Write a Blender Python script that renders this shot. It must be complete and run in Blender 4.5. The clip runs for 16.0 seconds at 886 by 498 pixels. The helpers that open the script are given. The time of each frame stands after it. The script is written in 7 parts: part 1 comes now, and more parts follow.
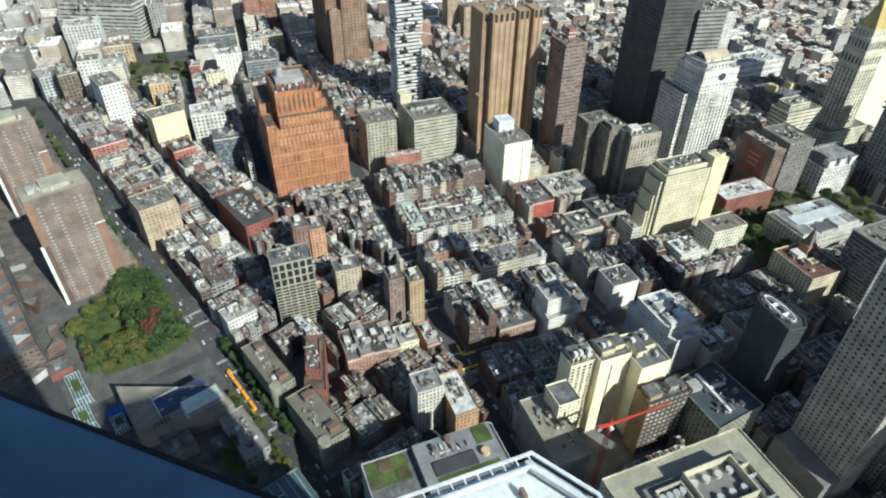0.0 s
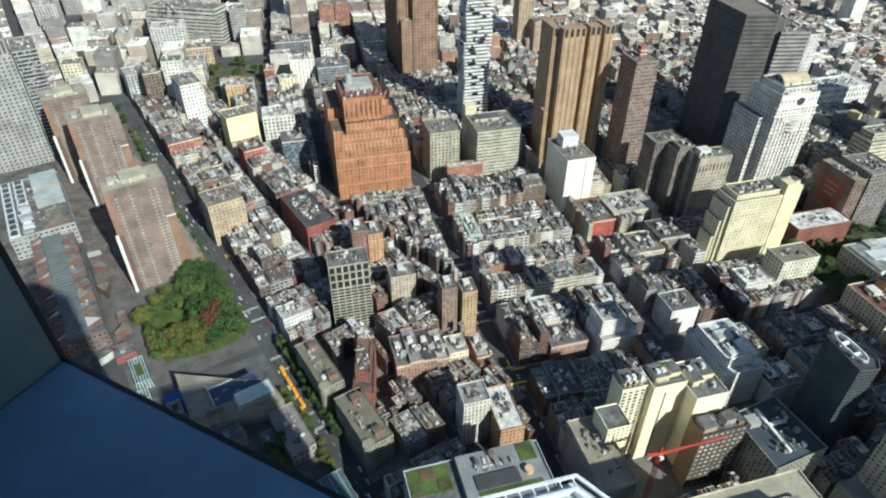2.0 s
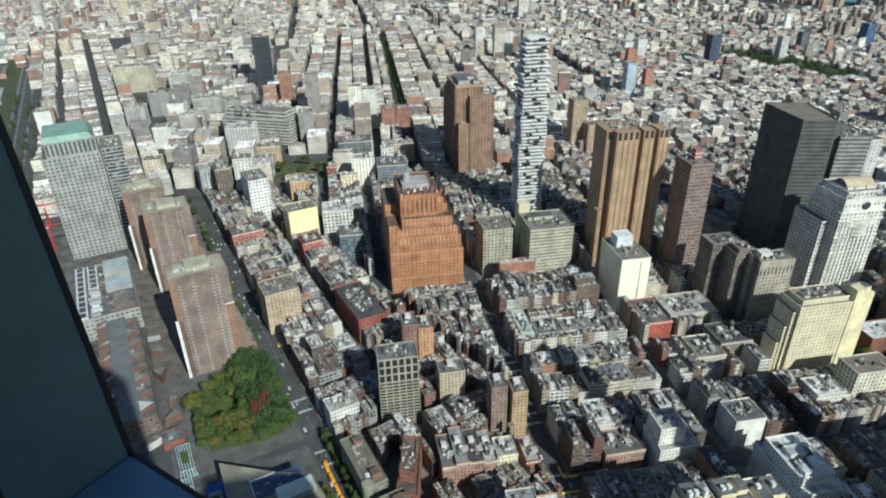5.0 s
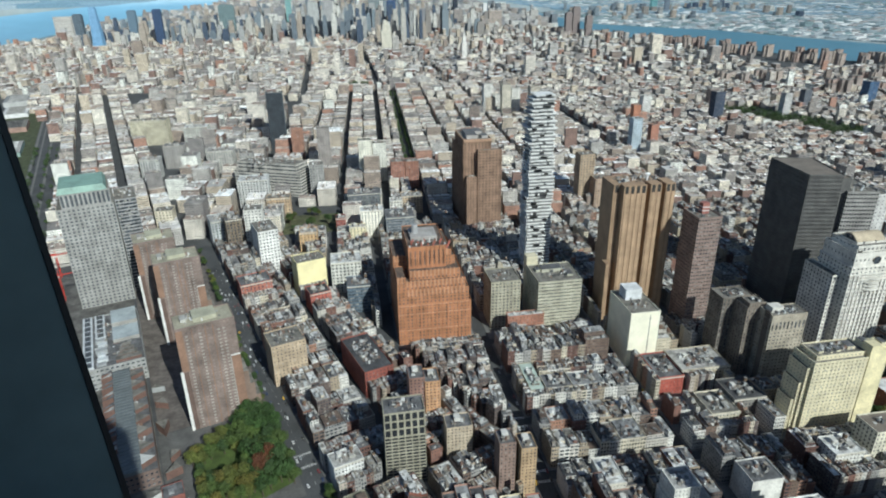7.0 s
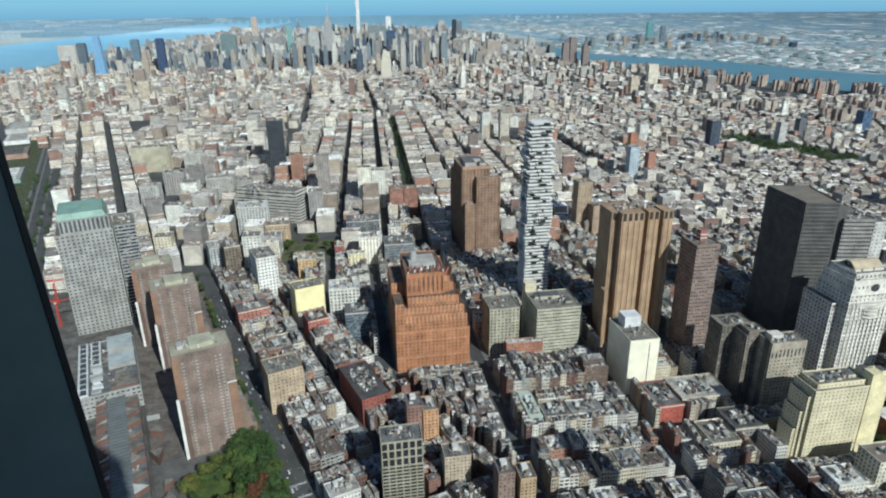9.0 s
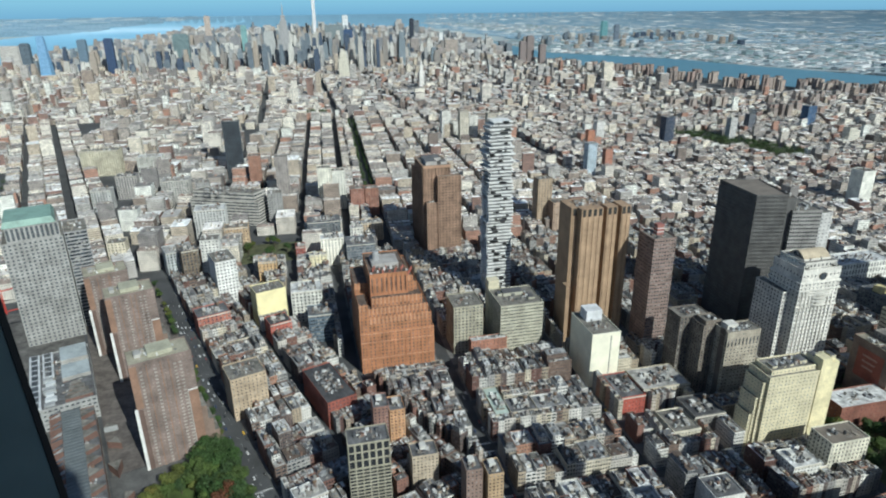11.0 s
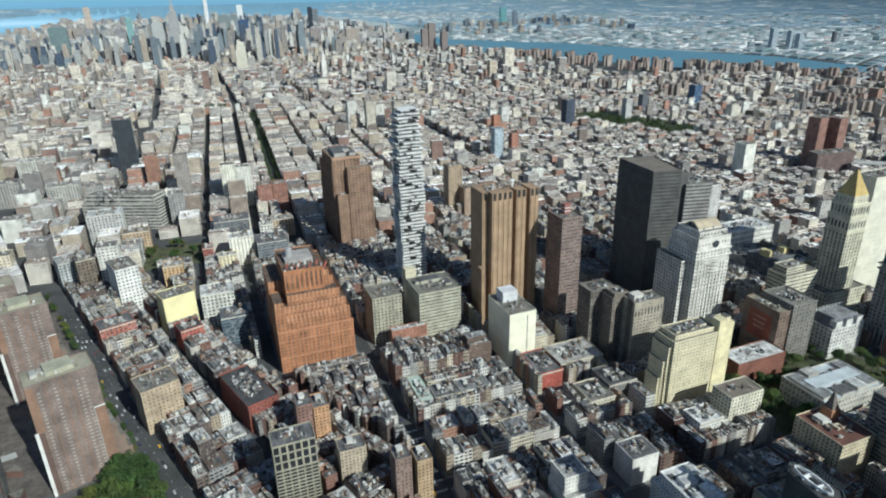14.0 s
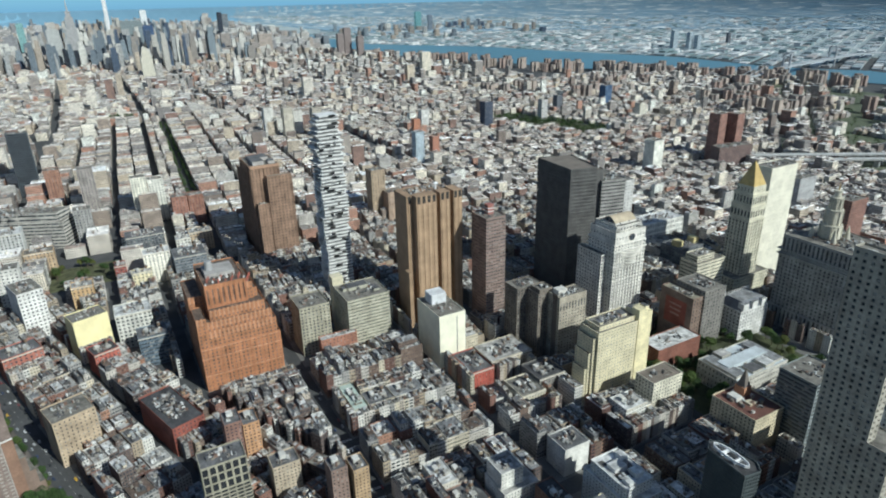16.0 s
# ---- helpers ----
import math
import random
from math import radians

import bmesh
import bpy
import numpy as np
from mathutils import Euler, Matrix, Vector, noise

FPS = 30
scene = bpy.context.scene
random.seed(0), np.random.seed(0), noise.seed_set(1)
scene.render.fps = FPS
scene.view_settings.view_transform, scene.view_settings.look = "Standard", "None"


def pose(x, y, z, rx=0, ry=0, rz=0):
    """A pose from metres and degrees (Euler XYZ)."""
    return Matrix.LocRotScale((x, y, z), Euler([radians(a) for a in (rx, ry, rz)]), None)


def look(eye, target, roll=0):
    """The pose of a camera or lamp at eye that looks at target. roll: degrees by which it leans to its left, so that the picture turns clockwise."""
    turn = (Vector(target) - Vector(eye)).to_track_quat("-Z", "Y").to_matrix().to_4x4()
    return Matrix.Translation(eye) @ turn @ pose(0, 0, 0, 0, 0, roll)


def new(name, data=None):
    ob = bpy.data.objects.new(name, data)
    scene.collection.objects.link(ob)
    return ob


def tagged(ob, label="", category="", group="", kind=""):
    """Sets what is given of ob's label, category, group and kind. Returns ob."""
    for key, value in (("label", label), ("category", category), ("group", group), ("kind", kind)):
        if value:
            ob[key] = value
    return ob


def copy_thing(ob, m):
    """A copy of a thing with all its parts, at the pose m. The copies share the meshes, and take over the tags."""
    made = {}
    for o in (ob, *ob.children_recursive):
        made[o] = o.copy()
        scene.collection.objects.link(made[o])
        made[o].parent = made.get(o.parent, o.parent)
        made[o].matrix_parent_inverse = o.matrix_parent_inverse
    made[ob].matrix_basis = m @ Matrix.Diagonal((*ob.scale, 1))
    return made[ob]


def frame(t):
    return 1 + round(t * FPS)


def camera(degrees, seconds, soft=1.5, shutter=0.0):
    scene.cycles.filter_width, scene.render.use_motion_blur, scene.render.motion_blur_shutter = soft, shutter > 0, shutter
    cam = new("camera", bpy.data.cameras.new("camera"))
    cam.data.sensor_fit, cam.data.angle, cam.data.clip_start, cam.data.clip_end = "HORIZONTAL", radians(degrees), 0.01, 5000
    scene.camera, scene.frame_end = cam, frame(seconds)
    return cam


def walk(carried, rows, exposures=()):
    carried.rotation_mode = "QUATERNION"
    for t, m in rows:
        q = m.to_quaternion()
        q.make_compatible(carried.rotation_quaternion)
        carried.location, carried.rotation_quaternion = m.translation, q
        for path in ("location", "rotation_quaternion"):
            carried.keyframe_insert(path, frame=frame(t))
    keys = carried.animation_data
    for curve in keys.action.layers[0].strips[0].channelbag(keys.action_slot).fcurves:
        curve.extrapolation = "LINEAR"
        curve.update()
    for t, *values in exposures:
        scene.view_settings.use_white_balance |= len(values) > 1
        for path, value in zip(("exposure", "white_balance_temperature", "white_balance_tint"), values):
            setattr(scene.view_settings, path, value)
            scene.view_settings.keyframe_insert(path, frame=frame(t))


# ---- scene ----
cam = camera(70.38, 16.0, soft=2.05)

# x runs along the cross streets, y along the avenues, z = 0 is the street; the eye is high in a tower
H = 383.0
PATH = [
    (0.0, -21.47, -37.93, -0.56), (0.5, -19.78, -37.63, -0.7), (1.0, -18.11, -37.35, -0.88), (1.5, -16.74, -37.18, -0.61),
    (2.0, -15.24, -36.98, -0.34), (2.5, -13.76, -36.23, 0.13), (3.0, -12.42, -34.18, 0.54), (3.5, -11.62, -32.08, 0.74),
    (4.0, -11.01, -30.67, 0.88), (6.5, -9.8, -24.82, 0.75), (7.0, -9.59, -23.54, 0.77), (7.5, -9.47, -22.01, 0.81),
    (8.0, -9.42, -21.23, 0.74), (8.5, -9.36, -21.12, 0.65), (11.0, -13.33, -21.23, 0.62), (11.5, -14.24, -21.39, 0.52),
    (12.0, -15.5, -21.6, 0.44), (12.5, -16.86, -21.83, 0.52), (13.0, -18.27, -21.98, 0.86), (13.5, -19.89, -22.18, 0.94),
    (14.0, -21.86, -22.34, 1.12), (14.5, -23.7, -22.44, 1.34), (15.0, -26.01, -22.36, 1.62), (15.5, -27.91, -22.15, 1.5),
    (16.0, -29.12, -22.14, 1.17)]
# the hand drifts by centimetres along the window (first) and towards it (second)
DRIFT = [(0.080, -0.016), (0.072, -0.013), (0.063, -0.010), (0.055, -0.006), (0.043, 0.0), (0.027, 0.0), (0.008, 0.0), (0.0, 0.0), (-0.004, 0.0),
         (-0.012, 0.0), (-0.014, 0.0), (-0.006, 0.0), (0.0, 0.0), (0.003, 0.0)] + [(-0.025, 0.0)] * 11
EX, EY, NX, NY = 0.740, -0.671, -0.671, -0.740    # along the window, and into the room
walk(cam, [(t, pose(EX * a + NX * b, EY * a + NY * b, H, 90 + p, r, y)) for (t, y, p, r), (a, b) in zip(PATH, DRIFT)],
     [(0.0, 0.37, 6000, 1), (2.5, 0.35, 6000, 1), (4.0, 0.19, 5960, 1), (7.5, -0.06, 5830, 3), (16.0, -0.04, 5830, 3)])

# ---- light ----
SUN_TURN, SUN_UP = 156.0, 36.0        # degrees clockwise from +y, degrees over the horizon
world = bpy.data.worlds.new("sky")
scene.world = world
world.use_nodes = True
wn = world.node_tree
sky = wn.nodes.new("ShaderNodeTexSky")
sky.sky_type, sky.sun_disc = "NISHITA", False
sky.sun_elevation, sky.sun_rotation = radians(SUN_UP), radians(SUN_TURN)
sky.air_density, sky.dust_density, sky.ozone_density = 1.0, 0.6, 1.5
wn.nodes["Background"].inputs[1].default_value = 0.076
wn.links.new(sky.outputs[0], wn.nodes["Background"].inputs[0])
sun = new("sun", bpy.data.lights.new("sun", "SUN"))
sun.data.energy, sun.data.angle, sun.data.color = 5.0, radians(0.6), (1.0, 0.965, 0.86)
sdir = Vector((math.sin(radians(SUN_TURN)) * math.cos(radians(SUN_UP)), math.cos(radians(SUN_TURN)) * math.cos(radians(SUN_UP)), math.sin(radians(SUN_UP))))
sun.matrix_world = look(sdir * 900 + Vector((0, 0, H)), (0, 0, H))
scene.view_settings.exposure = 0.0

# ---- materials ----


def material(name, colours, rough=0.8, metal=0.0, spread="object", grain=0.6, stain=0.08, amount=0.25, bump=0.0, windows=None):
    """colours: one colour, or several that are dealt out per object or per island. grain, stain: noise scales per metre.
    windows: (bay, storey, wide, high, colour) panes on far walls."""
    m = bpy.data.materials.new(name)
    m.use_nodes = True
    nt = m.node_tree
    n, link = nt.nodes, nt.links.new
    b = n["Principled BSDF"]
    b.inputs["Roughness"].default_value, b.inputs["Metallic"].default_value = rough, metal
    if len(colours) == 1:
        c = n.new("ShaderNodeRGB")
        c.outputs[0].default_value = (*colours[0], 1)
        col = c.outputs[0]
    else:
        ramp = n.new("ShaderNodeValToRGB")
        ramp.color_ramp.interpolation = "CONSTANT"
        els = ramp.color_ramp.elements
        while len(els) < len(colours):
            els.new(0.5)
        for i, c in enumerate(colours):
            els[i].position, els[i].color = i / len(colours), (*c, 1)
        if spread == "object":
            link(n.new("ShaderNodeObjectInfo").outputs["Random"], ramp.inputs[0])
        else:
            link(n.new("ShaderNodeNewGeometry").outputs["Random Per Island"], ramp.inputs[0])
        col = ramp.outputs[0]
    geo = n.new("ShaderNodeNewGeometry")
    if amount:
        for scale, k in ((grain, amount * 0.6), (stain, amount)):
            t = n.new("ShaderNodeTexNoise")
            t.inputs["Scale"].default_value, t.inputs["Detail"].default_value = scale, 3
            link(geo.outputs["Position"], t.inputs["Vector"])
            mr = n.new("ShaderNodeMapRange")
            mr.inputs[1].default_value, mr.inputs[2].default_value = 0.3, 0.7
            mr.inputs[3].default_value, mr.inputs[4].default_value = 1 - k, 1 + k
            link(t.outputs[0], mr.inputs[0])
            mx = n.new("ShaderNodeMix")
            mx.data_type, mx.blend_type, mx.inputs[0].default_value = "RGBA", "MULTIPLY", 1
            link(col, mx.inputs[6]), link(mr.outputs[0], mx.inputs[7])
            col = mx.outputs[2]
            if bump and scale == grain:
                bp = n.new("ShaderNodeBump")
                bp.inputs["Strength"].default_value, bp.inputs["Distance"].default_value = bump, 0.3
                link(t.outputs[0], bp.inputs["Height"]), link(bp.outputs[0], b.inputs["Normal"])
    if windows:
        bay, storey, wide, high, wcol = windows
        sp, sn = n.new("ShaderNodeSeparateXYZ"), n.new("ShaderNodeSeparateXYZ")
        link(geo.outputs["Position"], sp.inputs[0]), link(geo.outputs["Normal"], sn.inputs[0])

        def math_node(op, a, b2):
            k = n.new("ShaderNodeMath")
            k.operation = op
            for i, v in enumerate((a, b2)):
                if isinstance(v, (int, float)):
                    k.inputs[i].default_value = v
                else:
                    link(v, k.inputs[i])
            return k.outputs[0]
        along = math_node("SUBTRACT", math_node("MULTIPLY", sp.outputs[1], sn.outputs[0]), math_node("MULTIPLY", sp.outputs[0], sn.outputs[1]))
        fx = math_node("LESS_THAN", math_node("FRACT", math_node("DIVIDE", math_node("ADD", along, 9000.0), bay), 0), wide)
        fz = math_node("LESS_THAN", math_node("FRACT", math_node("DIVIDE", math_node("ADD", sp.outputs[2], 0.0), storey), 0), high)
        side = math_node("LESS_THAN", math_node("ABSOLUTE", sn.outputs[2], 0), 0.4)
        mask = math_node("MULTIPLY", math_node("MULTIPLY", fx, fz), side)
        mx = n.new("ShaderNodeMix")
        mx.data_type = "RGBA"
        mx.inputs[7].default_value = (*wcol, 1)
        link(mask, mx.inputs[0]), link(col, mx.inputs[6])
        col = mx.outputs[2]
        link(math_node("SUBTRACT", rough, math_node("MULTIPLY", mask, rough - 0.25)), b.inputs["Roughness"])
    link(col, b.inputs["Base Color"])
    return m


BRICK_RED, BRICK_BROWN, TAN, CREAM, GREY, WHITE = (0.2, 0.105, 0.08), (0.16, 0.112, 0.088), (0.34, 0.28, 0.205), (0.54, 0.485, 0.375), (0.29, 0.283, 0.27), (0.6, 0.585, 0.54)
M = {
    "asphalt": material("asphalt", [(0.06, 0.062, 0.064)], 0.9, amount=0.3, grain=0.5, stain=0.03),
    "walk": material("pavement_concrete", [(0.15, 0.147, 0.14)], 0.9, amount=0.25),
    "clutter": material("roof_clutter", [(0.315, 0.315, 0.306), (0.558, 0.558, 0.54), (0.108, 0.108, 0.108), (0.18, 0.117, 0.09), (0.234, 0.207, 0.171), (0.378, 0.396, 0.396), (0.081, 0.081, 0.0855), (0.27, 0.252, 0.225)], 0.6, spread="island", amount=0.25),
    "glass": material("window_glass", [(0.05, 0.058, 0.068)], 0.15, amount=0.5, grain=0.3, stain=0.1),
    # Far wall and roof palettes are lightened to take in some distance haze.
    "far_wall": material("far_wall", [(0.261, 0.165, 0.133), (0.476, 0.407, 0.32), (0.453, 0.435, 0.405), (0.725, 0.66, 0.544), (0.227, 0.182, 0.155), (0.78, 0.78, 0.715), (0.34, 0.275, 0.224), (0.567, 0.517, 0.448), (0.317, 0.286, 0.261), (0.68, 0.632, 0.555), (0.567, 0.484, 0.373), (0.453, 0.429, 0.395), (0.249, 0.231, 0.219), (0.408, 0.231, 0.165), (0.77, 0.721, 0.619), (0.397, 0.352, 0.309)], 0.85, spread="island", amount=0.25, windows=(2.9, 3.6, 0.5, 0.58, (0.06, 0.062, 0.068))),
    "far_roof": material("far_roof", [(0.84, 0.84, 0.817), (0.396, 0.379, 0.356), (0.675, 0.644, 0.603), (0.186, 0.175, 0.164), (0.512, 0.475, 0.427), (0.838, 0.797, 0.745), (0.303, 0.243, 0.208), (0.559, 0.537, 0.51), (0.256, 0.237, 0.219), (0.419, 0.373, 0.329), (0.151, 0.147, 0.142)], 0.85, spread="island", grain=0.3, amount=0.4),
    # Greys and beiges tinted bluish: distance haze is put into these wall colours.
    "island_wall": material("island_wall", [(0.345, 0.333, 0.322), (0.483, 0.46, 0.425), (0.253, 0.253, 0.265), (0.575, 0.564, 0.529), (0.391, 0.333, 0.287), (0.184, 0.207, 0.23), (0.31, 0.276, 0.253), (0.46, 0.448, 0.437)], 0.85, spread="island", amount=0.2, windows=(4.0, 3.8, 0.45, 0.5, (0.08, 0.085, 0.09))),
    "grass": material("grass", [(0.06, 0.09, 0.02)], 0.95, grain=0.8, amount=0.4),
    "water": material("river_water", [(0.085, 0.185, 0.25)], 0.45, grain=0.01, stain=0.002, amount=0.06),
    # Paler copy of the river colour, with the haze painted in.
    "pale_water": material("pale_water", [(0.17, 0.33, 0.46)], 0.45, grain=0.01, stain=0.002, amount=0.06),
    # Far land lightened and blued in its base colour to show haze.
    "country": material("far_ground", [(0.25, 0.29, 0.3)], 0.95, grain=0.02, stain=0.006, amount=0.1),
    # Haze over the water is mixed into the far shore's wall colours.
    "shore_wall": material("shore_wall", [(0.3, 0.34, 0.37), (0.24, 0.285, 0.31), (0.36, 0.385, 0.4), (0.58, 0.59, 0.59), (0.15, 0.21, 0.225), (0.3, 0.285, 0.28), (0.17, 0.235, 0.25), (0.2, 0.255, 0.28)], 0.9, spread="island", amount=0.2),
    # The outermost land carries the strongest haze blue as its base colour.
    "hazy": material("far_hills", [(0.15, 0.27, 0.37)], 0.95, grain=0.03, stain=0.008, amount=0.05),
    "bark": material("bark", [(0.09, 0.07, 0.05)], 0.95),
}


def blinds(m, share, pale):
    """Pale blinds behind some of the panes."""
    n, link = m.node_tree.nodes, m.node_tree.links.new
    b = n["Principled BSDF"]
    old = b.inputs["Base Color"].links[0].from_socket
    vor = n.new("ShaderNodeTexVoronoi")
    vor.inputs["Scale"].default_value = 0.42
    link(n.new("ShaderNodeNewGeometry").outputs["Position"], vor.inputs["Vector"])
    less = n.new("ShaderNodeMath")
    less.operation, less.inputs[1].default_value = "LESS_THAN", share
    sep = n.new("ShaderNodeSeparateColor")
    link(vor.outputs["Color"], sep.inputs[0]), link(sep.outputs[0], less.inputs[0])
    mx = n.new("ShaderNodeMix")
    mx.data_type = "RGBA"
    mx.inputs[7].default_value = (*pale, 1)
    link(less.outputs[0], mx.inputs[0]), link(old, mx.inputs[6]), link(mx.outputs[2], b.inputs["Base Color"])


blinds(M["glass"], 0.2, (0.3, 0.29, 0.27))


def plain(key, colour, rough=0.8, metal=0.0, amount=0.2, **more):
    if key not in M:
        M[key] = material(key, [colour], rough, metal, amount=amount, **more)
    return M[key]


# ---- mesh helpers ----


class Geo:
    """Gathers faces with their materials for one mesh."""

    def __init__(self):
        self.v, self.f, self.m = [], [], []

    def add(self, verts, faces, mat):
        o = len(self.v)
        self.v += verts
        self.f += [tuple(i + o for i in q) for q in faces]
        self.m += mat if isinstance(mat, list) else [mat] * len(faces)
        return self

    def box(self, x0, x1, y0, y1, z0, z1, mat, top=None, bottom=False):
        v = [(x0, y0, z0), (x1, y0, z0), (x1, y1, z0), (x0, y1, z0), (x0, y0, z1), (x1, y0, z1), (x1, y1, z1), (x0, y1, z1)]
        f = [(0, 1, 5, 4), (1, 2, 6, 5), (2, 3, 7, 6), (3, 0, 4, 7), (4, 5, 6, 7)] + ([(3, 2, 1, 0)] if bottom else [])
        return self.add(v, f, [mat] * 4 + [top or mat] + ([mat] if bottom else []))

    def prism(self, poly, z0, z1, mat, top=None, scale=1.0):
        n = len(poly)
        cx, cy = sum(p[0] for p in poly) / n, sum(p[1] for p in poly) / n
        v = [(x, y, z0) for x, y in poly] + [(cx + (x - cx) * scale, cy + (y - cy) * scale, z1) for x, y in poly]
        f = [(i, (i + 1) % n, n + (i + 1) % n, n + i) for i in range(n)] + [tuple(range(n, 2 * n))]
        return self.add(v, f, [mat] * n + [top or mat])

    def cyl(self, x, y, r, z0, z1, mat, n=10, r2=None):
        return self.prism([(x + r * math.cos(6.2832 * i / n), y + r * math.sin(6.2832 * i / n)) for i in range(n)], z0, z1, mat, None, (r if r2 is None else r2) / r)

    def mesh(self, name):
        me = bpy.data.meshes.new(name)
        me.from_pydata(self.v, [], self.f)
        mats = list(dict.fromkeys(self.m))
        for k in mats:
            me.materials.append(k)
        at = {k: i for i, k in enumerate(mats)}
        me.polygons.foreach_set("material_index", [at[k] for k in self.m])
        me.update()
        return me


def part(name, geo, parent, label="", kind=""):
    ob = new(name, geo if isinstance(geo, bpy.types.Mesh) else geo.mesh(name))
    ob.parent = parent
    return tagged(ob, label, kind=kind)


def thing(name, label, category, x=0, y=0, z=0, turn=0, group="", kind=""):
    ob = new(name)
    ob.matrix_basis = pose(x, y, z, 0, 0, turn)
    return tagged(ob, label, category, group, kind)


def single(name, geo, label, category, kind="", m=None, group=""):
    ob = new(name, geo.mesh(name))
    if m:
        ob.matrix_basis = m
    return tagged(ob, label, category, group, kind)


def ring(g, pts, z0, z1, thick, mat):
    """A parapet of one piece round a convex outline."""
    n = len(pts)
    cx, cy = sum(p[0] for p in pts) / n, sum(p[1] for p in pts) / n
    inn = []
    for x, y in pts:
        d = math.hypot(x - cx, y - cy)
        k = max(0.2, 1 - thick * 1.414 / d)
        inn.append((cx + (x - cx) * k, cy + (y - cy) * k))
    v = [(x, y, z0) for x, y in pts] + [(x, y, z1) for x, y in pts] + [(x, y, z1) for x, y in inn] + [(x, y, z0) for x, y in inn]
    f = []
    for i in range(n):
        j = (i + 1) % n
        f += [(i, j, n + j, n + i), (n + i, n + j, 2 * n + j, 2 * n + i), (2 * n + i, 2 * n + j, 3 * n + j, 3 * n + i)]
    g.add(v, f, mat)


def inset(pts, d):
    """The outline moved in by d (counter-clockwise, convex)."""
    n, out = len(pts), []
    for i in range(n):
        p, a, b = Vector(pts[i]), Vector(pts[i - 1]), Vector(pts[(i + 1) % n])
        e1, e2 = (p - a).normalized(), (b - p).normalized()
        n1, n2 = Vector((-e1.y, e1.x)), Vector((-e2.y, e2.x))
        k = (n1 + n2) / (1 + n1.dot(n2))
        out.append(tuple(p + k * d))
    return out


def shell(g, pts, z0, z1, bay, storey, wide, high, deep, mat, blind=(), foot=0.0):
    """Outer walls of one piece over a counter-clockwise outline, with openings and their reveals. wide, high: the share of
    a bay and a storey that is open. blind: the numbers of the edges without windows."""
    n = len(pts)
    cols = []                                       # x, y, inward normal, the column after it is open
    for i in range(n):
        (ax, ay), (bx, by) = pts[i], pts[(i + 1) % n]
        le = math.hypot(bx - ax, by - ay)
        ux, uy = (bx - ax) / le, (by - ay) / le
        k = 0 if i in blind else max(1, round(le / bay))
        cols.append((ax, ay, -uy, ux, False))
        for j in range(k):
            c, w = (j + 0.5) * le / k, wide * le / k / 2
            cols.append((ax + ux * (c - w), ay + uy * (c - w), -uy, ux, True))
            cols.append((ax + ux * (c + w), ay + uy * (c + w), -uy, ux, False))
    rows = [(z0, False)]
    m = max(1, round((z1 - z0 - foot) / storey))
    for j in range(m):
        sh = (z1 - z0 - foot) / m
        b = z0 + foot + (j + 0.5) * sh
        rows += [(b - high * sh / 2, True), (b + high * sh / 2, False)]
    rows.append((z1, False))
    nc, nr = len(cols), len(rows)
    v = [(x, y, z) for z, _ in rows for x, y, *_ in cols]
    f = []
    for r in range(nr - 1):
        for c in range(nc):
            d = (c + 1) % nc
            q = (r * nc + c, r * nc + d, (r + 1) * nc + d, (r + 1) * nc + c)
            if rows[r][1] and cols[c][4]:
                o = len(v)
                nx, ny = cols[c][2] * deep, cols[c][3] * deep
                v += [(v[k][0] + nx, v[k][1] + ny, v[k][2]) for k in q]
                f += [(q[0], q[1], o + 1, o), (q[1], q[2], o + 2, o + 1), (q[2], q[3], o + 3, o + 2), (q[3], q[0], o, o + 3)]
            else:
                f.append(q)
    g.add(v, f, mat)


def rect(x0, x1, y0, y1):
    return [(x0, y0), (x1, y0), (x1, y1), (x0, y1)]


def tank(g, x, y, z, r=1.7, wood=None):
    """A wooden water tank on its steel stand."""
    wood = wood or plain("tank_wood", (0.16, 0.11, 0.075), 0.9)
    steel = plain("dark_steel", (0.05, 0.05, 0.055), 0.6)
    for sx in (-1, 1):
        for sy in (-1, 1):
            g.box(x + sx * r * 0.6 - 0.12, x + sx * r * 0.6 + 0.12, y + sy * r * 0.6 - 0.12, y + sy * r * 0.6 + 0.12, z, z + 3, steel)
    g.cyl(x, y, r, z + 3, z + 3 + r * 2, wood, 10)
    g.cyl(x, y, r * 1.06, z + 3 + r * 2, z + 4.1 + r * 2, plain("tank_roof", (0.2, 0.19, 0.18), 0.8), 10, 0.1)



rnd = random.Random(7)


def _place(self, x, y, turn=0.0, z=0.0):
    self.at = (x, y, z, math.cos(radians(turn)), math.sin(radians(turn)))
    return self


def _add(self, verts, faces, mat):
    o = len(self.v)
    if self.at:
        x, y, z, c, s = self.at
        verts = [(x + c * a - s * b, y + s * a + c * b, z + h) for a, b, h in verts]
    self.v += verts
    self.f += [tuple(i + o for i in q) for q in faces]
    self.m += mat if isinstance(mat, list) else [mat] * len(faces)
    return self


Geo.at, Geo.place, Geo.add = None, _place, _add

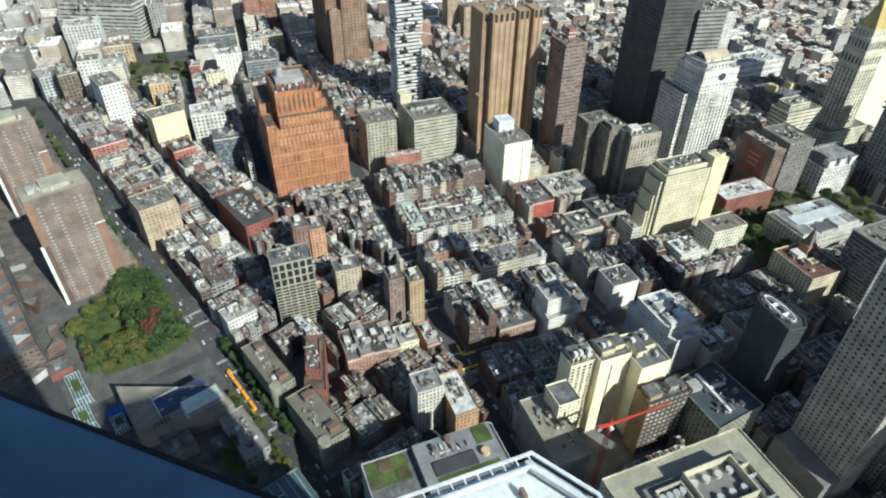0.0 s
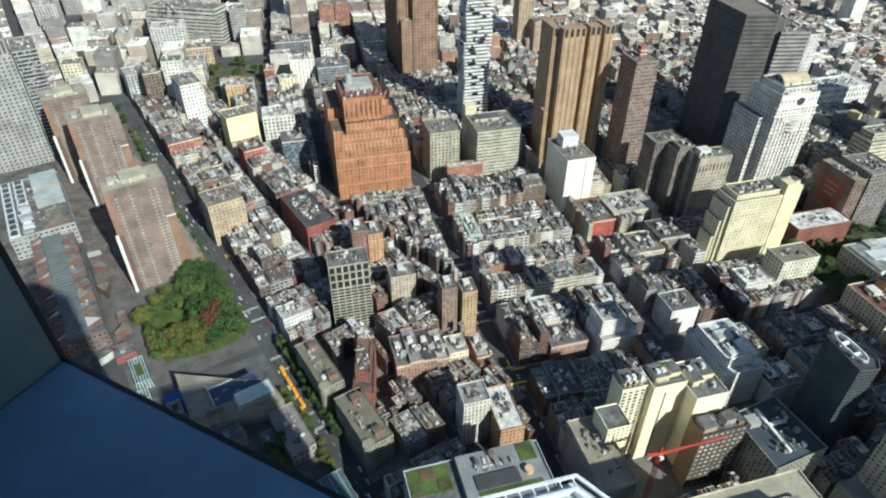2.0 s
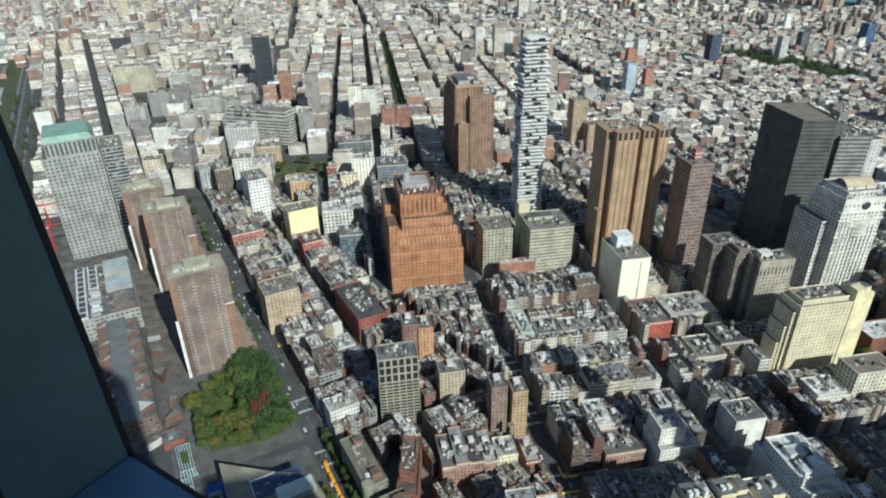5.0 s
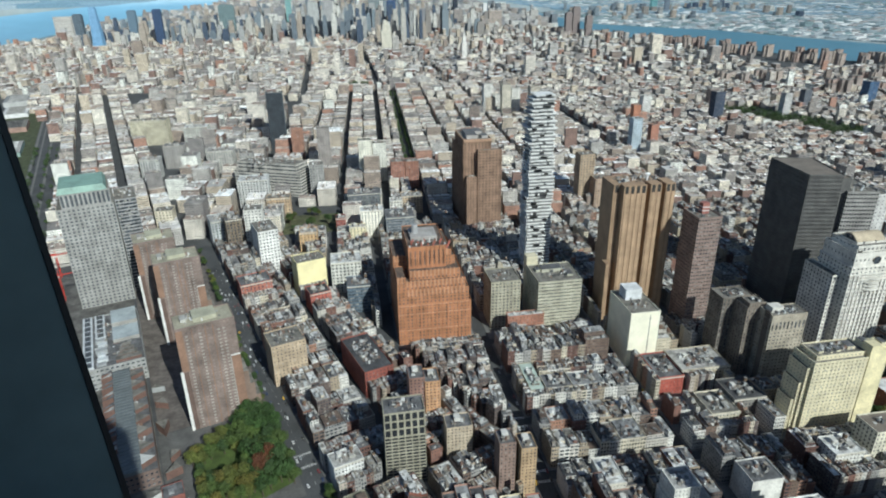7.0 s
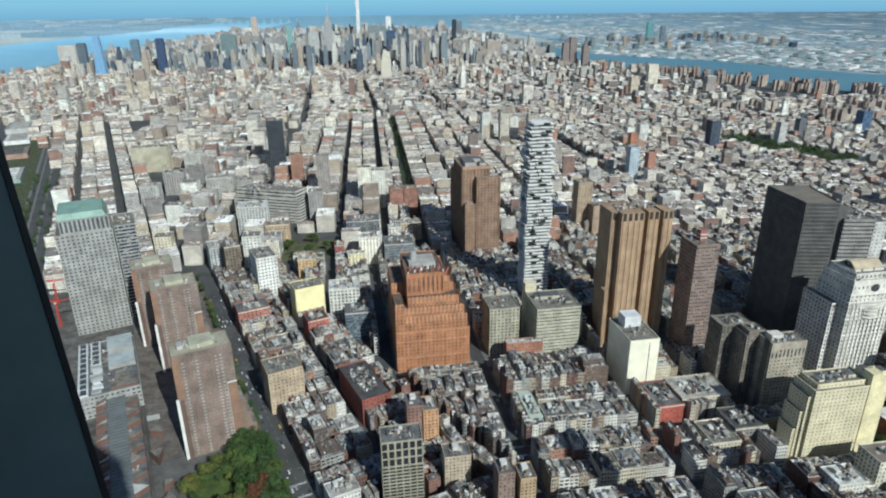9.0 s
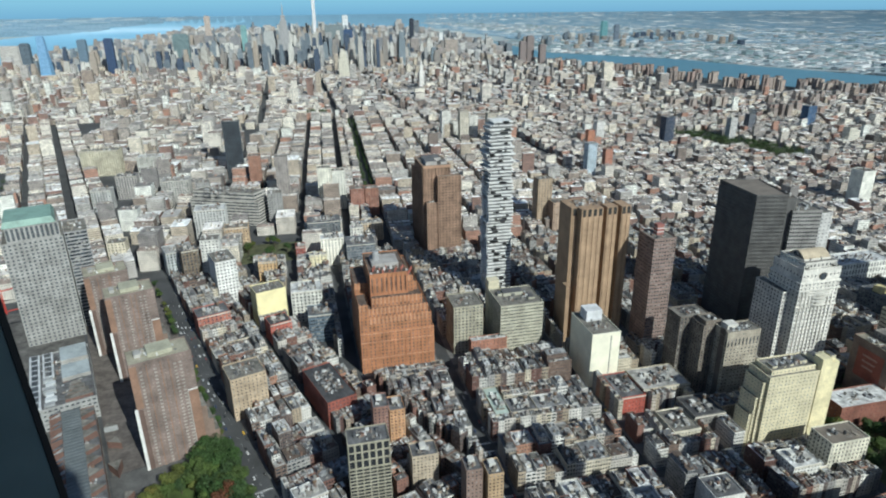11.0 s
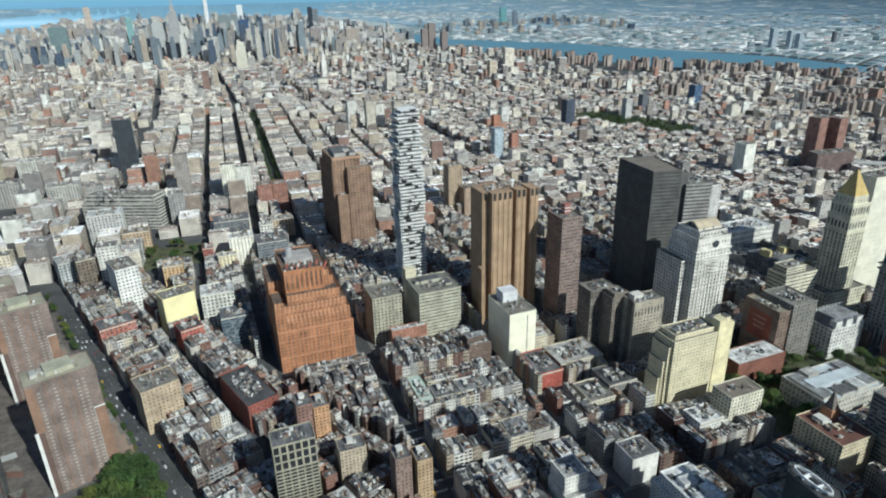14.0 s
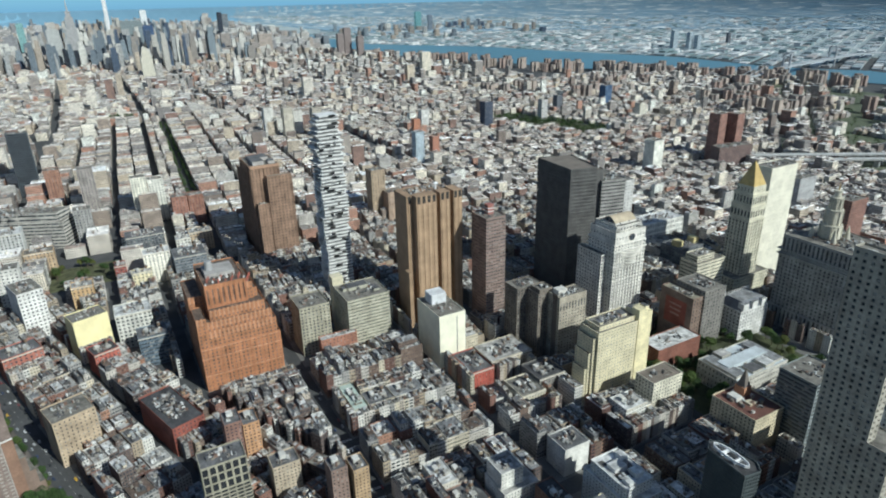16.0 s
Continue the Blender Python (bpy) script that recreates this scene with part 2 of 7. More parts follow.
WALLS = [plain("brick_red", BRICK_RED), plain("brick_maroon", (0.14, 0.075, 0.06)), plain("stone_tan", TAN), plain("stone_tan", TAN), plain("stone_grey", GREY), plain("stone_cream", CREAM),
         plain("stone_cream", CREAM), plain("brick_brown", BRICK_BROWN), plain("painted_white", WHITE), plain("painted_white", WHITE), plain("brick_orange", (0.34, 0.19, 0.13)), plain("stone_warm", (0.42, 0.37, 0.31)), plain("brick_dark", (0.12, 0.09, 0.08)),
         plain("stone_pale", (0.5, 0.47, 0.42)), plain("stone_pale", (0.5, 0.47, 0.42)), plain("painted_white", WHITE), plain("stone_grey", GREY)]
ROOFS = [plain("roof_%s" % k, c, 0.85, amount=0.45, grain=0.35, stain=0.12) for k, c in (
    ("silver", (0.211, 0.214, 0.216)), ("white", (0.493, 0.493, 0.48)), ("tar", (0.0572, 0.0572, 0.0598)), ("gravel", (0.167, 0.157, 0.136)), ("pale", (0.326, 0.317, 0.299)), ("grey", (0.114, 0.114, 0.117)), ("brown", (0.114, 0.0836, 0.066)))]

OLD_WALLS = [WALLS[k] for k in (0, 1, 2, 4, 7, 10, 12, 11, 7, 8, 4)]
MIXED = [ROOFS[k] for k in (2, 5, 0, 3, 5, 2, 4, 1, 6, 0, 5, 3)]
BRIGHT = [ROOFS[k] for k in (1, 4, 0, 1, 5, 3, 4, 1, 2, 0, 6, 4)]
WORN = [ROOFS[k] for k in (2, 5, 3, 6, 0, 5, 4, 6, 5, 1, 3, 0)]     # the older, darker felt of the west side

# ---- ground, rivers ----
NEAR, REACH = 3000.0, 1900.0


def far(x, y, z):
    """Beyond NEAR the land is drawn in towards the eye along its own sight line, so that the horizon fits into the scene."""
    r = math.hypot(x, y)
    if r <= NEAR:
        return x, y, z
    k = (NEAR + REACH * (1 - math.exp(-(r - NEAR) / REACH))) / r
    return x * k, y * k, H - (H - z) * k


def ground_sheet():
    g = Geo()
    rings = [0, 300, 700, 1200, 1800, 2400] + [3000 * 1.035 ** k for k in range(71)]
    n = 540
    v = [(0, 0, 0)]
    for r in rings[1:]:
        v += [far(r * math.sin(6.28318 * i / n), r * math.cos(6.28318 * i / n), 0) for i in range(n)]
    f = [(0, 1 + (i + 1) % n, 1 + i) for i in range(n)]
    m = [M["asphalt"]] * n
    for k in range(len(rings) - 2):
        a, b = 1 + k * n, 1 + (k + 1) * n
        f += [(a + i, a + (i + 1) % n, b + (i + 1) % n, b + i) for i in range(n)]
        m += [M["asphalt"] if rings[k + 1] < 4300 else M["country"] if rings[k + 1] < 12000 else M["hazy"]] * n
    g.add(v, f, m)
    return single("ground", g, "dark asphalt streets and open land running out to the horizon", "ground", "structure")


ground_sheet()
def sky_backdrop():
    """The pale blue sky just over the horizon."""
    m = bpy.data.materials.new("horizon_sky")
    m.use_nodes = True
    n, link = m.node_tree.nodes, m.node_tree.links.new
    n.remove(n["Principled BSDF"])
    e, ramp, sp, mr = n.new("ShaderNodeEmission"), n.new("ShaderNodeValToRGB"), n.new("ShaderNodeSeparateXYZ"), n.new("ShaderNodeMapRange")
    mr.inputs[1].default_value, mr.inputs[2].default_value = 320, 620
    ramp.color_ramp.elements[0].color, ramp.color_ramp.elements[1].color = (0.22, 0.44, 0.62, 1), (0.3, 0.575, 0.72, 1)
    ramp.color_ramp.elements[1].position = 0.35
    link(n.new("ShaderNodeNewGeometry").outputs["Position"], sp.inputs[0])
    link(sp.outputs[2], mr.inputs[0]), link(mr.outputs[0], ramp.inputs[0]), link(ramp.outputs[0], e.inputs[0])
    link(e.outputs[0], n["Material Output"].inputs[0])
    k = 60
    pts = [(4940 * math.sin(radians(-75 + 200 * i / k)), 4940 * math.cos(radians(-75 + 200 * i / k))) for i in range(k + 1)]
    v = [(x, y, 300) for x, y in pts] + [(x, y, 640) for x, y in pts]
    single("backdrop", Geo().add(v, [(i + 1, i, k + 1 + i, k + 2 + i) for i in range(k)], m), "pale blue sky over the horizon", "sky", "structure")


sky_backdrop()
EAST_NEAR = [(1900, 7000), (1887, 5742), (1681, 4732), (1701, 4222), (2116, 3349), (2234, 2697), (2510, 2367), (2689, 2008), (2790, 1750), (2850, 1400), (2900, 900), (2700, 300)]
EAST_FAR = [(2200, 7100), (2122, 5799), (2126, 5135), (2689, 4257), (2877, 3482), (3121, 2733), (3070, 2167), (3120, 1950), (3250, 1700), (3150, 1400), (3300, 900), (3200, 300)]
HUD_NEAR = [(-1900, 3200), (-2076, 4560), (-2106, 5556), (-2138, 6283), (-2172, 8032), (-2021, 10084), (-1418, 12800), (-1105, 18800), (-1000, 30000)]
HUD_FAR = [(-3900, 3200), (-3900, 4560), (-3900, 6000), (-3900, 8000), (-3800, 11000), (-3600, 14000), (-3563, 20661), (-2800, 26000), (-2496, 33000)]


def river(name, a, b, label, mat):
    g = Geo()
    pa, pb = [], []
    for (p, q) in ((a, pa), (b, pb)):
        for i in range(len(p) - 1):
            for k in range(6):
                q.append((p[i][0] + (p[i + 1][0] - p[i][0]) * k / 6, p[i][1] + (p[i + 1][1] - p[i][1]) * k / 6))
        q.append(p[-1])
    n, w = len(pa), 8
    v = [far(pa[i][0] + (pb[i][0] - pa[i][0]) * k / w, pa[i][1] + (pb[i][1] - pa[i][1]) * k / w, 3.0) for i in range(n) for k in range(w + 1)]
    f = [(i * (w + 1) + k, i * (w + 1) + k + 1, (i + 1) * (w + 1) + k + 1, (i + 1) * (w + 1) + k) for i in range(n - 1) for k in range(w)]
    g.add(v, f, mat)
    return single(name, g, label, "river", "structure")


river("water_east", EAST_NEAR, EAST_FAR, "blue river between the island and the far shore", M["water"])
river("water_west", HUD_NEAR, HUD_FAR, "wide river beyond the west side, hazed pale blue by its colour", M["pale_water"])


def between(y, line):
    for (x0, y0), (x1, y1) in zip(line, line[1:]):
        if min(y0, y1) <= y <= max(y0, y1) and y0 != y1:
            return x0 + (x1 - x0) * (y - y0) / (y1 - y0)
    return None


def on_water(x, y, pad=40):
    for a, b in ((EAST_NEAR, EAST_FAR), (HUD_NEAR, HUD_FAR)):
        p, q = between(y, a), between(y, b)
        if p is not None and q is not None and min(p, q) - pad < x < max(p, q) + pad:
            return True
    return False


# ---- plan of the near streets ----
TURN_W = 18.3                                     # the old west-side streets are turned against the rest
PIVOT = (11.0, 250.0)
CW, SW = math.cos(radians(TURN_W)), math.sin(radians(TURN_W))


def west(a, b):
    """From the west-side frame (a across, b along its avenue) to the scene."""
    return PIVOT[0] + CW * a - SW * b, PIVOT[1] + SW * a + CW * b


def to_west(x, y):
    x, y = x - PIVOT[0], y - PIVOT[1]
    return CW * x + SW * y, -SW * x + CW * y


RESERVED = []                                     # footprints (x, y, half width, half depth, turn) kept free for single buildings


def reserved(x, y, r=0):
    for cx, cy, hw, hd, turn in RESERVED:
        c, s = math.cos(radians(turn)), math.sin(radians(turn))
        a, b = c * (x - cx) + s * (y - cy), -s * (x - cx) + c * (y - cy)
        if abs(a) < hw + r and abs(b) < hd + r:
            return True
    return False


def keep(x0, x1, y0, y1):
    RESERVED.append(((x0 + x1) / 2, (y0 + y1) / 2, (x1 - x0) / 2, (y1 - y0) / 2, 0))


def keep_west(a0, a1, b0, b1):
    x, y = west((a0 + a1) / 2, (b0 + b1) / 2)
    RESERVED.append((x, y, (a1 - a0) / 2, (b1 - b0) / 2, TURN_W))



def roofscape(g, x0, x1, y0, y1, z, rnd, dense=1.0):
    """Skylights, vents, ducts and cooling units."""
    w, d = x1 - x0, y1 - y0
    for _ in range(int(dense * (2 + w * d / 30))):
        bx, by, bz = rnd.uniform(0.6, 2.3) ** 1.35, rnd.uniform(0.6, 2.5) ** 1.35, rnd.choice((0.5, 0.9, 1.3, 1.8, 2.4, 3.0))
        if rnd.random() < 0.15:
            bx, by, bz = (0.6, rnd.uniform(3, 7), 0.6) if rnd.random() < 0.5 else (rnd.uniform(3, 7), 0.6, 0.6)
        if bx > w - 1.6 or by > d - 1.6:
            continue
        x, y = rnd.uniform(x0 + 0.6, x1 - 0.6 - bx), rnd.uniform(y0 + 0.6, y1 - 0.6 - by)
        g.box(x, x + bx, y, y + by, z - 0.05, z + bz, M["clutter"])


# ---- single buildings ----
# Each takes its outlines tier by tier, counter-clockwise from the south-west corner, in scene metres.
def building(name, label, cat, tiers, colour, turn=0, frame_of=None, roof=None, units=0.7, glass=None, amount=0.25, group=""):
    """tiers: (outline, z0, z1, bay, storey, wide, high[, blind edges]). frame_of: west() for the turned plan."""
    pts0 = tiers[0][0]
    cx, cy = sum(p[0] for p in pts0) / len(pts0), sum(p[1] for p in pts0) / len(pts0)
    ox, oy = frame_of(cx, cy) if frame_of else (cx, cy)
    t = thing(name, label, cat, ox, oy, 0, turn, group)
    mat = plain("%s_%d" % (name, len(M)), colour, 0.85, amount=amount)
    for k, (pts, z0, z1, bay, storey, wide, high, *more) in enumerate(tiers):
        p = [(x - cx, y - cy) for x, y in pts]
        blind = more[0] if more else ()
        away = math.hypot(ox, oy)                     # broader bays read like the paired windows of the far fronts
        bay = max(bay, min(5.0, away * 0.0066)) if bay < 10 and wide < 0.7 else bay
        storey = max(storey, min(4.6, away * 0.0062)) if storey < 10 else storey
        g = Geo()
        shell(g, p, z0, z1, bay, storey, wide, high, 0.45, mat, blind)
        part("wall", g, t)
        part("glazing", Geo().prism(inset(p, 0.43), z0, z1 - 0.4, glass or M["glass"]), t, "dark window glass")
        g = Geo().prism(inset(p, 0.25), z1 - 0.5, z1 - 0.05, roof or ROOFS[3])
        ring(g, inset(p, -0.1), z1 - 0.02, z1 + 1.1, 0.45, mat)
        part("roof", g, t)
        if units and k == len(tiers) - 1:
            xs, ys = [q[0] for q in p], [q[1] for q in p]
            g = Geo()
            mx, my = (max(xs) - min(xs)) * 0.15, (max(ys) - min(ys)) * 0.15
            roofscape(g, min(xs) + mx, max(xs) - mx, min(ys) + my, max(ys) - my, z1, rnd, units * 1.8)
            if g.v:
                part("roof_clutter", g, t, kind="stuff")
    return t


def bulk(t, name, x0, x1, y0, y1, z0, z1, mat, label="", top=None):
    """A plain block on a building, in the building's own metres."""
    return part(name, Geo().box(x0, x1, y0, y1, z0, z1, mat, top), t, label)


def single_buildings():
    B = building
    # the stepped brick telegraph building
    o = (0.38, 0.178, 0.09)
    t = B("telegraph_building", "stepped orange brick art deco office building with setbacks", "building", [
        (rect(48, 130, 608, 705), 0, 50, 3.1, 3.9, 0.46, 0.62),
        (rect(48.2, 127.5, 609.4, 704), 50, 66, 3.1, 3.9, 0.46, 0.62),
        (rect(48.4, 58, 610, 642), 66, 82, 3.1, 3.9, 0.36, 0.6),
        (rect(47.8, 63, 648, 700), 66, 91, 3.1, 3.9, 0.36, 0.6),
        (rect(58.2, 124.5, 612.5, 703), 66, 75.5, 3.1, 3.9, 0.46, 0.6),
        (rect(63.2, 119.5, 618, 700), 75.5, 85, 3.1, 3.9, 0.46, 0.6),
        (rect(105.4, 112, 631, 692), 85, 103, 3.1, 3.9, 0.4, 0.6),
        (rect(112.2, 116.5, 634, 690), 85, 94, 3.1, 3.9, 0.4, 0.6),
        (rect(63.4, 105.2, 627, 694), 85, 110, 5.4, 23, 0.34, 0.7)], o, roof=ROOFS[6], units=0.8, glass=plain("blind_glass", (0.16, 0.1, 0.075), 0.4, amount=0.5, grain=0.3))
    pier_m, pale_b = plain("orange_pier", (0.4, 0.175, 0.088)), plain("orange_pale", (0.45, 0.24, 0.14))
    for i in range(14):
        bulk(t, "pier", -40.6 + i * 6.1, -39.6 + i * 6.1, -49.0, -48.3, 0, 51.4, pier_m, "projecting orange brick pier")
    for z in (18, 38, 48.6):
        bulk(t, "string_course", -41.2, 41.2, -48.95, -48.3, z, z + 1.0, pale_b, "pale brick string course")
    for x0, x1, y, z in ((-31, 35.5, -44.1, 75.5), (-25.8, 30.5, -38.6, 85), (-40.8, -31, -46.6, 82), (-41, -26, -8.6, 91), (16.5, 23, -25.6, 103), (-30, 38.5, -47.2, 66)):
        n = int((x1 - x0) / 4.4)
        for i in range(n):
            bulk(t, "crest", x0 + i * 4.4 + 0.6, x0 + i * 4.4 + 2.4, y - 0.2, y + 0.4, z - 6, z + 2.2, pale_b, "pale brick crest over the parapet")
    for i in range(9):
        bulk(t, "pier", -25.4 + i * 4.95, -24.2 + i * 4.95, -30.2, -29.4, 85.5, 111.5, pier_m, "projecting orange brick pier")
    bulk(t, "penthouse", -20, 10, -8, 20, 109.9, 114, plain("penthouse_grey", (0.35, 0.33, 0.31)), "grey plant room")
    part("tank", Geo().cyl(-14, 6, 4.2, 114, 124, plain("tank_grey", (0.33, 0.33, 0.33)), 14, 3.6), t, "round grey roof tank")
    mast_r, mast_w = plain("mast_red", (0.34, 0.11, 0.08)), plain("mast_white", (0.6, 0.58, 0.56))
    for i in range(16):
        x, y = -24 + i * 2.6, -27 + (i * 7 % 5) * 3.5
        bulk(t, "mast_cabin", x, x + 1.5, y, y + 1.6, 109.9, 111.6 + (i * 3 % 4) * 0.9, mast_r if i % 3 else mast_w, "small red and white roof cabin")
    for i in range(5):
        bulk(t, "mast_cabin", 18 + i * 1.6, 19.2 + i * 1.6, -22 + i * 4, -20.6 + i * 4, 102.9, 106.5, mast_r, "small red roof cabin")
    # government tower and its annex
    B("federal_tower", "black granite and glass government office slab", "tower", [([(498, 580), (533, 572), (548, 640), (502, 652)], 0, 179, 2.4, 4.4, 0.7, 0.62), ([(533.3, 577), (546, 574), (558, 632), (547.5, 638)], 0, 174, 2.4, 4.4, 0.85, 0.8, (0,))], (0.112, 0.109, 0.105), glass=plain("bronze_glass", (0.072, 0.071, 0.07), 0.3), roof=plain("brown_roof", (0.17, 0.145, 0.12)), units=0.6)
    B("federal_annex", "grey banded annex beside the black office slab", "tower", [([(541, 570), (574, 563), (584, 612), (559, 622)], 0, 160, 3, 4.0, 0.8, 0.45)], (0.27, 0.26, 0.245), glass=plain("dark_glass", (0.03, 0.033, 0.038), 0.15))
    B("court_annex", "white office slab behind the government tower", "tower", [(rect(590, 612, 585, 630), 0, 148, 3, 4, 0.3, 0.4)], (0.5, 0.49, 0.47))
    # pale granite office tower with the arched crown
    t = B("stone_tower", "pale granite office tower with stepped shoulders and a round window", "tower", [
        (rect(490, 538, 488, 532), 0, 112, 2.7, 3.9, 0.4, 0.5), (rect(481, 489.8, 499, 540), 0, 98, 2.7, 3.9, 0.45, 0.55),
        (rect(491, 537, 488.6, 531), 112, 126, 2.7, 13, 0.3, 0.2),
        (rect(495, 533, 492, 528), 126, 132, 5, 6, 0.5, 0.5)], (0.62, 0.595, 0.54), units=0.4)
    for i in range(9):
        bulk(t, "pier", -19.5 + i * 4.6, -17.9 + i * 4.6, -22.9, -21.9, 8, 103, plain("pale_pier", (0.64, 0.615, 0.56)), "pale vertical pier")
    for i in range(5):
        for k in range(18):
            bulk(t, "bay_window", -10.3 + i * 4.6, -7.9 + i * 4.6, -22.16, -21.8, 12 + k * 4.0, 14.9 + k * 4.0, M["glass"], "dark paired bay window")
    for z, d in ((66, 0.7), (84, 0.9), (103, 1.2), (111, 1.0)):
        g = Geo()
        ring(g, rect(-24 - d, 24 + d, -22 - d, 22 + d), z, z + 1.3, d + 0.3, plain("pale_pier", (0.64, 0.615, 0.56)))
        part("cornice", g, t, "projecting stone cornice")
    for k in range(4):
        part("bowed_band", Geo().cyl(2, -13, 13.5, 86 + k * 4, 87.6 + k * 4, plain("pale_pier", (0.64, 0.615, 0.56)), 20), t, "bowed stone band")
    n = 10
    arc = [(-11 + 22 * k / n, 134 + 6.5 * math.sin(math.pi * k / n)) for k in range(n + 1)]
    v = [(x, y, z) for x in (-15, 17) for y, z in arc]
    part("crown", Geo().add(v, [(n + 1 + k, n + 2 + k, k + 1, k) for k in range(n)] + [tuple(range(n + 1)), tuple(range(2 * n + 1, n, -1))], plain("crown_stone", (0.42, 0.35, 0.25))), t, "arched buff crown")
    bulk(t, "attic", -15.2, 17.2, -11.4, 11.2, 131.9, 134, plain("pale_pier", (0.64, 0.615, 0.56)), "pale stone attic")
    for x in (-15.4, 17.0):
        part("end_arch", Geo().add([(x, y * 0.8, 132 + (z - 132) * 0.85) for y, z in arc] + [(x + 0.4, y * 0.8, 132 + (z - 132) * 0.85) for y, z in arc], [tuple(range(n, -1, -1)), tuple(range(n + 1, 2 * n + 2))] + [(k, k + 1, n + 2 + k, n + 1 + k) for k in range(n)], M["glass"]), t, "dark arched end window")
    for k in range(3):
        g = Geo()
        ax = [(-13 + 30 * i / 12, -23.4 - 1.6 * math.sin(math.pi * i / 12)) for i in range(13)]
        g.add([(x, y, z) for z in (103.5 - k * 3.2, 104.8 - k * 3.2) for x, y in ax] + [(x, -21.6, z) for z in (103.5 - k * 3.2, 104.8 - k * 3.2) for x, y in ax],
              [(i, i + 1, 14 + i, 13 + i) for i in range(12)] + [(13 + i, 14 + i, 40 + i, 39 + i) for i in range(12)] + [(27 + i, 26 + i, i, i + 1)[::-1] for i in range(12)], plain("pale_pier", (0.64, 0.615, 0.56)))
        part("bowed_cornice", g, t, "bowed stone cornice")
    for x0 in (-20, 14):
        bulk(t, "shoulder", x0, x0 + 6, -18, 16, 125.9, 129.5, plain("pale_pier", (0.64, 0.615, 0.56)), "stepped stone shoulder")
    g = Geo()
    for i in range(16):
        a, b = 6.2832 * i / 16, 6.2832 * (i + 1) / 16
        g.add([(2 + 4.4 * math.cos(a), -22.0, 118 + 4.4 * math.sin(a)), (2 + 4.4 * math.cos(b), -22.0, 118 + 4.4 * math.sin(b)), (2 + 4.4 * math.cos(b), -20.9, 118 + 4.4 * math.sin(b)), (2 + 4.4 * math.cos(a), -20.9, 118 + 4.4 * math.sin(a))], [(0, 1, 2, 3)], plain("crown_stone", (0.52, 0.49, 0.4)))
    g.add([(2 + 4.3 * math.cos(6.2832 * i / 16), -21.9, 118 + 4.3 * math.sin(6.2832 * i / 16)) for i in range(16)], [tuple(range(16))], M["glass"])
    part("round_window", g, t, "large round dark window")
    # slim brick apartment tower
    t = B("apartment_tower", "slim pinkish brick apartment tower with banded balconies", "tower", [(rect(372, 399, 575, 608), 0, 140, 3.4, 3.2, 0.72, 0.42)], (0.24, 0.175, 0.15), units=0.6)
    bulk(t, "water_house", -2, 6, -2, 6, 140, 152, plain("water_house_red", (0.3, 0.12, 0.1)), "red and white banded plant room")
    for z in (143, 147):
        bulk(t, "band", -2.1, 6.1, -2.1, 6.1, z, z + 1.2, plain("water_house_white", (0.6, 0.58, 0.55)), "white band")
    # white block with blind walls
    t = B("white_block", "white office block with a blank sunlit front", "building", [(rect(279, 311, 522, 574), 0, 63, 3.0, 3.6, 0.16, 0.3, (0, 1, 2))], (0.78, 0.75, 0.6), amount=0.08)
    bulk(t, "penthouse", -9, 9, 4, 20, 63, 75, plain("penthouse_white", (0.6, 0.61, 0.62)), "grey plant penthouse")
    bulk(t, "window_band", 5, 5.9, -26.06, -25.9, 4, 60, M["glass"], "narrow dark stair window")
    # yellow brick block
    yel = (0.62, 0.56, 0.39)
    t = B("yellow_block", "pale yellow brick apartment block with stepped wings", "building", [
        (rect(384, 453, 393, 420), 0, 75, 3.0, 3.1, 0.46, 0.42),
        (rect(380.5, 383.8, 396, 419), 0, 68, 3.0, 3.1, 0.42, 0.42),
        (rect(377.5, 380.3, 398, 418), 0, 52, 3.0, 3.1, 0.42, 0.42),
        (rect(374.5, 377.3, 399, 417), 0, 34, 3.0, 3.1, 0.42, 0.42),
        (rect(388, 436, 397, 418), 75, 79, 3.0, 3.8, 0.42, 0.42)], yel, amount=0.14, units=1.6, glass=plain("pale_glass", (0.2, 0.2, 0.16), 0.3, amount=0.5, grain=0.3))
    ym = plain("yellow_stair", (0.66, 0.59, 0.37))
    bulk(t, "stair_tower", 17, 27, -14.2, -4, 0, 87, ym, "taller yellow stair bay")
    bulk(t, "stair_tower", 27.2, 35.4, -13.9, 4, 0, 83, ym, "yellow corner bay")
    for x0, x1, y0, y1, z in ((-26, -21, -5, 3, 81), (-15, -13, -6, 0, 80), (-8, -4, -5, 4, 80.6), (3, 10, -4, 6, 82), (29, 34, -10, -2, 87), (18, 25, -3.8, 6, 84)):
        bulk(t, "plant_room", x0, x1, y0, y1, 74.9, z, plain("yellow_plant", (0.55, 0.5, 0.36)), "yellow brick plant room", ROOFS[5])
    for i in range(7):
        for k in range(8):
            bulk(t, "cooling_unit", -30 + i * 6.4, -28.9 + i * 6.4, -13.95, -13.5, 8 + k * 8.4, 8.8 + k * 8.4, plain("unit_grey", (0.3, 0.3, 0.29)))
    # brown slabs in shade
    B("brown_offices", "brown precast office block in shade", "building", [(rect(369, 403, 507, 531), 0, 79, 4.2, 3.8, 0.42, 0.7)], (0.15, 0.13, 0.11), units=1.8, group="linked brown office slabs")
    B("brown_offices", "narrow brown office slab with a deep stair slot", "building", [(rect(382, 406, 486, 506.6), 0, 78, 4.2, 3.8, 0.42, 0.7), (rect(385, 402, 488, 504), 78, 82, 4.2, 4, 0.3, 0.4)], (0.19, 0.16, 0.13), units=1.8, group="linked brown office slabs")
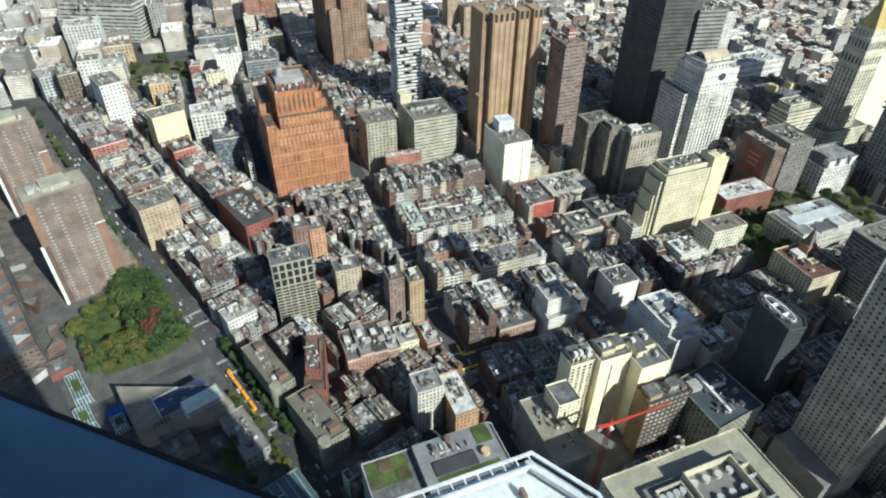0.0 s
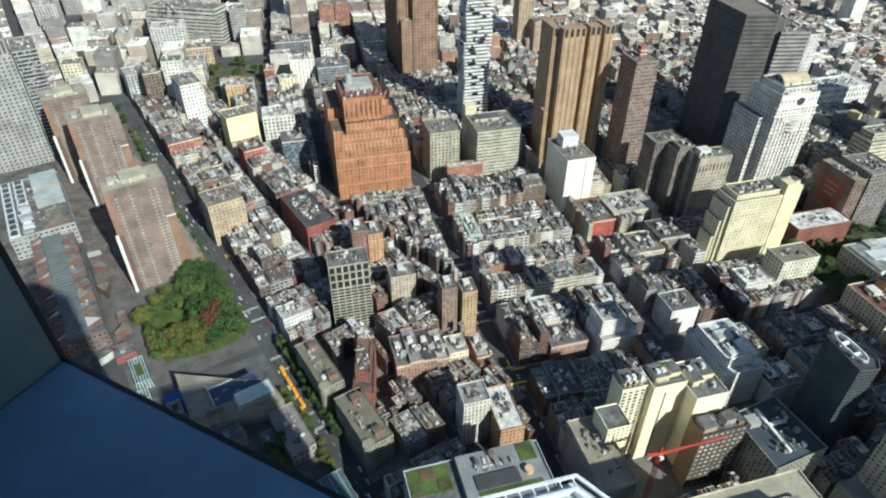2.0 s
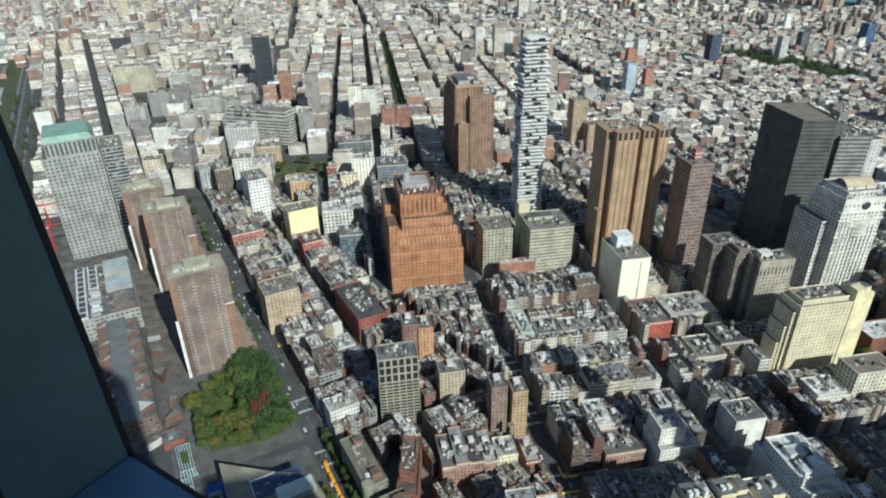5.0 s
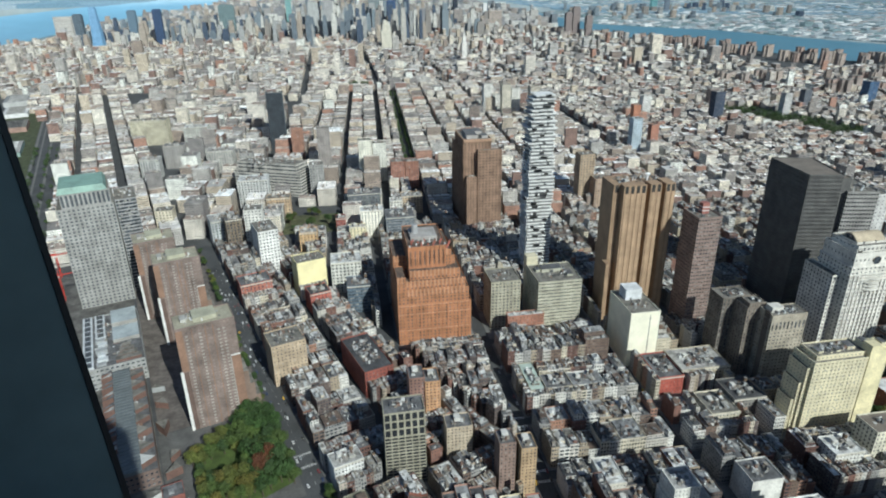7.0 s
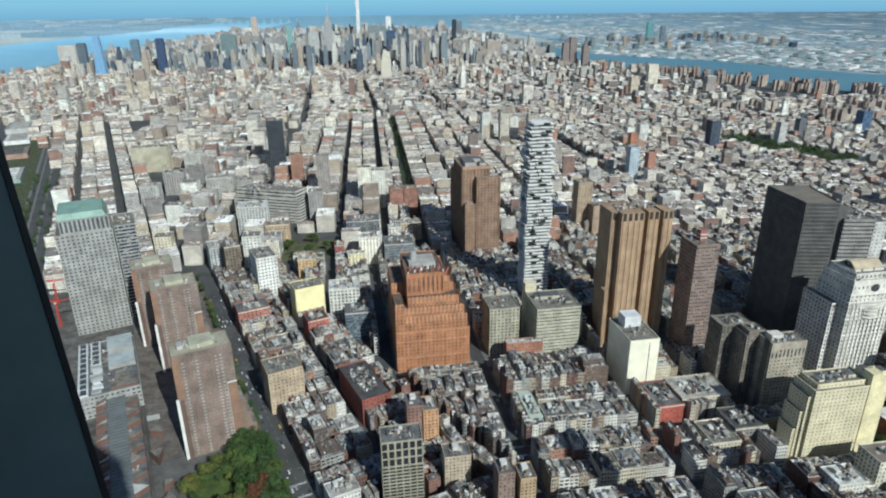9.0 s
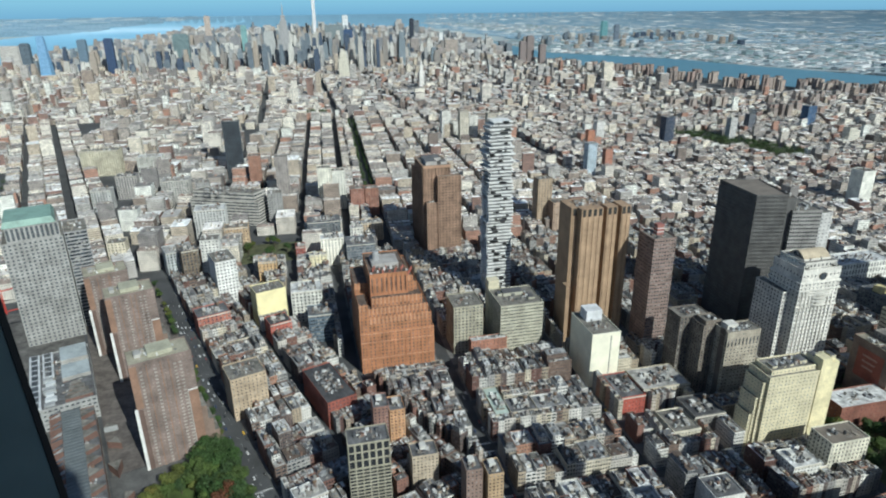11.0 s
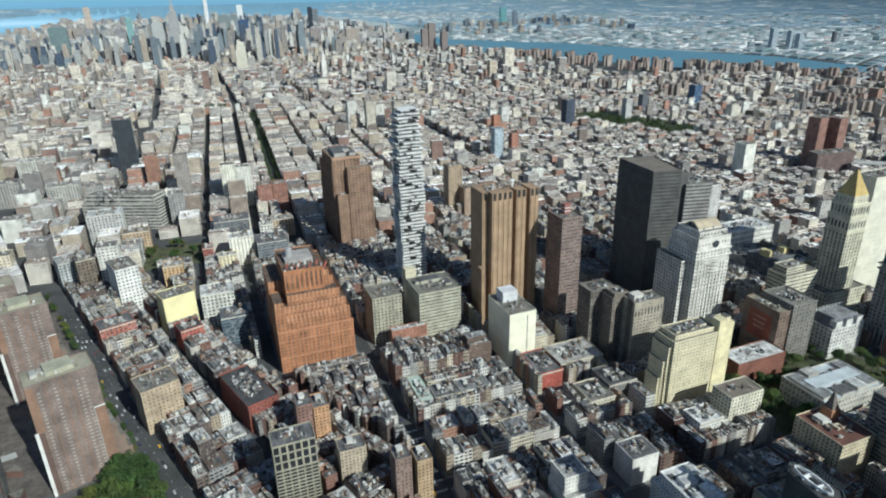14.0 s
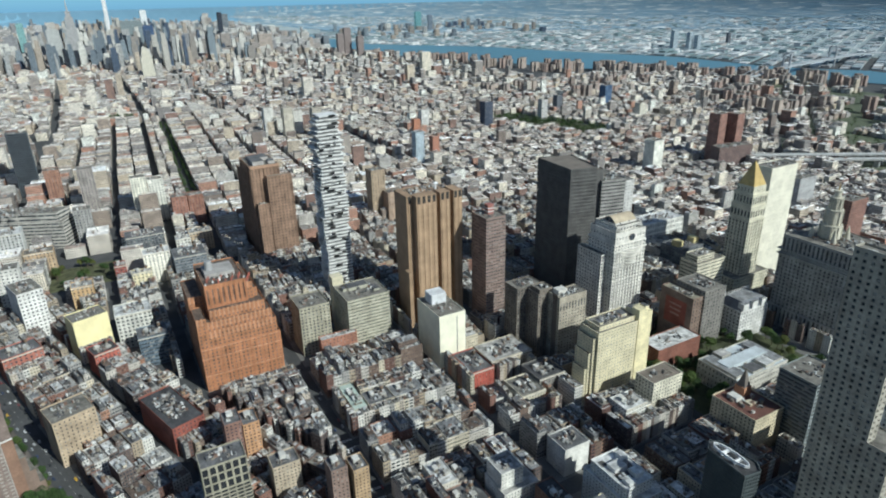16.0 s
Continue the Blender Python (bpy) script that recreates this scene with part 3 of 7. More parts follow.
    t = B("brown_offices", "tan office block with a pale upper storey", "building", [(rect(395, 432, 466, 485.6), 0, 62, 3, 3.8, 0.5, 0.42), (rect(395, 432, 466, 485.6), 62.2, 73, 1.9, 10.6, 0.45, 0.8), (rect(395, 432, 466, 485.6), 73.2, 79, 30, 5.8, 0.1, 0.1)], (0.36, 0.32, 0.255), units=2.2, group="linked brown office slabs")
    bulk(t, "lift_house", -14, -2, -2, 8, 78.9, 84, plain("lift_pale", (0.55, 0.53, 0.48)), "pale lift house")
    bulk(t, "stair_shaft", -18.6, -18.2, -6, 2, 0, 81, plain("shaft_brown", (0.12, 0.1, 0.085)), "blind brown stair shaft")
    # brown telephone tower to the north
    t = B("brown_tower", "brown art deco telephone tower with vertical piers", "tower", [
        (rect(187, 243, 933, 1040), 0, 92, 5.0, 4.1, 0.34, 0.6),
        (rect(187.2, 230, 933.2, 1030), 92, 131, 5.0, 4.1, 0.3, 0.6),
        (rect(187.4, 229.8, 933.4, 1002), 131, 150, 5.0, 17, 0.22, 0.8),
        (rect(207.6, 244.8, 923, 932.8), 0, 134.5, 2.9, 4.0, 0.5, 0.55),
        (rect(189.8, 207.3, 924, 932.8), 0, 93, 3.8, 4.1, 0.34, 0.6)], (0.27, 0.175, 0.122), units=1.6, glass=plain("brown_glass", (0.11, 0.078, 0.06), 0.4, amount=0.5))
    bp = plain("brown_pier", (0.24, 0.153, 0.105))
    for i in range(11):
        y = -53 + i * 9.3
        bulk(t, "pier", -29.2, -27.9, y, y + 3.0, 0, 94 if y > 42 else 133 if y > 16 else 152, bp, "projecting brown pier")
    for x in (-27.5, -15.2, -8.5, 9, 13.6):
        bulk(t, "pier", x, x + 1.7, -54.5, -53.4, 90, 152, bp, "projecting brown pier")
    bulk(t, "cornice", -28.2, 15.2, -54.6, -53.2, 147, 151.2, plain("brown_pale", (0.38, 0.24, 0.16)), "pale terracotta cornice")
    for x in (-7.6, 28.9):
        bulk(t, "pier", x - 0.1, x + 1.3, -64.2, -63.0, 0, 136, bp, "projecting brown corner pier")
    for x0, x1, y0, y1, z in ((-22, -5, -46, -22, 156), (2, 12, -44, -30, 154), (-20, 8, -18, 6, 155)):
        bulk(t, "plant_room", x0, x1, y0, y1, 149.9, z, plain("penthouse_grey", (0.35, 0.33, 0.31)), "grey plant room", ROOFS[5])
    # two beige blocks
    t = B("beige_block", "greenish beige office block with a flat roof", "building", [(rect(157, 192, 624, 661), 0, 60, 3, 3.8, 0.5, 0.5)], (0.36, 0.335, 0.255))
    t = B("beige_block", "wide greenish beige office block with a sunken plant roof", "building", [(rect(206, 257, 602, 650), 0, 66, 3, 3.8, 0.8, 0.4)], (0.42, 0.4, 0.31))
    bulk(t, "stair_tower", -25.4, -12, 24.1, 36, 0, 77, plain("beige_stair", (0.55, 0.5, 0.36)), "taller pale stair tower")
    for x0, x1, y0, y1, z in ((-14, 10, 2, 16, 70), (-20, -15, 4, 12, 69), (12, 19, -12, 2, 68.5)):
        bulk(t, "plant_room", x0, x1, y0, y1, 65.9, z, plain("beige_plant", (0.4, 0.39, 0.31)), "low beige plant room", plain("plant_dark", (0.09, 0.09, 0.095)))
    B("low_wing", "low brick wing with a white roof", "building", [(rect(170, 212, 596, 606), 0, 30, 3, 3.8, 0.3, 0.4)], (0.33, 0.16, 0.11), roof=ROOFS[1])
    # granite hotel tower
    t = B("hotel_tower", "tall limestone hotel tower with deep punched windows", "tower", [
        ([(312, 112), (331, 112), (331, 152), (312, 152)], 0, 165, 3.9, 3.5, 0.42, 0.5),
        ([(312, 124), (320, 124), (320, 152), (312, 152)], 165, 264, 3.9, 3.5, 0.42, 0.5)], (0.35, 0.325, 0.27))
    bulk(t, "podium", -23, -9.7, -20, 20, 0, 34, plain("podium_stone", (0.2, 0.195, 0.18)), "stone podium wing")
    frame_m, pane_m = plain("window_frame_bronze", (0.1, 0.09, 0.08), 0.4), M["glass"]
    gw = Geo()
    for y0, y1, z0, z1 in ((-0.85, -0.73, -0.88, 0.88), (0.73, 0.85, -0.88, 0.88), (-0.73, 0.73, -0.88, -0.76), (-0.73, 0.73, 0.76, 0.88), (-0.05, 0.05, -0.76, 0.76)):
        gw.box(-0.12, 0.0, y0, y1, z0, z1, frame_m)
    gw.box(-0.06, -0.02, -0.73, 0.73, -0.76, 0.76, pane_m)
    wm = gw.mesh("window")
    for k in range(29):
        for j in range(10):
            ob = part("window", wm, t)
            ob.location = (-9.12, -20 + 4.0 * (j + 0.5), 165 / 47 * (46.5 - k))
    # near blocks under the window
    t = B("glass_office", "glass office tower with a railed white roof", "tower", [([(-4, 20), (76, 20), (75, 71), (64, 89), (2, 89)], 0, 222, 3.0, 4.2, 0.9, 0.75)], (0.42, 0.45, 0.48), roof=plain("white_deck", (0.55, 0.6, 0.6)), units=0, glass=plain("blue_glass", (0.06, 0.1, 0.14), 0.08))
    steel = plain("white_steel", (0.62, 0.65, 0.68), 0.4)
    for k, (z, d) in enumerate(((226, -0.4), (222.6, 2.2), (226, 3.4))):
        g = Geo()
        cx, cy = (-4 + 76 + 75 + 64 + 2) / 5, (20 + 20 + 71 + 89 + 89) / 5
        pp = [(x - cx, y - cy) for x, y in [(-4, 20), (76, 20), (75, 71), (64, 89), (2, 89)]]
        ring(g, inset(pp, d), z, z + (0.7 if k != 1 else 3.0), 0.8, steel)
        part("roof_rail" if k != 1 else "roof_screen", g, t, "white steel rail" if k != 1 else "louvred roof screen")
    for i in range(18):
        x = 20 - 4.0 * i
        if -42 < x < 22:
            bulk(t, "rail_post", x, x + 0.4, 27.6, 31.0, 225.4, 226.05, steel)
    g = Geo()
    roofscape(g, -30, 22, -5, 26, 222, rnd, 0.3)
    part("roof_clutter", g, t, kind="stuff")
    t = B("college_hall", "college building with green planted roofs and grey plant decks", "building", [
        (rect(36, 119, 166, 213), 0, 58, 3, 4.2, 0.6, 0.5)], (0.33, 0.35, 0.34), roof=ROOFS[5], units=0)
    grass = M["grass"]
    bulk(t, "green_roof", -40, -16, 5, 22, 58, 58.5, grass, "planted green roof")
    bulk(t, "green_roof", 26, 36, 9, 21, 63, 63.5, grass, "planted green roof")
    bulk(t, "green_roof", -4, 34, -9, -4, 63, 63.5, grass, "planted green strip")
    for x0, x1, y0, y1, z, c in ((-33, -24, 14, 21, 59.0, (0.09, 0.06, 0.035)), (-24, -17, 6, 13, 58.9, (0.06, 0.055, 0.02)), (-40, -33, 5, 9, 58.8, (0.07, 0.07, 0.03))):
        bulk(t, "planting_bed", x0, x1, y0, y1, 58.3, z, plain("bed_%d" % round(z * 10), c, 0.95, amount=0.6, grain=1.2), "brown and olive planting bed")
    bulk(t, "upper_deck", -11, 38, -12, 22, 58, 63, plain("deck_grey", (0.2, 0.21, 0.215)), "grey upper roof deck")
    bulk(t, "plant_pit", -4, 22, -3, 6, 63, 64.2, plain("dark_steel", (0.05, 0.05, 0.055)), "dark plant well")
    part("drum", Geo().cyl(28, 2, 2.6, 63, 66, plain("tank_tan", (0.5, 0.36, 0.2)), 14), t, "tan round tank")
    g = Geo()
    roofscape(g, -4, 24, 7, 21, 63, rnd, 1.2)
    part("roof_clutter", g, t, kind="stuff")
    t = B("post_office", "limestone federal office block with a ring roof round plant decks", "building", [
        (rect(146, 235, 60, 139), 0, 90, 3.2, 3.8, 0.45, 0.5)], (0.47, 0.43, 0.33), roof=plain("sand_roof", (0.31, 0.29, 0.22)), units=0)
    bulk(t, "deck", -30, 32, -30, 26, 90, 93, plain("deck_dark", (0.17, 0.16, 0.15)), "dark plant deck")
    for x0, x1, y0, y1, z in ((-8, 22, 2, 24, 99), (-26, -10, 4, 22, 96), (24, 30, -8, 18, 96)):
        g = Geo()
        ring(g, rect(x0, x1, y0, y1), 93, z, 0.6, plain("sand_wall", (0.48, 0.44, 0.33)))
        part("screen_wall", g, t)
        for i in range(4):
            for j in range(2):
                px, py = x0 + (x1 - x0) * (i + 0.5) / 4, y0 + (y1 - y0) * (j + 0.5) / 2
                part("cooling_fan", Geo().cyl(px, py, min(2.0, (x1 - x0) / 9), 93, 95.6, plain("fan_grey", (0.42, 0.43, 0.43), 0.5), 12), t)
    # gridded apartment house and its neighbours
    B("gridded_apartments", "beige apartment house with a framed grid of large windows", "building", [
        (rect(16, 49, 400, 421), 0, 46, 5.4, 3.3, 0.84, 0.66), (rect(16.2, 48.8, 400.2, 420.8), 46.2, 69, 5.4, 7.6, 0.72, 0.84)], (0.31, 0.29, 0.22), units=1.2, roof=ROOFS[5], glass=plain("dark_glass", (0.03, 0.033, 0.038), 0.15))
    t = B("sunny_apartments", "pale yellow apartment slab with a bright blank front", "building", [
        (rect(165, 181, 208, 226), 0, 58, 3, 3.2, 0.5, 0.5), (rect(181.2, 200, 224, 238), 0, 72, 3.2, 3.1, 0.25, 0.4, (0, 1)), (rect(200.2, 224, 219, 238), 0, 74, 3.2, 3.1, 0.25, 0.4, (0, 1, 3)), (rect(224.2, 247, 207, 238), 0, 70, 3.2, 3.1, 0.25, 0.4, (0, 3))], (0.8, 0.73, 0.52), amount=0.1, units=0.8, roof=ROOFS[5])
    for x in (9, 13.2, 17.4, 22):
        g = Geo()
        for k in range(21):
            g.box(x, x + 2.6, 6.88, 7.1, 5 + k * 3.15, 6.9 + k * 3.15, M["glass"])
        part("window_column", g, t, "dark windows one over another", "stuff")
    bulk(t, "stair_slot", 36, 37.2, 1.9, 2.1, 3, 68, M["glass"], "narrow dark stair window")
    cream = plain("cream_plant", (0.62, 0.55, 0.36))
    for x0, x1, y0, y1, z in ((10, 18, 9, 20, 77.5), (19, 26, 10, 19, 76), (30, 40, 6, 18, 79), (42, 49, 8, 17, 78), (54, 62, 0, 12, 75), (63, 72, 4, 18, 74)):
        bulk(t, "plant_room", x0, x1, y0, y1, 69.9, z, cream, "cream plant room with a dark deck", ROOFS[5])
    for x0, x1, y0, y1, z in ((9, 27, 7.5, 20.5, 72.4), (29, 50, 3, 20, 74.4)):
        g = Geo()
        ring(g, rect(x0, x1, y0, y1), z + 2.6, z + 3.1, 0.35, plain("deck_frame", (0.2, 0.19, 0.17)))
        for px, py in rect(x0, x1, y0, y1):
            g.box(px - 0.2, px + 0.2, py - 0.2, py + 0.2, z - 0.5, z + 2.65, plain("deck_frame", (0.2, 0.19, 0.17)))
        part("deck_frame", g, t, "dark steel deck frame")
    for x in (11, 15, 21, 32, 36, 56, 66):
        bulk(t, "cooling_unit", x, x + 2.4, 9, 12, 69.95, 81 if x < 50 else 77, plain("unit_white", (0.6, 0.6, 0.58)), "white cooling unit")
    # Roof colour lowered below its own dark blue to stand for cast shade.
    t = B("pier_offices", "olive stone office block with close piers and a blue-grey roof", "building", [([(258, 163), (299, 168), (294, 212), (256, 206)], 0, 46, 3.4, 3.8, 0.5, 0.6)], (0.26, 0.255, 0.2), roof=plain("blue_roof", (0.045, 0.06, 0.075)), units=0.5)
    bulk(t, "duct", -4, -2, -16, 18, 46, 48.2, plain("duct_white", (0.62, 0.62, 0.6)), "white roof duct")
    bulk(t, "duct", -2.1, 10, 4, 6, 46, 48.1, plain("duct_white", (0.62, 0.62, 0.6)), "white roof duct")
    bulk(t, "lift_house", -16, -8, 6, 14, 46, 50, plain("lift_grey", (0.3, 0.3, 0.28)), "grey lift house")
    # tall narrow houses between the two avenues
    for x0, x1, y0, y1, h, c, wd in ((103, 116, 372, 389, 50, (0.24, 0.17, 0.14), "dark brick"), (118.6, 131, 366, 384, 48, (0.42, 0.3, 0.18), "tan brick"), (44, 58, 470, 492, 50, (0.26, 0.15, 0.12), "red-brown brick"), (58.3, 72, 468, 490, 46, (0.45, 0.26, 0.14), "orange brick"), (68, 90, 412, 430, 38, (0.42, 0.35, 0.26), "tan stone")):
        t = B("apartment_house", "tall narrow %s apartment house with a crowded roof" % wd, "building", [(rect(x0, x1, y0, y1), 0, h, 3.0, 3.3, 0.45, 0.5)], c, roof=ROOFS[5], units=1.6, group="tall narrow apartment houses")
        bulk(t, "stair_house", -3, 2, -1, 5, h - 0.05, h + 4, plain("stair_house_white", (0.55, 0.54, 0.5)), "pale stair house")
    t = B("white_lofts", "white stepped loft house with a high sunlit stair block", "building", [(rect(216, 248, 306, 334), 0, 27, 3, 3.6, 0.45, 0.5), (rect(217, 237, 312, 333), 27, 42, 3, 3.6, 0.35, 0.45)], (0.66, 0.65, 0.6), roof=ROOFS[4], units=1.3)
    B("white_lofts", "white painted loft house with a blank party wall", "building", [(rect(288, 314, 322, 346), 0, 27, 3, 3.6, 0.3, 0.45, (0,))], (0.62, 0.61, 0.57), roof=ROOFS[5], units=1.3)
    t = B("brick_offices", "brown brick office block with tall paired windows", "building", [(rect(222, 254, 190, 204), 0, 56, 4.2, 4.6, 0.72, 0.5, (3,))], (0.085, 0.068, 0.055), units=1.6, roof=ROOFS[5], glass=plain("pale_blinds", (0.42, 0.42, 0.4), 0.4, amount=0.6, grain=0.25))
    # Thin slab that gives the west face its lit tan by colour.
    bulk(t, "party_wall", -16.4, -16.12, -7, 7, 0, 57, plain("party_tan", (0.3, 0.2, 0.115)), "blank brick party wall in a lit tan colour")
    for x0, x1, y0, y1, z, c in ((-15, -6, -5, 5, 60, (0.42, 0.33, 0.2)), (2, 9, -3, 4, 60.5, (0.3, 0.29, 0.27)), (10, 14, -5, 2, 59, (0.24, 0.17, 0.11))):
        bulk(t, "plant_room", x0, x1, y0, y1, 55.9, z, plain("plant_%d" % round(c[0] * 100), c), "brick plant room", ROOFS[5])
    B("column_offices", "grey pier-fronted office block with a tan roof", "building", [(rect(149, 172, 178, 230), 0, 45, 1.8, 42, 0.5, 0.92)], (0.36, 0.36, 0.34), roof=plain("tan_roof", (0.25, 0.225, 0.17)))
    t = B("white_condos", "white stepped apartment house with roof terraces", "building", [
        (rect(281, 314, 243, 292), 0, 36, 3.2, 3.3, 0.5, 0.5), (rect(284, 311, 250, 288), 36, 45, 3.2, 3.3, 0.5, 0.5)], (0.68, 0.68, 0.66), roof=ROOFS[1], units=1.4, amount=0.1)
    for x0, x1, y0, y1, z in ((-9, -2, -16, -8, 48), (1, 9, -12, -4, 49.5), (-8, 4, 0, 9, 48.5), (5, 11, 6, 14, 50)):
        bulk(t, "terrace_room", x0, x1, y0, y1, 44.9, z, plain("terrace_white", (0.64, 0.64, 0.62)), "white terrace room", ROOFS[1])
    # Flat dark plates: the shade of sunken terraces is put into their colour.
    for x0, x1, y0, y1 in ((-10, -3, -7, -1), (2, 10, -2.5, 4), (-11, -6, 10, 16)):
        bulk(t, "terrace", x0, x1, y0, y1, 44.9, 45.3, plain("terrace_dark", (0.09, 0.085, 0.08)), "flat terrace plate darkened to look sunken")
    B("white_corner_house", "white stone corner house with tall windows", "building", [(rect(88, 107, 261, 279), 0, 44, 2.6, 3.6, 0.45, 0.6)], (0.52, 0.5, 0.44), roof=ROOFS[0], units=1.8)
    B("white_roofed_house", "orange brick house with a white rimmed roof", "building", [(rect(108, 125, 241, 279), 0, 34, 2.8, 3.6, 0.5, 0.55)], (0.42, 0.25, 0.14), roof=ROOFS[1], units=1.4)
    B("dark_glass_tower", "dark glass tower with slatted side balconies", "tower", [([(318, 186), (331, 184), (336, 190), (334, 216), (328, 222), (320, 216)], 0, 92, 2.2, 3.1, 0.85, 0.7)], (0.075, 0.09, 0.095), roof=ROOFS[2], units=0, glass=plain("teal_glass", (0.05, 0.065, 0.07), 0.3))
    g = Geo()
    ol = [(325 + 4.2 * math.cos(a / 12 * 6.2832) + 1.0, 203 + 14 * math.sin(a / 12 * 6.2832)) for a in range(12)]
    ring(g, ol, 93.6, 95.4, 0.55, plain("sign_white", (0.8, 0.8, 0.8)))
    t = single("roof_crown", g, "white oval steel ring on the dark glass roof", "roof ring")
    for y in (197, 207):
        part("crossbar", Geo().box(322.5, 330, y, y + 1.4, 92.1, 94.4, plain("sign_white", (0.8, 0.8, 0.8))), t)
    # civic buildings to the east
    t = B("red_sign_building", "brown brick loft building with a faded red painted wall", "building", [(rect(541, 556, 413, 459), 0, 62, 3.4, 3.9, 0.4, 0.5, (3,))], (0.19, 0.135, 0.105), units=1.2, roof=plain("tan_roof", (0.25, 0.225, 0.17)))
    bulk(t, "painted_wall", -7.65, -7.5, -15, 15, 22, 54, plain("faded_red", (0.26, 0.08, 0.055)), "faded red painted sign wall")
    for k in range(3):
        bulk(t, "sign_bar", -7.8, -7.67, -8 + k, 9 - k, 46 - k * 6, 48 - k * 6, plain("sign_faint", (0.4, 0.23, 0.18)), "faint lettering bar")
    B("grey_offices", "dark grey stone office building with a cornice", "building", [(rect(557, 591, 411, 452), 0, 68, 3.2, 3.9, 0.42, 0.55)], (0.2, 0.188, 0.17), units=1.2)
    B("court_building", "beige stone court building with a flat roof", "building", [(rect(606, 655, 464, 490), 0, 70, 30, 3.9, 0.95, 0.34), (rect(612, 642, 470, 488), 70, 77, 30, 3.9, 0.9, 0.4)], (0.56, 0.52, 0.4), units=1.2)
    B("court_wing", "long white low court building with a colonnade", "building", [(rect(706, 800, 652, 690), 0, 42, 4, 9, 0.45, 0.7)], (0.66, 0.65, 0.6), roof=ROOFS[1])
    t = B("clerks_offices", "dark office block with yellow roof rooms", "building", [(rect(690, 742, 560, 596), 0, 38, 4, 4, 0.6, 0.5)], (0.14, 0.15, 0.16), roof=ROOFS[5])
    for x0 in (-20, 12):
        bulk(t, "roof_room", x0, x0 + 10, -8, 4, 37.9, 46, plain("roof_room_yellow", (0.6, 0.5, 0.25)), "yellow roof room")
    B("corner_offices", "cream corner building with arched windows", "building", [(rect(408, 446, 341, 364), 0, 40, 3.2, 3.9, 0.45, 0.6)], (0.62, 0.59, 0.48), roof=plain("brown_roof", (0.17, 0.145, 0.12)), units=0.5)
    t = B("mansard_building", "grey stone building with a mansard roof", "building", [(rect(604, 652, 396, 430), 0, 36, 3, 4.2, 0.45, 0.55)], (0.6, 0.59, 0.56), units=0)
    part("mansard_roof", Geo().prism(rect(-22.5, 22.5, -15.5, 15.5), 36.2, 47, plain("slate", (0.17, 0.18, 0.2)), ROOFS[0], 0.78), t, "steep grey slate mansard")
    for x0 in (-21, -5, 11):
        bulk(t, "pavilion", x0, x0 + 9, -17.3, -10, 35.9, 45.5, plain("mansard_stone", (0.6, 0.59, 0.56)), "pale stone roof pavilion", ROOFS[0])
    for i in range(9):
        bulk(t, "chimney", -20 + i * 5, -18.8 + i * 5, 9, 10.4, 46, 50, plain("mansard_stone", (0.6, 0.59, 0.56)), "pale stone chimney")
    t = B("brick_store", "long red brick store with a white roof", "building", [(rect(476, 540, 397, 424), 0, 25, 4, 4, 0.25, 0.4)], (0.2, 0.085, 0.06), roof=ROOFS[1], units=0.5)
    t = B("old_courthouse", "low stone courthouse with bright patched white roofs", "building", [(rect(500, 577, 318, 366), 0, 24, 4, 6, 0.35, 0.5)], (0.45, 0.43, 0.38), roof=plain("bright_roof", (0.46, 0.5, 0.52)), units=0.6)
    bulk(t, "ridge", -30, 30, -6, 8, 24, 28, plain("bright_roof", (0.46, 0.5, 0.52)), "raised white roof ridge")
    for x0, x1, y0, y1, z, c in ((-36, -22, -20, 20, 27, 0), (-20, -6, 10, 22, 29, 4), (6, 20, -22, -8, 28, 1), (23, 36, -20, 20, 27, 0), (-14, 2, -22, -9, 26.5, 5)):
        bulk(t, "pavilion_roof", x0, x1, y0, y1, 23.9, z, plain("courthouse_stone", (0.4, 0.38, 0.33)), "low roof pavilion", ROOFS[c])
    t = B("red_roof_building", "cream corner building with a rust red roof", "building", [(rect(440, 478, 258, 302), 0, 40, 3, 3.8, 0.45, 0.55)], (0.55, 0.48, 0.34), roof=plain("rust_roof", (0.13, 0.06, 0.045)), units=0.6)
    bulk(t, "brick_turret", 2, 12, 6, 16, 39.9, 49, plain("turret_brick", (0.34, 0.17, 0.1)), "orange brick turret base")
    part("spire", Geo().prism(rect(3, 11, 7, 15), 49, 66, plain("spire_slate", (0.16, 0.14, 0.125)), None, 0.05), t, "pointed grey slate spire")
    bulk(t, "stair_house", -10, -2, 4, 14, 39.9, 44, plain("stair_house_white", (0.55, 0.54, 0.5)), "pale stair house")
    bulk(t, "stair_house", -4, 3, -6, 0, 39.9, 42, plain("stair_house_cream", (0.5, 0.45, 0.33)), "cream stair house")
    B("dark_offices", "dark grey office building with strip windows", "building", [(rect(480, 520, 236, 270), 0, 74, 30, 3.8, 0.95, 0.5)], (0.2, 0.22, 0.22))
    t = B("courthouse_tower", "granite courthouse tower under a gilded pyramid", "tower", [
        (rect(684, 752, 466, 530), 0, 30, 4, 5, 0.4, 0.6), (rect(703, 733, 472, 502), 29.9, 104, 4.2, 4.2, 0.42, 0.72),
        (rect(703.4, 732.6, 472.4, 501.6), 104, 124, 4.2, 19, 0.5, 0.42), (rect(704, 732, 473, 501), 124, 140, 4.6, 15, 0.5, 0.55), (rect(706, 730, 475, 499), 140, 149, 4, 9, 0.25, 0.5)], (0.56, 0.53, 0.41), units=0)
    for z, o in ((104, 15.9), (123.6, 15.5), (139.6, 15)):
        g = Geo()
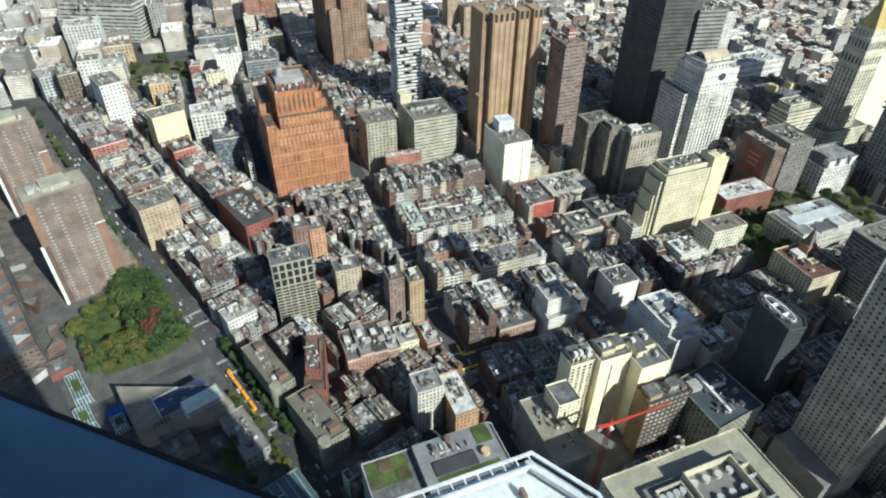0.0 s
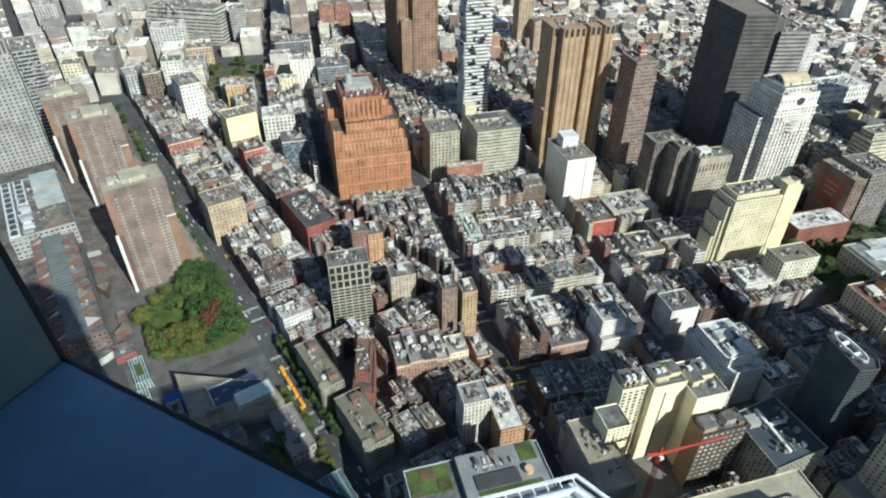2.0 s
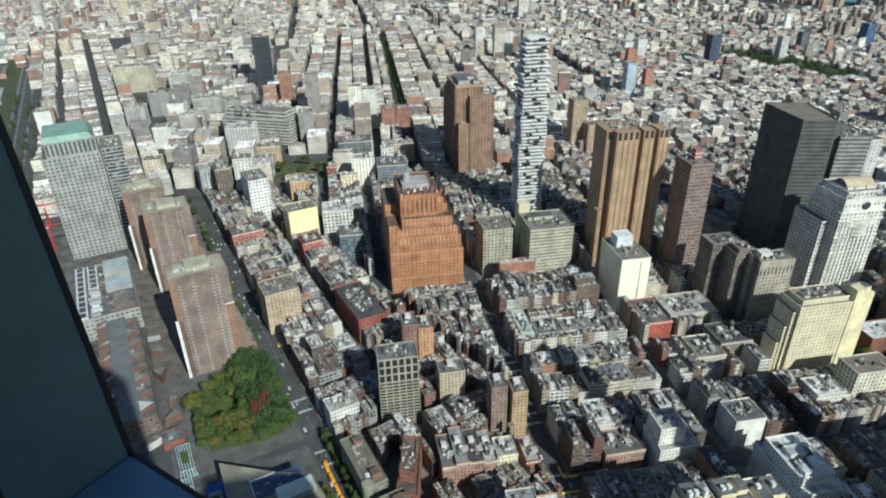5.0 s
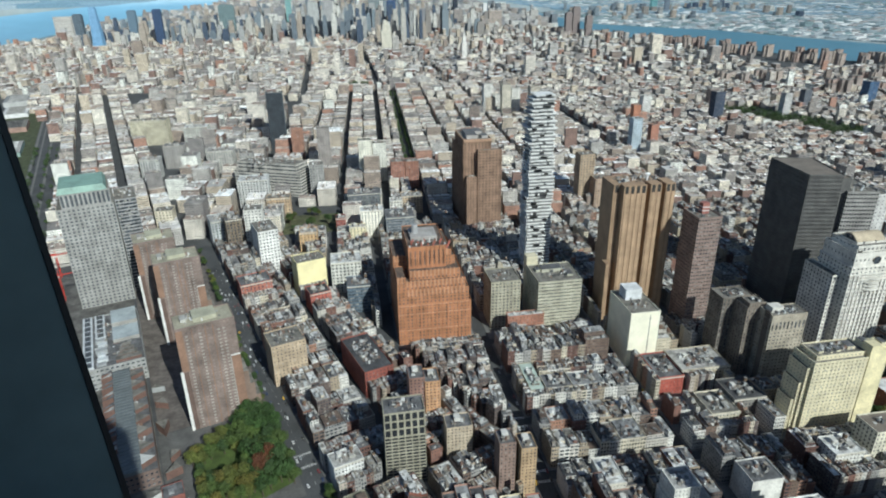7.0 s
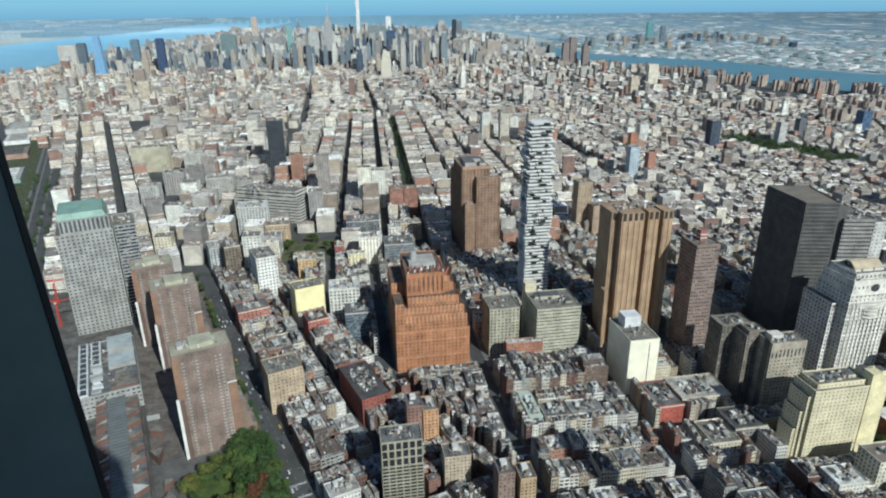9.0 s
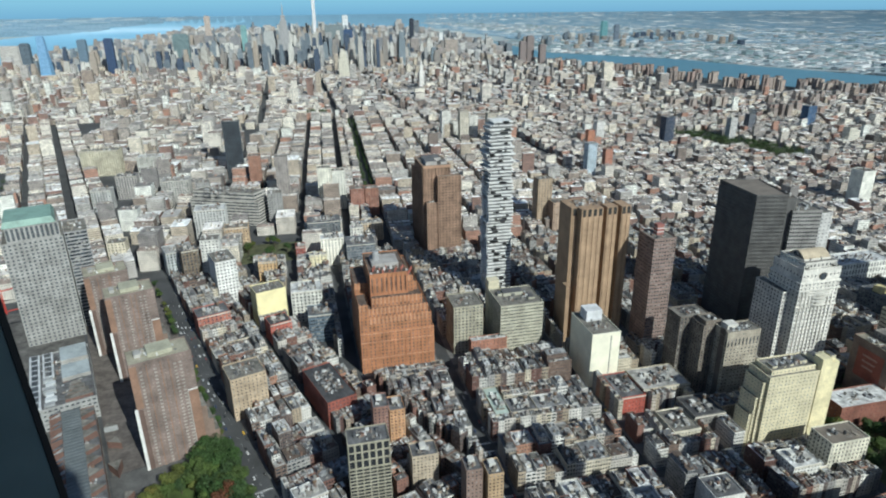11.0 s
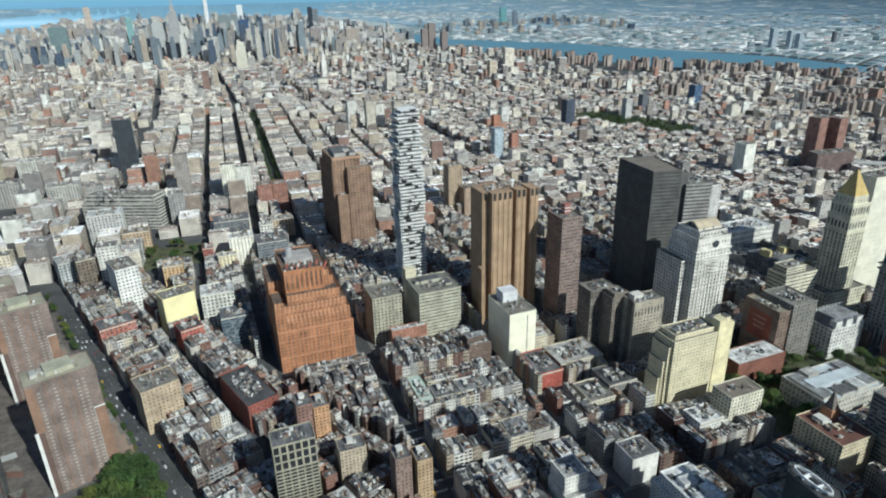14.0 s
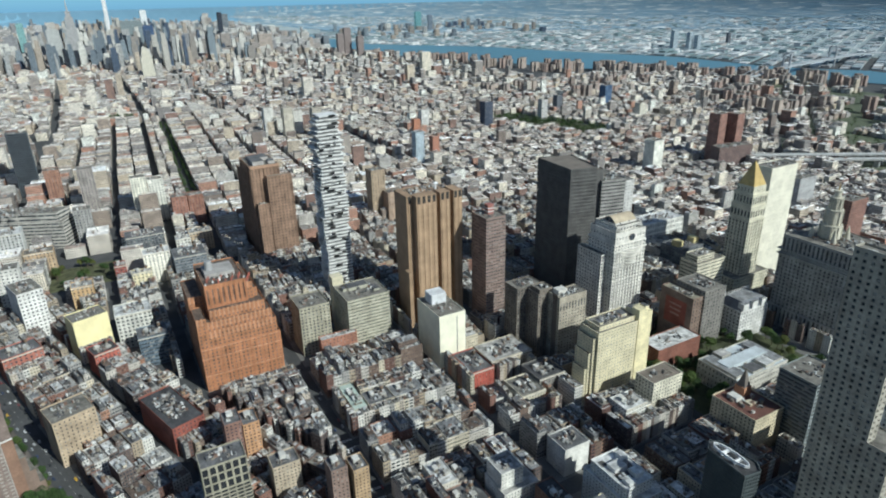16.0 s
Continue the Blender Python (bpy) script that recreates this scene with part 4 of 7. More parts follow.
        ring(g, rect(-o, o, -11 - o, -11 + o), z, z + 1.1, 1.6, plain("courthouse_ledge", (0.58, 0.55, 0.43)))
        part("ledge", g, t, "projecting granite ledge")
    part("pyramid", Geo().prism(rect(-12, 12, -23, 1), 149, 180, plain("gilded_tiles", (0.5, 0.36, 0.13), 0.5, 0.1), None, 0.02), t, "gilded pyramid roof")
    t = B("municipal_building", "grey stone municipal skyscraper with a colonnaded base", "tower", [
        ([(678, 322), (744, 316), (752, 406), (678, 412)], 0, 24, 4.5, 22, 0.5, 0.85),
        ([(679, 323), (743, 317), (751, 405), (679, 411)], 24, 92, 3.0, 4.3, 0.42, 0.6),
        ([(680, 324), (742, 318), (750, 404), (680, 410)], 92, 113, 3.6, 19, 0.5, 0.8)], (0.3, 0.295, 0.275), units=0.8)
    for z in (24, 90, 96):
        g = Geo()
        ring(g, [(-36.2, -43.2), (32, -49.2), (40, 43), (-36.2, 49.2)], z, z + 1.3, 1.6, plain("municipal_stone", (0.33, 0.325, 0.3)))
        part("cornice", g, t, "projecting stone cornice")
    for i in range(17):
        bulk(t, "column", -36.4, -35.1, -40 + i * 5.2, -38.6 + i * 5.2, 1, 23.8, plain("municipal_pale", (0.4, 0.39, 0.36)), "tall pale column")
    for k, (r, z0, z1) in enumerate(((11, 114, 130), (8.5, 130, 148), (6, 148, 162), (3.6, 162, 170))):
        part("cupola_stage", Geo().cyl(0, 13, r, z0, z1, plain("cupola_stone", (0.5, 0.47, 0.38)), 14), t)
        part("cornice", Geo().cyl(0, 13, r + 0.8, z1 - 1.2, z1 + 0.02, plain("cupola_stone", (0.5, 0.47, 0.38)), 14), t)
        if k == 0:
            for tx, ty in ((-13, 0), (13, 0), (-13, 26), (13, 26)):
                part("turret", Geo().cyl(tx, ty, 3.2, 112.9, 128, plain("cupola_stone", (0.5, 0.47, 0.38)), 10, 0.8), t, "round corner turret")
        for i in range(10):
            if k < 3:
                a = 6.2832 * i / 10
                part("column", Geo().cyl((r + 0.6) * math.cos(a), 13 + (r + 0.6) * math.sin(a), 0.6, z0, z1 - 1.3, plain("cupola_stone", (0.5, 0.47, 0.38)), 6), t)
    part("finial", Geo().cyl(0, 13, 0.9, 170, 178, plain("gilded_tiles", (0.5, 0.36, 0.13), 0.5, 0.1), 8, 0.3), t, "gilded figure shape on the top")
    B("white_slab", "pale windowless telephone exchange slab", "tower", [(rect(766, 820, 494, 522), 0, 160, 60, 6.5, 0.97, 0.07)], (0.66, 0.63, 0.52), units=0.4, amount=0.12, glass=plain("joint_grey", (0.5, 0.48, 0.4), 0.6))
    B("brown_apartments", "dark red-brown slab tower behind the municipal building", "tower", [(rect(962, 1004, 486, 516), 0, 82, 3, 2.9, 0.4, 0.4)], (0.22, 0.12, 0.095))
    B("grey_apartments", "plain grey apartment slab with a red-brown end", "tower", [(rect(1080, 1128, 640, 662), 0, 62, 3, 2.9, 0.3, 0.35)], (0.36, 0.36, 0.36))
    B("brown_apartments", "low broad brown apartment block beside the elevated road", "building", [(rect(1640, 1730, 735, 775), 0, 40, 3, 2.9, 0.4, 0.4)], (0.25, 0.2, 0.165))
    for x, y, h in ((1252, 955, 113), (1288, 936, 112)):
        B("brown_apartments", "tall red-brown brick apartment tower", "tower", [(rect(x, x + 24, y, y + 30), 0, h, 3, 2.9, 0.4, 0.4)], (0.27, 0.15, 0.12))
    B("brown_apartments", "long curved brown apartment block", "building", [([(1200, 905), (1290, 890), (1297, 925), (1208, 935)], 0, 52, 3, 2.9, 0.5, 0.4)], (0.16, 0.11, 0.1))
    B("jail_tower", "white blank-sided tower among low houses", "tower", [(rect(1050, 1078, 955, 985), 0, 77, 3, 3.4, 0.2, 0.3)], (0.66, 0.65, 0.58))
    for x, y, w, h, c, lab in ((1008, 1570, 28, 84, (0.05, 0.065, 0.1), "dark blue glass"), (1562, 1665, 30, 76, (0.06, 0.11, 0.2), "bright blue glass"), (647, 1305, 22, 84, (0.4, 0.47, 0.52), "pale blue glass"), (404, 996, 26, 97, (0.38, 0.29, 0.2), "tan stepped brick"),
                               (424, 972, 28, 60, (0.4, 0.29, 0.21), "tan brick"), (705, 1330, 18, 62, (0.4, 0.19, 0.13), "orange brick"), (780, 1580, 20, 58, (0.45, 0.2, 0.12), "orange brick"), (860, 1690, 24, 60, (0.6, 0.59, 0.56), "white"),
                               (1240, 1600, 22, 66, (0.5, 0.49, 0.47), "grey and white"), (1340, 1650, 22, 64, (0.12, 0.13, 0.15), "dark glass"), (1110, 1760, 24, 58, (0.3, 0.24, 0.2), "brown"), (1480, 1420, 24, 56, (0.62, 0.59, 0.5), "cream")):
        B("tenement_tower", "slim %s apartment tower among tenements" % lab, "tower", [(rect(x, x + w, y, y + w), 0, h, 3, 3.2, 0.45, 0.5)], c, group="apartment towers to the east")
    B("dark_glass_tower", "dark glass hotel tower to the north", "tower", [(rect(-166, -128, 1548, 1572), 0, 134, 2.2, 3.3, 0.85, 0.75)], (0.07, 0.085, 0.1), glass=plain("dark_glass", (0.03, 0.033, 0.038), 0.15))
    B("freight_terminal", "broad grey freight building with ribbon windows", "building", [([(-206, 1222), (-80, 1164), (-60, 1202), (-186, 1258)], 0, 46, 60, 5.5, 0.97, 0.42), ([(-200, 1226), (-86, 1172), (-66, 1202), (-180, 1252)], 46, 60, 60, 6.5, 0.97, 0.42)], (0.42, 0.4, 0.36))
    for x, y, h, c in ((-62, 1165, 60, GREY), (-47, 1290, 100, (0.3, 0.27, 0.25)), (-108, 1425, 76, (0.3, 0.16, 0.11)), (34, 1228, 86, (0.68, 0.66, 0.56)), (62, 1232, 78, (0.66, 0.65, 0.58)), (92, 1172, 55, (0.3, 0.15, 0.11)), (120, 1176, 53, (0.28, 0.14, 0.1)), (462, 1752, 97, (0.5, 0.46, 0.38)), (530, 1704, 97, (0.46, 0.42, 0.35)), (420, 1800, 94, WHITE), (500, 1790, 80, WHITE), (-150, 910, 68, WHITE), (455, 1836, 56, WHITE), (-300, 1000, 45, CREAM), (-210, 1330, 48, GREY)):
        B("apartment_block", "square mid-rise apartment block among low houses", "building", [(rect(x, x + 26, y, y + 26), 0, h, 3, 3.1, 0.45, 0.45)], c, group="mid-rise blocks to the north")
    # the turned west side
    W, tw = west, TURN_W
    t = B("bank_tower", "grey stone office tower with a green gabled top", "tower", [
        (rect(-170, -108, 602, 672), 0, 132, 3.3, 4.0, 0.46, 0.5), (rect(-164, -110, 606, 668), 132, 150, 3.3, 17, 0.55, 0.8)], (0.29, 0.285, 0.27), tw, W, units=0, glass=plain("grey_glass", (0.09, 0.1, 0.11), 0.2))
    part("green_roof", Geo().prism(rect(-27, 27, -32, 32), 150, 157, plain("copper_green", (0.2, 0.31, 0.26), 0.6), None, 0.9), t, "green copper roof")
    B("bank_annex", "dark glass office wing behind the bank tower", "tower", [(rect(-107, -82, 625, 680), 0, 128, 30, 4.0, 0.96, 0.62)], (0.3, 0.3, 0.3), tw, W)
    brick = (0.2, 0.155, 0.135)
    pale, strip, fin_m = plain("pale_balcony", (0.33, 0.3, 0.27)), plain("brick_strip", (0.24, 0.145, 0.1)), plain("white_fin", (0.62, 0.61, 0.58))
    slab_m = Geo().box(-1.15, 1.15, -0.95, 0, 0, 1.05, pale, bottom=True).mesh("balcony")
    for a0, a1, b0, b1, h in ((-78, -28, 288, 316, 106), (-82, -34, 458, 490, 100), (-97, -52, 532, 566, 100)):
        t = B("apartment_tower", "tan and pink brick apartment tower with ribbed fronts", "tower", [(rect(a0, a1, b0, b1), 0, h, 2.5, 2.8, 0.4, 0.4)], brick, tw, W, roof=plain("sand_roof", (0.31, 0.29, 0.22)), group="brick towers along the avenue", glass=plain("blind_brown", (0.2, 0.16, 0.14), 0.3, amount=0.6, grain=0.3))
        w, d = (a1 - a0) / 2, (b1 - b0) / 2
        for k in range(int((h - 5) / 3.5)):
            z = 3 + k * 3.5
            for x in (-w + 8.2, -w + 19.5, w - 14.6, w - 10.2):
                ob = part("balcony", slab_m, t)
                ob.location = (x, -d + 0.02, z)
        bulk(t, "brick_strip", -w - 0.25, -w + 5.6, -d - 0.3, -d - 0.02, h * 0.6, h - 1.5, strip, "orange-brown brick strip")
        bulk(t, "brick_strip", w - 7.6, w + 0.25, -d - 0.3, -d - 0.02, 0, h * 0.64, strip, "orange-brown brick strip")
        bulk(t, "coping", w - 8.2, w + 0.3, -d - 0.45, -d - 0.02, h * 0.64, h * 0.64 + 1.2, fin_m, "white coping")
        bulk(t, "coping", w - 8.7, w - 7.8, -d - 0.7, -d - 0.02, 0, h * 0.64, pale, "pale rib")
        for x in (-w + 13.2, -w + 24.4, w - 19):
            bulk(t, "rib", x - 0.35, x + 0.35, -d - 0.3, -d - 0.02, 0, h - 2, strip, "thin brick rib")
        # Plate in front of the wall, with a recess's shade as its colour.
        bulk(t, "stair_slot", -w + 0.6, -w + 4.6, -d - 0.12, -d - 0.02, 0, h * 0.59, plain("slot_brown", (0.12, 0.08, 0.065)), "flat strip coloured dark like a shaded stair recess")
        bulk(t, "fin", -w - 2.2, -w + 0.4, -d - 0.5, -d + 1.0, 0, h * 0.6, fin_m, "white concrete stair fin")
        for k, (x1, hh) in enumerate(((5, 0.44), (9, 0.3), (13, 0.17))):
            bulk(t, "wing", w + (0.02, 5.05, 9.05)[k], w + x1, -d + 2, d - 2, 0, h * hh, plain("wing_tan", (0.2, 0.145, 0.115)), "stepped brick wing", ROOFS[3])
        bulk(t, "plant_room", -w * 0.35, w * 0.45, -d * 0.5, d - 3, h, h + 4, plain("plant_sand", (0.37, 0.36, 0.27)), "sand-coloured plant room")
        bulk(t, "tank_house", -w * 0.75, -w * 0.55, -d * 0.2, d * 0.5, h, h + 3, plain("plant_grey", (0.36, 0.35, 0.32)), "grey tank house")
    t = B("campus_building", "long low college building with white roof frames", "building", [(rect(-165, -108, 400, 520), 0, 24, 4, 5, 0.6, 0.4)], (0.3, 0.3, 0.29), tw, W, roof=ROOFS[5], units=0.4)
    white_f, dark_f = plain("frame_white", (0.5, 0.52, 0.53)), plain("skylight_dark", (0.05, 0.055, 0.06), 0.3)
    for x0, x1, n in ((-28, -18.5, 10), (-16, -6, 5)):
        y0 = -58 if n == 10 else 2
        step = (58 - y0) / n
        part("roof_frame", Geo().box(x0, x1, y0, 58, 23.95, 26.5, white_f), t, "white framed roof strip")
        for i in range(n):
            bulk(t, "skylight", x0 + 1.8, x1 - 1.8, y0 + i * step + 1.2, y0 + (i + 1) * step - 1.2, 26.4, 26.7, dark_f, "dark square skylight")
    for i in range(7):
        bulk(t, "roof_step", -16 + (i % 3), -7 + (i % 2) * 2, -56 + i * 8, -50 + i * 8, 23.95, 26 + i % 4, white_f if i % 3 else plain("step_grey", (0.3, 0.31, 0.31)))
    for y0, y1, z in ((24, 57, 30), (-12, 18, 28)):
        bulk(t, "flat_roof", 1, 27, y0, y1, 23.95, z, plain("wing_concrete", (0.3, 0.29, 0.27)), "pale blue-grey flat roof", plain("pale_blue_roof", (0.34, 0.38, 0.39)))
    for i in range(4):
        bulk(t, "brick_step", 2 + i * 2, 26 - i * 3, -56 + i * 10, -48 + i * 10, 23.95, 27 - i * 0.6, plain("wing_brick", (0.145, 0.085, 0.068)), "brick terrace step", ROOFS[3])
    t = B("campus_building", "terraced college building with brick and slate steps", "building", [(rect(-150, -112, 230, 396), 0, 16, 4, 5, 0.5, 0.4)], (0.14, 0.1, 0.085), tw, W, roof=ROOFS[5], units=1.0)
    slate, terra = plain("slate_step", (0.12, 0.135, 0.14), 0.5), plain("wing_brick", (0.145, 0.085, 0.068))
    for i in range(33):
        bulk(t, "slate_rib", -9, 7, -82 + i * 5, -78.6 + i * 5, 15.95, 20.5, slate, "slate-grey roof rib")
        bulk(t, "gutter", -8.6, 6.6, -78.6 + i * 5, -77 + i * 5, 15.95, 19.6, plain("slate_pale", (0.22, 0.235, 0.24), 0.5))
        if i % 2 == 0:
            part("brick_wedge", Geo().prism([(-18.8, -82 + i * 5), (-9.2, -80 + i * 5), (-9.2, -74 + i * 5)], 15.95, 21 + i % 4, terra, ROOFS[5] if i % 3 else ROOFS[4]), t, "triangular brick terrace")
        if i % 4 == 1:
            part("brick_wedge", Geo().prism([(7.2, -82 + i * 5), (18.6, -76 + i * 5), (7.2, -68 + i * 5)], 15.95, 22 - i % 3, terra, plain("step_white", (0.45, 0.45, 0.43)) if i == 1 else ROOFS[3]), t, "triangular brick terrace")
    for i, (a, b, r, h, c) in enumerate(((-101, 236, 7, 8, terra), (-99, 258, 6, 6, terra), (-103, 300, 8, 9, terra), (-100, 340, 7, 7, terra), (-102, 370, 6, 6, plain("step_grey", (0.3, 0.31, 0.31))), (-119, 214, 8, 7, plain("step_white", (0.45, 0.45, 0.43))))):
        x, y = W(a, b)
        single("brick_kiosk", Geo().prism([(-r, -r * 0.6), (r * 0.9, -r * 0.2), (r * 0.2, r)], 0.1, h, c, ROOFS[3]), "low triangular brick stair house on the terrace", "stair house", m=pose(x, y, 0, 0, 0, tw + 30 * i), group="terrace stair houses")
    t = B("school", "low sand-coloured school with a pale glazed hall roof", "building", [
        ([(-80, 98), (-18, 79), (-20, 104), (-42, 118), (-78, 148)], 0, 18, 5, 4.5, 0.5, 0.4, (0, 1))], (0.22, 0.2, 0.165), tw, W, roof=plain("terrace", (0.22, 0.2, 0.165)), units=0)
    bulk(t, "hall_roof", 0, 26, -22, -9, 18, 23, plain("hall_wall", (0.3, 0.29, 0.26)), "pale green hall roof", plain("pale_green_roof", (0.5, 0.58, 0.53)))
    bulk(t, "roof_court", -14, 22, -8.9, 9, 17.96, 18.3, plain("blue_court", (0.05, 0.075, 0.14)), "dark blue play court")
    for k in range(4):
        bulk(t, "court_line", -13 + k * 8, -10 + k * 8, -3 + (k % 2) * 5, -2.3 + (k % 2) * 5, 18.28, 18.34, plain("court_paint", (0.45, 0.5, 0.55)))
    for x0, x1, y0, y1 in ((-14.6, -14, -9, 12), (-14, 4, 9, 9.6), (-0.6, 0, -22, -9)):
        bulk(t, "court_wall", x0, x1, y0, y1, 17.96, 20, plain("court_white", (0.55, 0.55, 0.52)), "white court wall")
    for k in range(5):
        bulk(t, "planter", -22 + k * 2.6, -20.4 + k * 2.6, -16, -12, 17.96, 19, plain("planter_dark", (0.1, 0.09, 0.07)))
    B("school_wing", "low concrete school wing with a roof light", "building", [(rect(-31, -13, 36, 79), 0, 12, 5, 5, 0.4, 0.4)], (0.3, 0.28, 0.25), tw, W, roof=plain("wing_roof", (0.2, 0.19, 0.18)))
    t = B("glass_hall", "low teal glass hall with a ribbed roof", "building", [(rect(-62, -9, -44, 5), 0, 18, 3, 4.4, 0.8, 0.7)], (0.16, 0.2, 0.21), tw, W, roof=plain("teal_roof", (0.07, 0.11, 0.125), 0.4), units=0.6)
    for i in range(9):
        bulk(t, "roof_rib", -25 + i * 6, -24.2 + i * 6, -23, 23, 17.9, 19, plain("teal_rib", (0.2, 0.26, 0.28)), "pale teal roof rib")
    B("red_brick_warehouse", "red brick warehouse with a crowded roof", "building", [(rect(79, 109, 256, 326), 0, 29, 3, 4, 0.4, 0.5)], (0.24, 0.075, 0.055), tw, W, units=2.2, roof=ROOFS[2])
    B("tan_loft", "tall tan brick loft building", "building", [(rect(5, 40, 318, 350), 0, 46, 3, 3.8, 0.3, 0.45)], (0.42, 0.33, 0.23), tw, W, units=1.2)
    B("cream_block", "cream stucco block with a bright blank front", "building", [(rect(82, 120, 497, 525), 0, 48, 3.4, 3.6, 0.3, 0.5, (0,))], (0.78, 0.7, 0.4), tw, W, amount=0.08)
    B("white_apartments", "tall narrow white apartment house", "building", [(rect(56, 84, 593, 640), 0, 62, 3, 3.2, 0.5, 0.45)], (0.66, 0.65, 0.62), tw, W, units=1.2)
    for a0, a1, b0, b1, h in ((10, 30, 2, 52, 28), (7, 24, 64, 116, 28)):
        t = B("long_loft", "long tan and green loft house with a rounded corner tower", "building", [(rect(a0, a1, b0, b1), 0, h, 2.6, 3.9, 0.5, 0.6)], (0.22, 0.21, 0.16), tw, W, roof=plain("olive_roof", (0.15, 0.14, 0.105)), units=0.8)
        part("corner_turret", Geo().cyl(-(a1 - a0) / 2 + 2.5, -(b1 - b0) / 2 + 2.5, 4.2, 0, h + 1.6, plain("turret_tan", (0.24, 0.235, 0.18)), 16), t, "round corner turret")
        for y in (-(b1 - b0) / 2 + 8, (b1 - b0) / 2 - 9):
            bulk(t, "stair_house", -1, 6, y - 3, y + 3, h - 0.05, h + 4.5, plain("stair_house_brick", (0.19, 0.11, 0.085)), "dark red brick stair house", ROOFS[6])
    B("orange_brick_house", "narrow orange-red brick house with setbacks", "building", [([(18, 306), (32, 299), (43, 353), (30, 358)], 0, 28, 2.8, 3.6, 0.35, 0.5), ([(22, 316), (32, 311), (38, 344), (29, 348)], 28, 37, 2.8, 3.6, 0.35, 0.5)], (0.25, 0.1, 0.07), units=1, roof=ROOFS[6])


def jenga_tower(x, y, w, d, h):
    t = thing("stacked_glass_tower", "tall glass tower of shifting stacked floors with white slabs", "tower", x, y)
    rr = random.Random(5)
    n = 57
    fh = h / n
    slab = plain("white_concrete", (0.66, 0.66, 0.64), 0.7, amount=0.08)
    # Light grey base colour stands in for the sky reflected in the glass.
    pane = plain("balcony_glass", (0.2, 0.2, 0.2), 0.3)
    for k in range(n):
        grow = 0.6 + 2.6 * (k / n) ** 1.6
        if k % 2 == 0 or k > 42:
            ox = [rr.uniform(-grow, grow) for _ in range(4)]
        x0, x1, y0, y1 = -w / 2 + ox[0], w / 2 + ox[1], -d / 2 + ox[2], d / 2 + ox[3]
        if k > n - 9:
            s = 1 - 0.03 * (k - n + 9)
            x0, x1, y0, y1 = x0 * s, x1 * s, y0 * s, y1 * s
        z = k * fh
        part("glazing", Geo().box(x0 + 1.4, x1 - 1.4, y0 + 1.4, y1 - 1.4, z, z + fh, pane), t)
        g = Geo().box(x0, x1, y0, y1, z + fh - 1.5, z + fh + 0.02, slab, bottom=True)
        part("slab", g, t)
        for i in range(5):                           # balcony fronts of single bays
            c = x0 + (x1 - x0) * (rr.random() * 0.7)
            if rr.random() < 0.5:
                part("balcony", Geo().box(c, c + w * 0.24, y0 - 1.4, y0 + 1.2, z + fh - 0.9, z + fh + 0.5, slab, bottom=True), t)
            c = y0 + (y1 - y0) * (rr.random() * 0.7)
            if i < 4 and rr.random() < 0.4:
                part("balcony", Geo().box(x0 - 1.0, x0 + 1.2, c, c + d * 0.3, z + fh - 0.9, z + fh + 0.35, slab, bottom=True), t)
    return t


def telephone_tower():
    t = thing("telephone_tower", "windowless brown granite telephone tower with ribbed shafts", "tower", 335, 650)
    br = plain("brown_granite", (0.315, 0.215, 0.135), 0.75, amount=0.18)
    lt = plain("brown_granite_rib", (0.375, 0.26, 0.165), 0.75, amount=0.18)
    dk = plain("vent_dark", (0.03, 0.028, 0.026))
    bulk(t, "core", -33, 28, -19.5, 24, 0, 163, br)
    for x0, x1, y0, y1, z in ((-38, -30.1, -20, 8, 166), (-30, -3.5, -30, -16, 167), (2, 15, -29, -14, 167), (19.5, 31, -30, -8, 167)):
        bulk(t, "shaft", x0, x1, y0, y1, 0, z, br)
        n = int((x1 - x0) / 5.5)
        for i in range(n):
            a = x0 + (i + 0.5) * (x1 - x0) / n
            bulk(t, "rib", a - 1.5, a + 1.5, y0 - 0.7, y0 - 0.01, 0, z - 10, lt)
            bulk(t, "vent", a - 1.9, a + 1.9, y0 - 0.25, y0 - 0.02, z - 9, z - 0.6, dk)
    g = Geo()
    roofscape(g, -28, 30, -14, 20, 163, rnd, 1.6)
    part("roof_clutter", g, t, kind="stuff")
    w = plain("dish_white", (0.78, 0.78, 0.78))
    part("dish", Geo().cyl(8, -6, 3.4, 172, 173.2, w, 16, 2.0), t, "white satellite dish")
    part("dish_mast", Geo().cyl(8, -6, 1.1, 163, 172, w, 8), t)
    bulk(t, "low_wing", -43, -38.2, -30, -18, 0, 74, br, "lower brown wing")


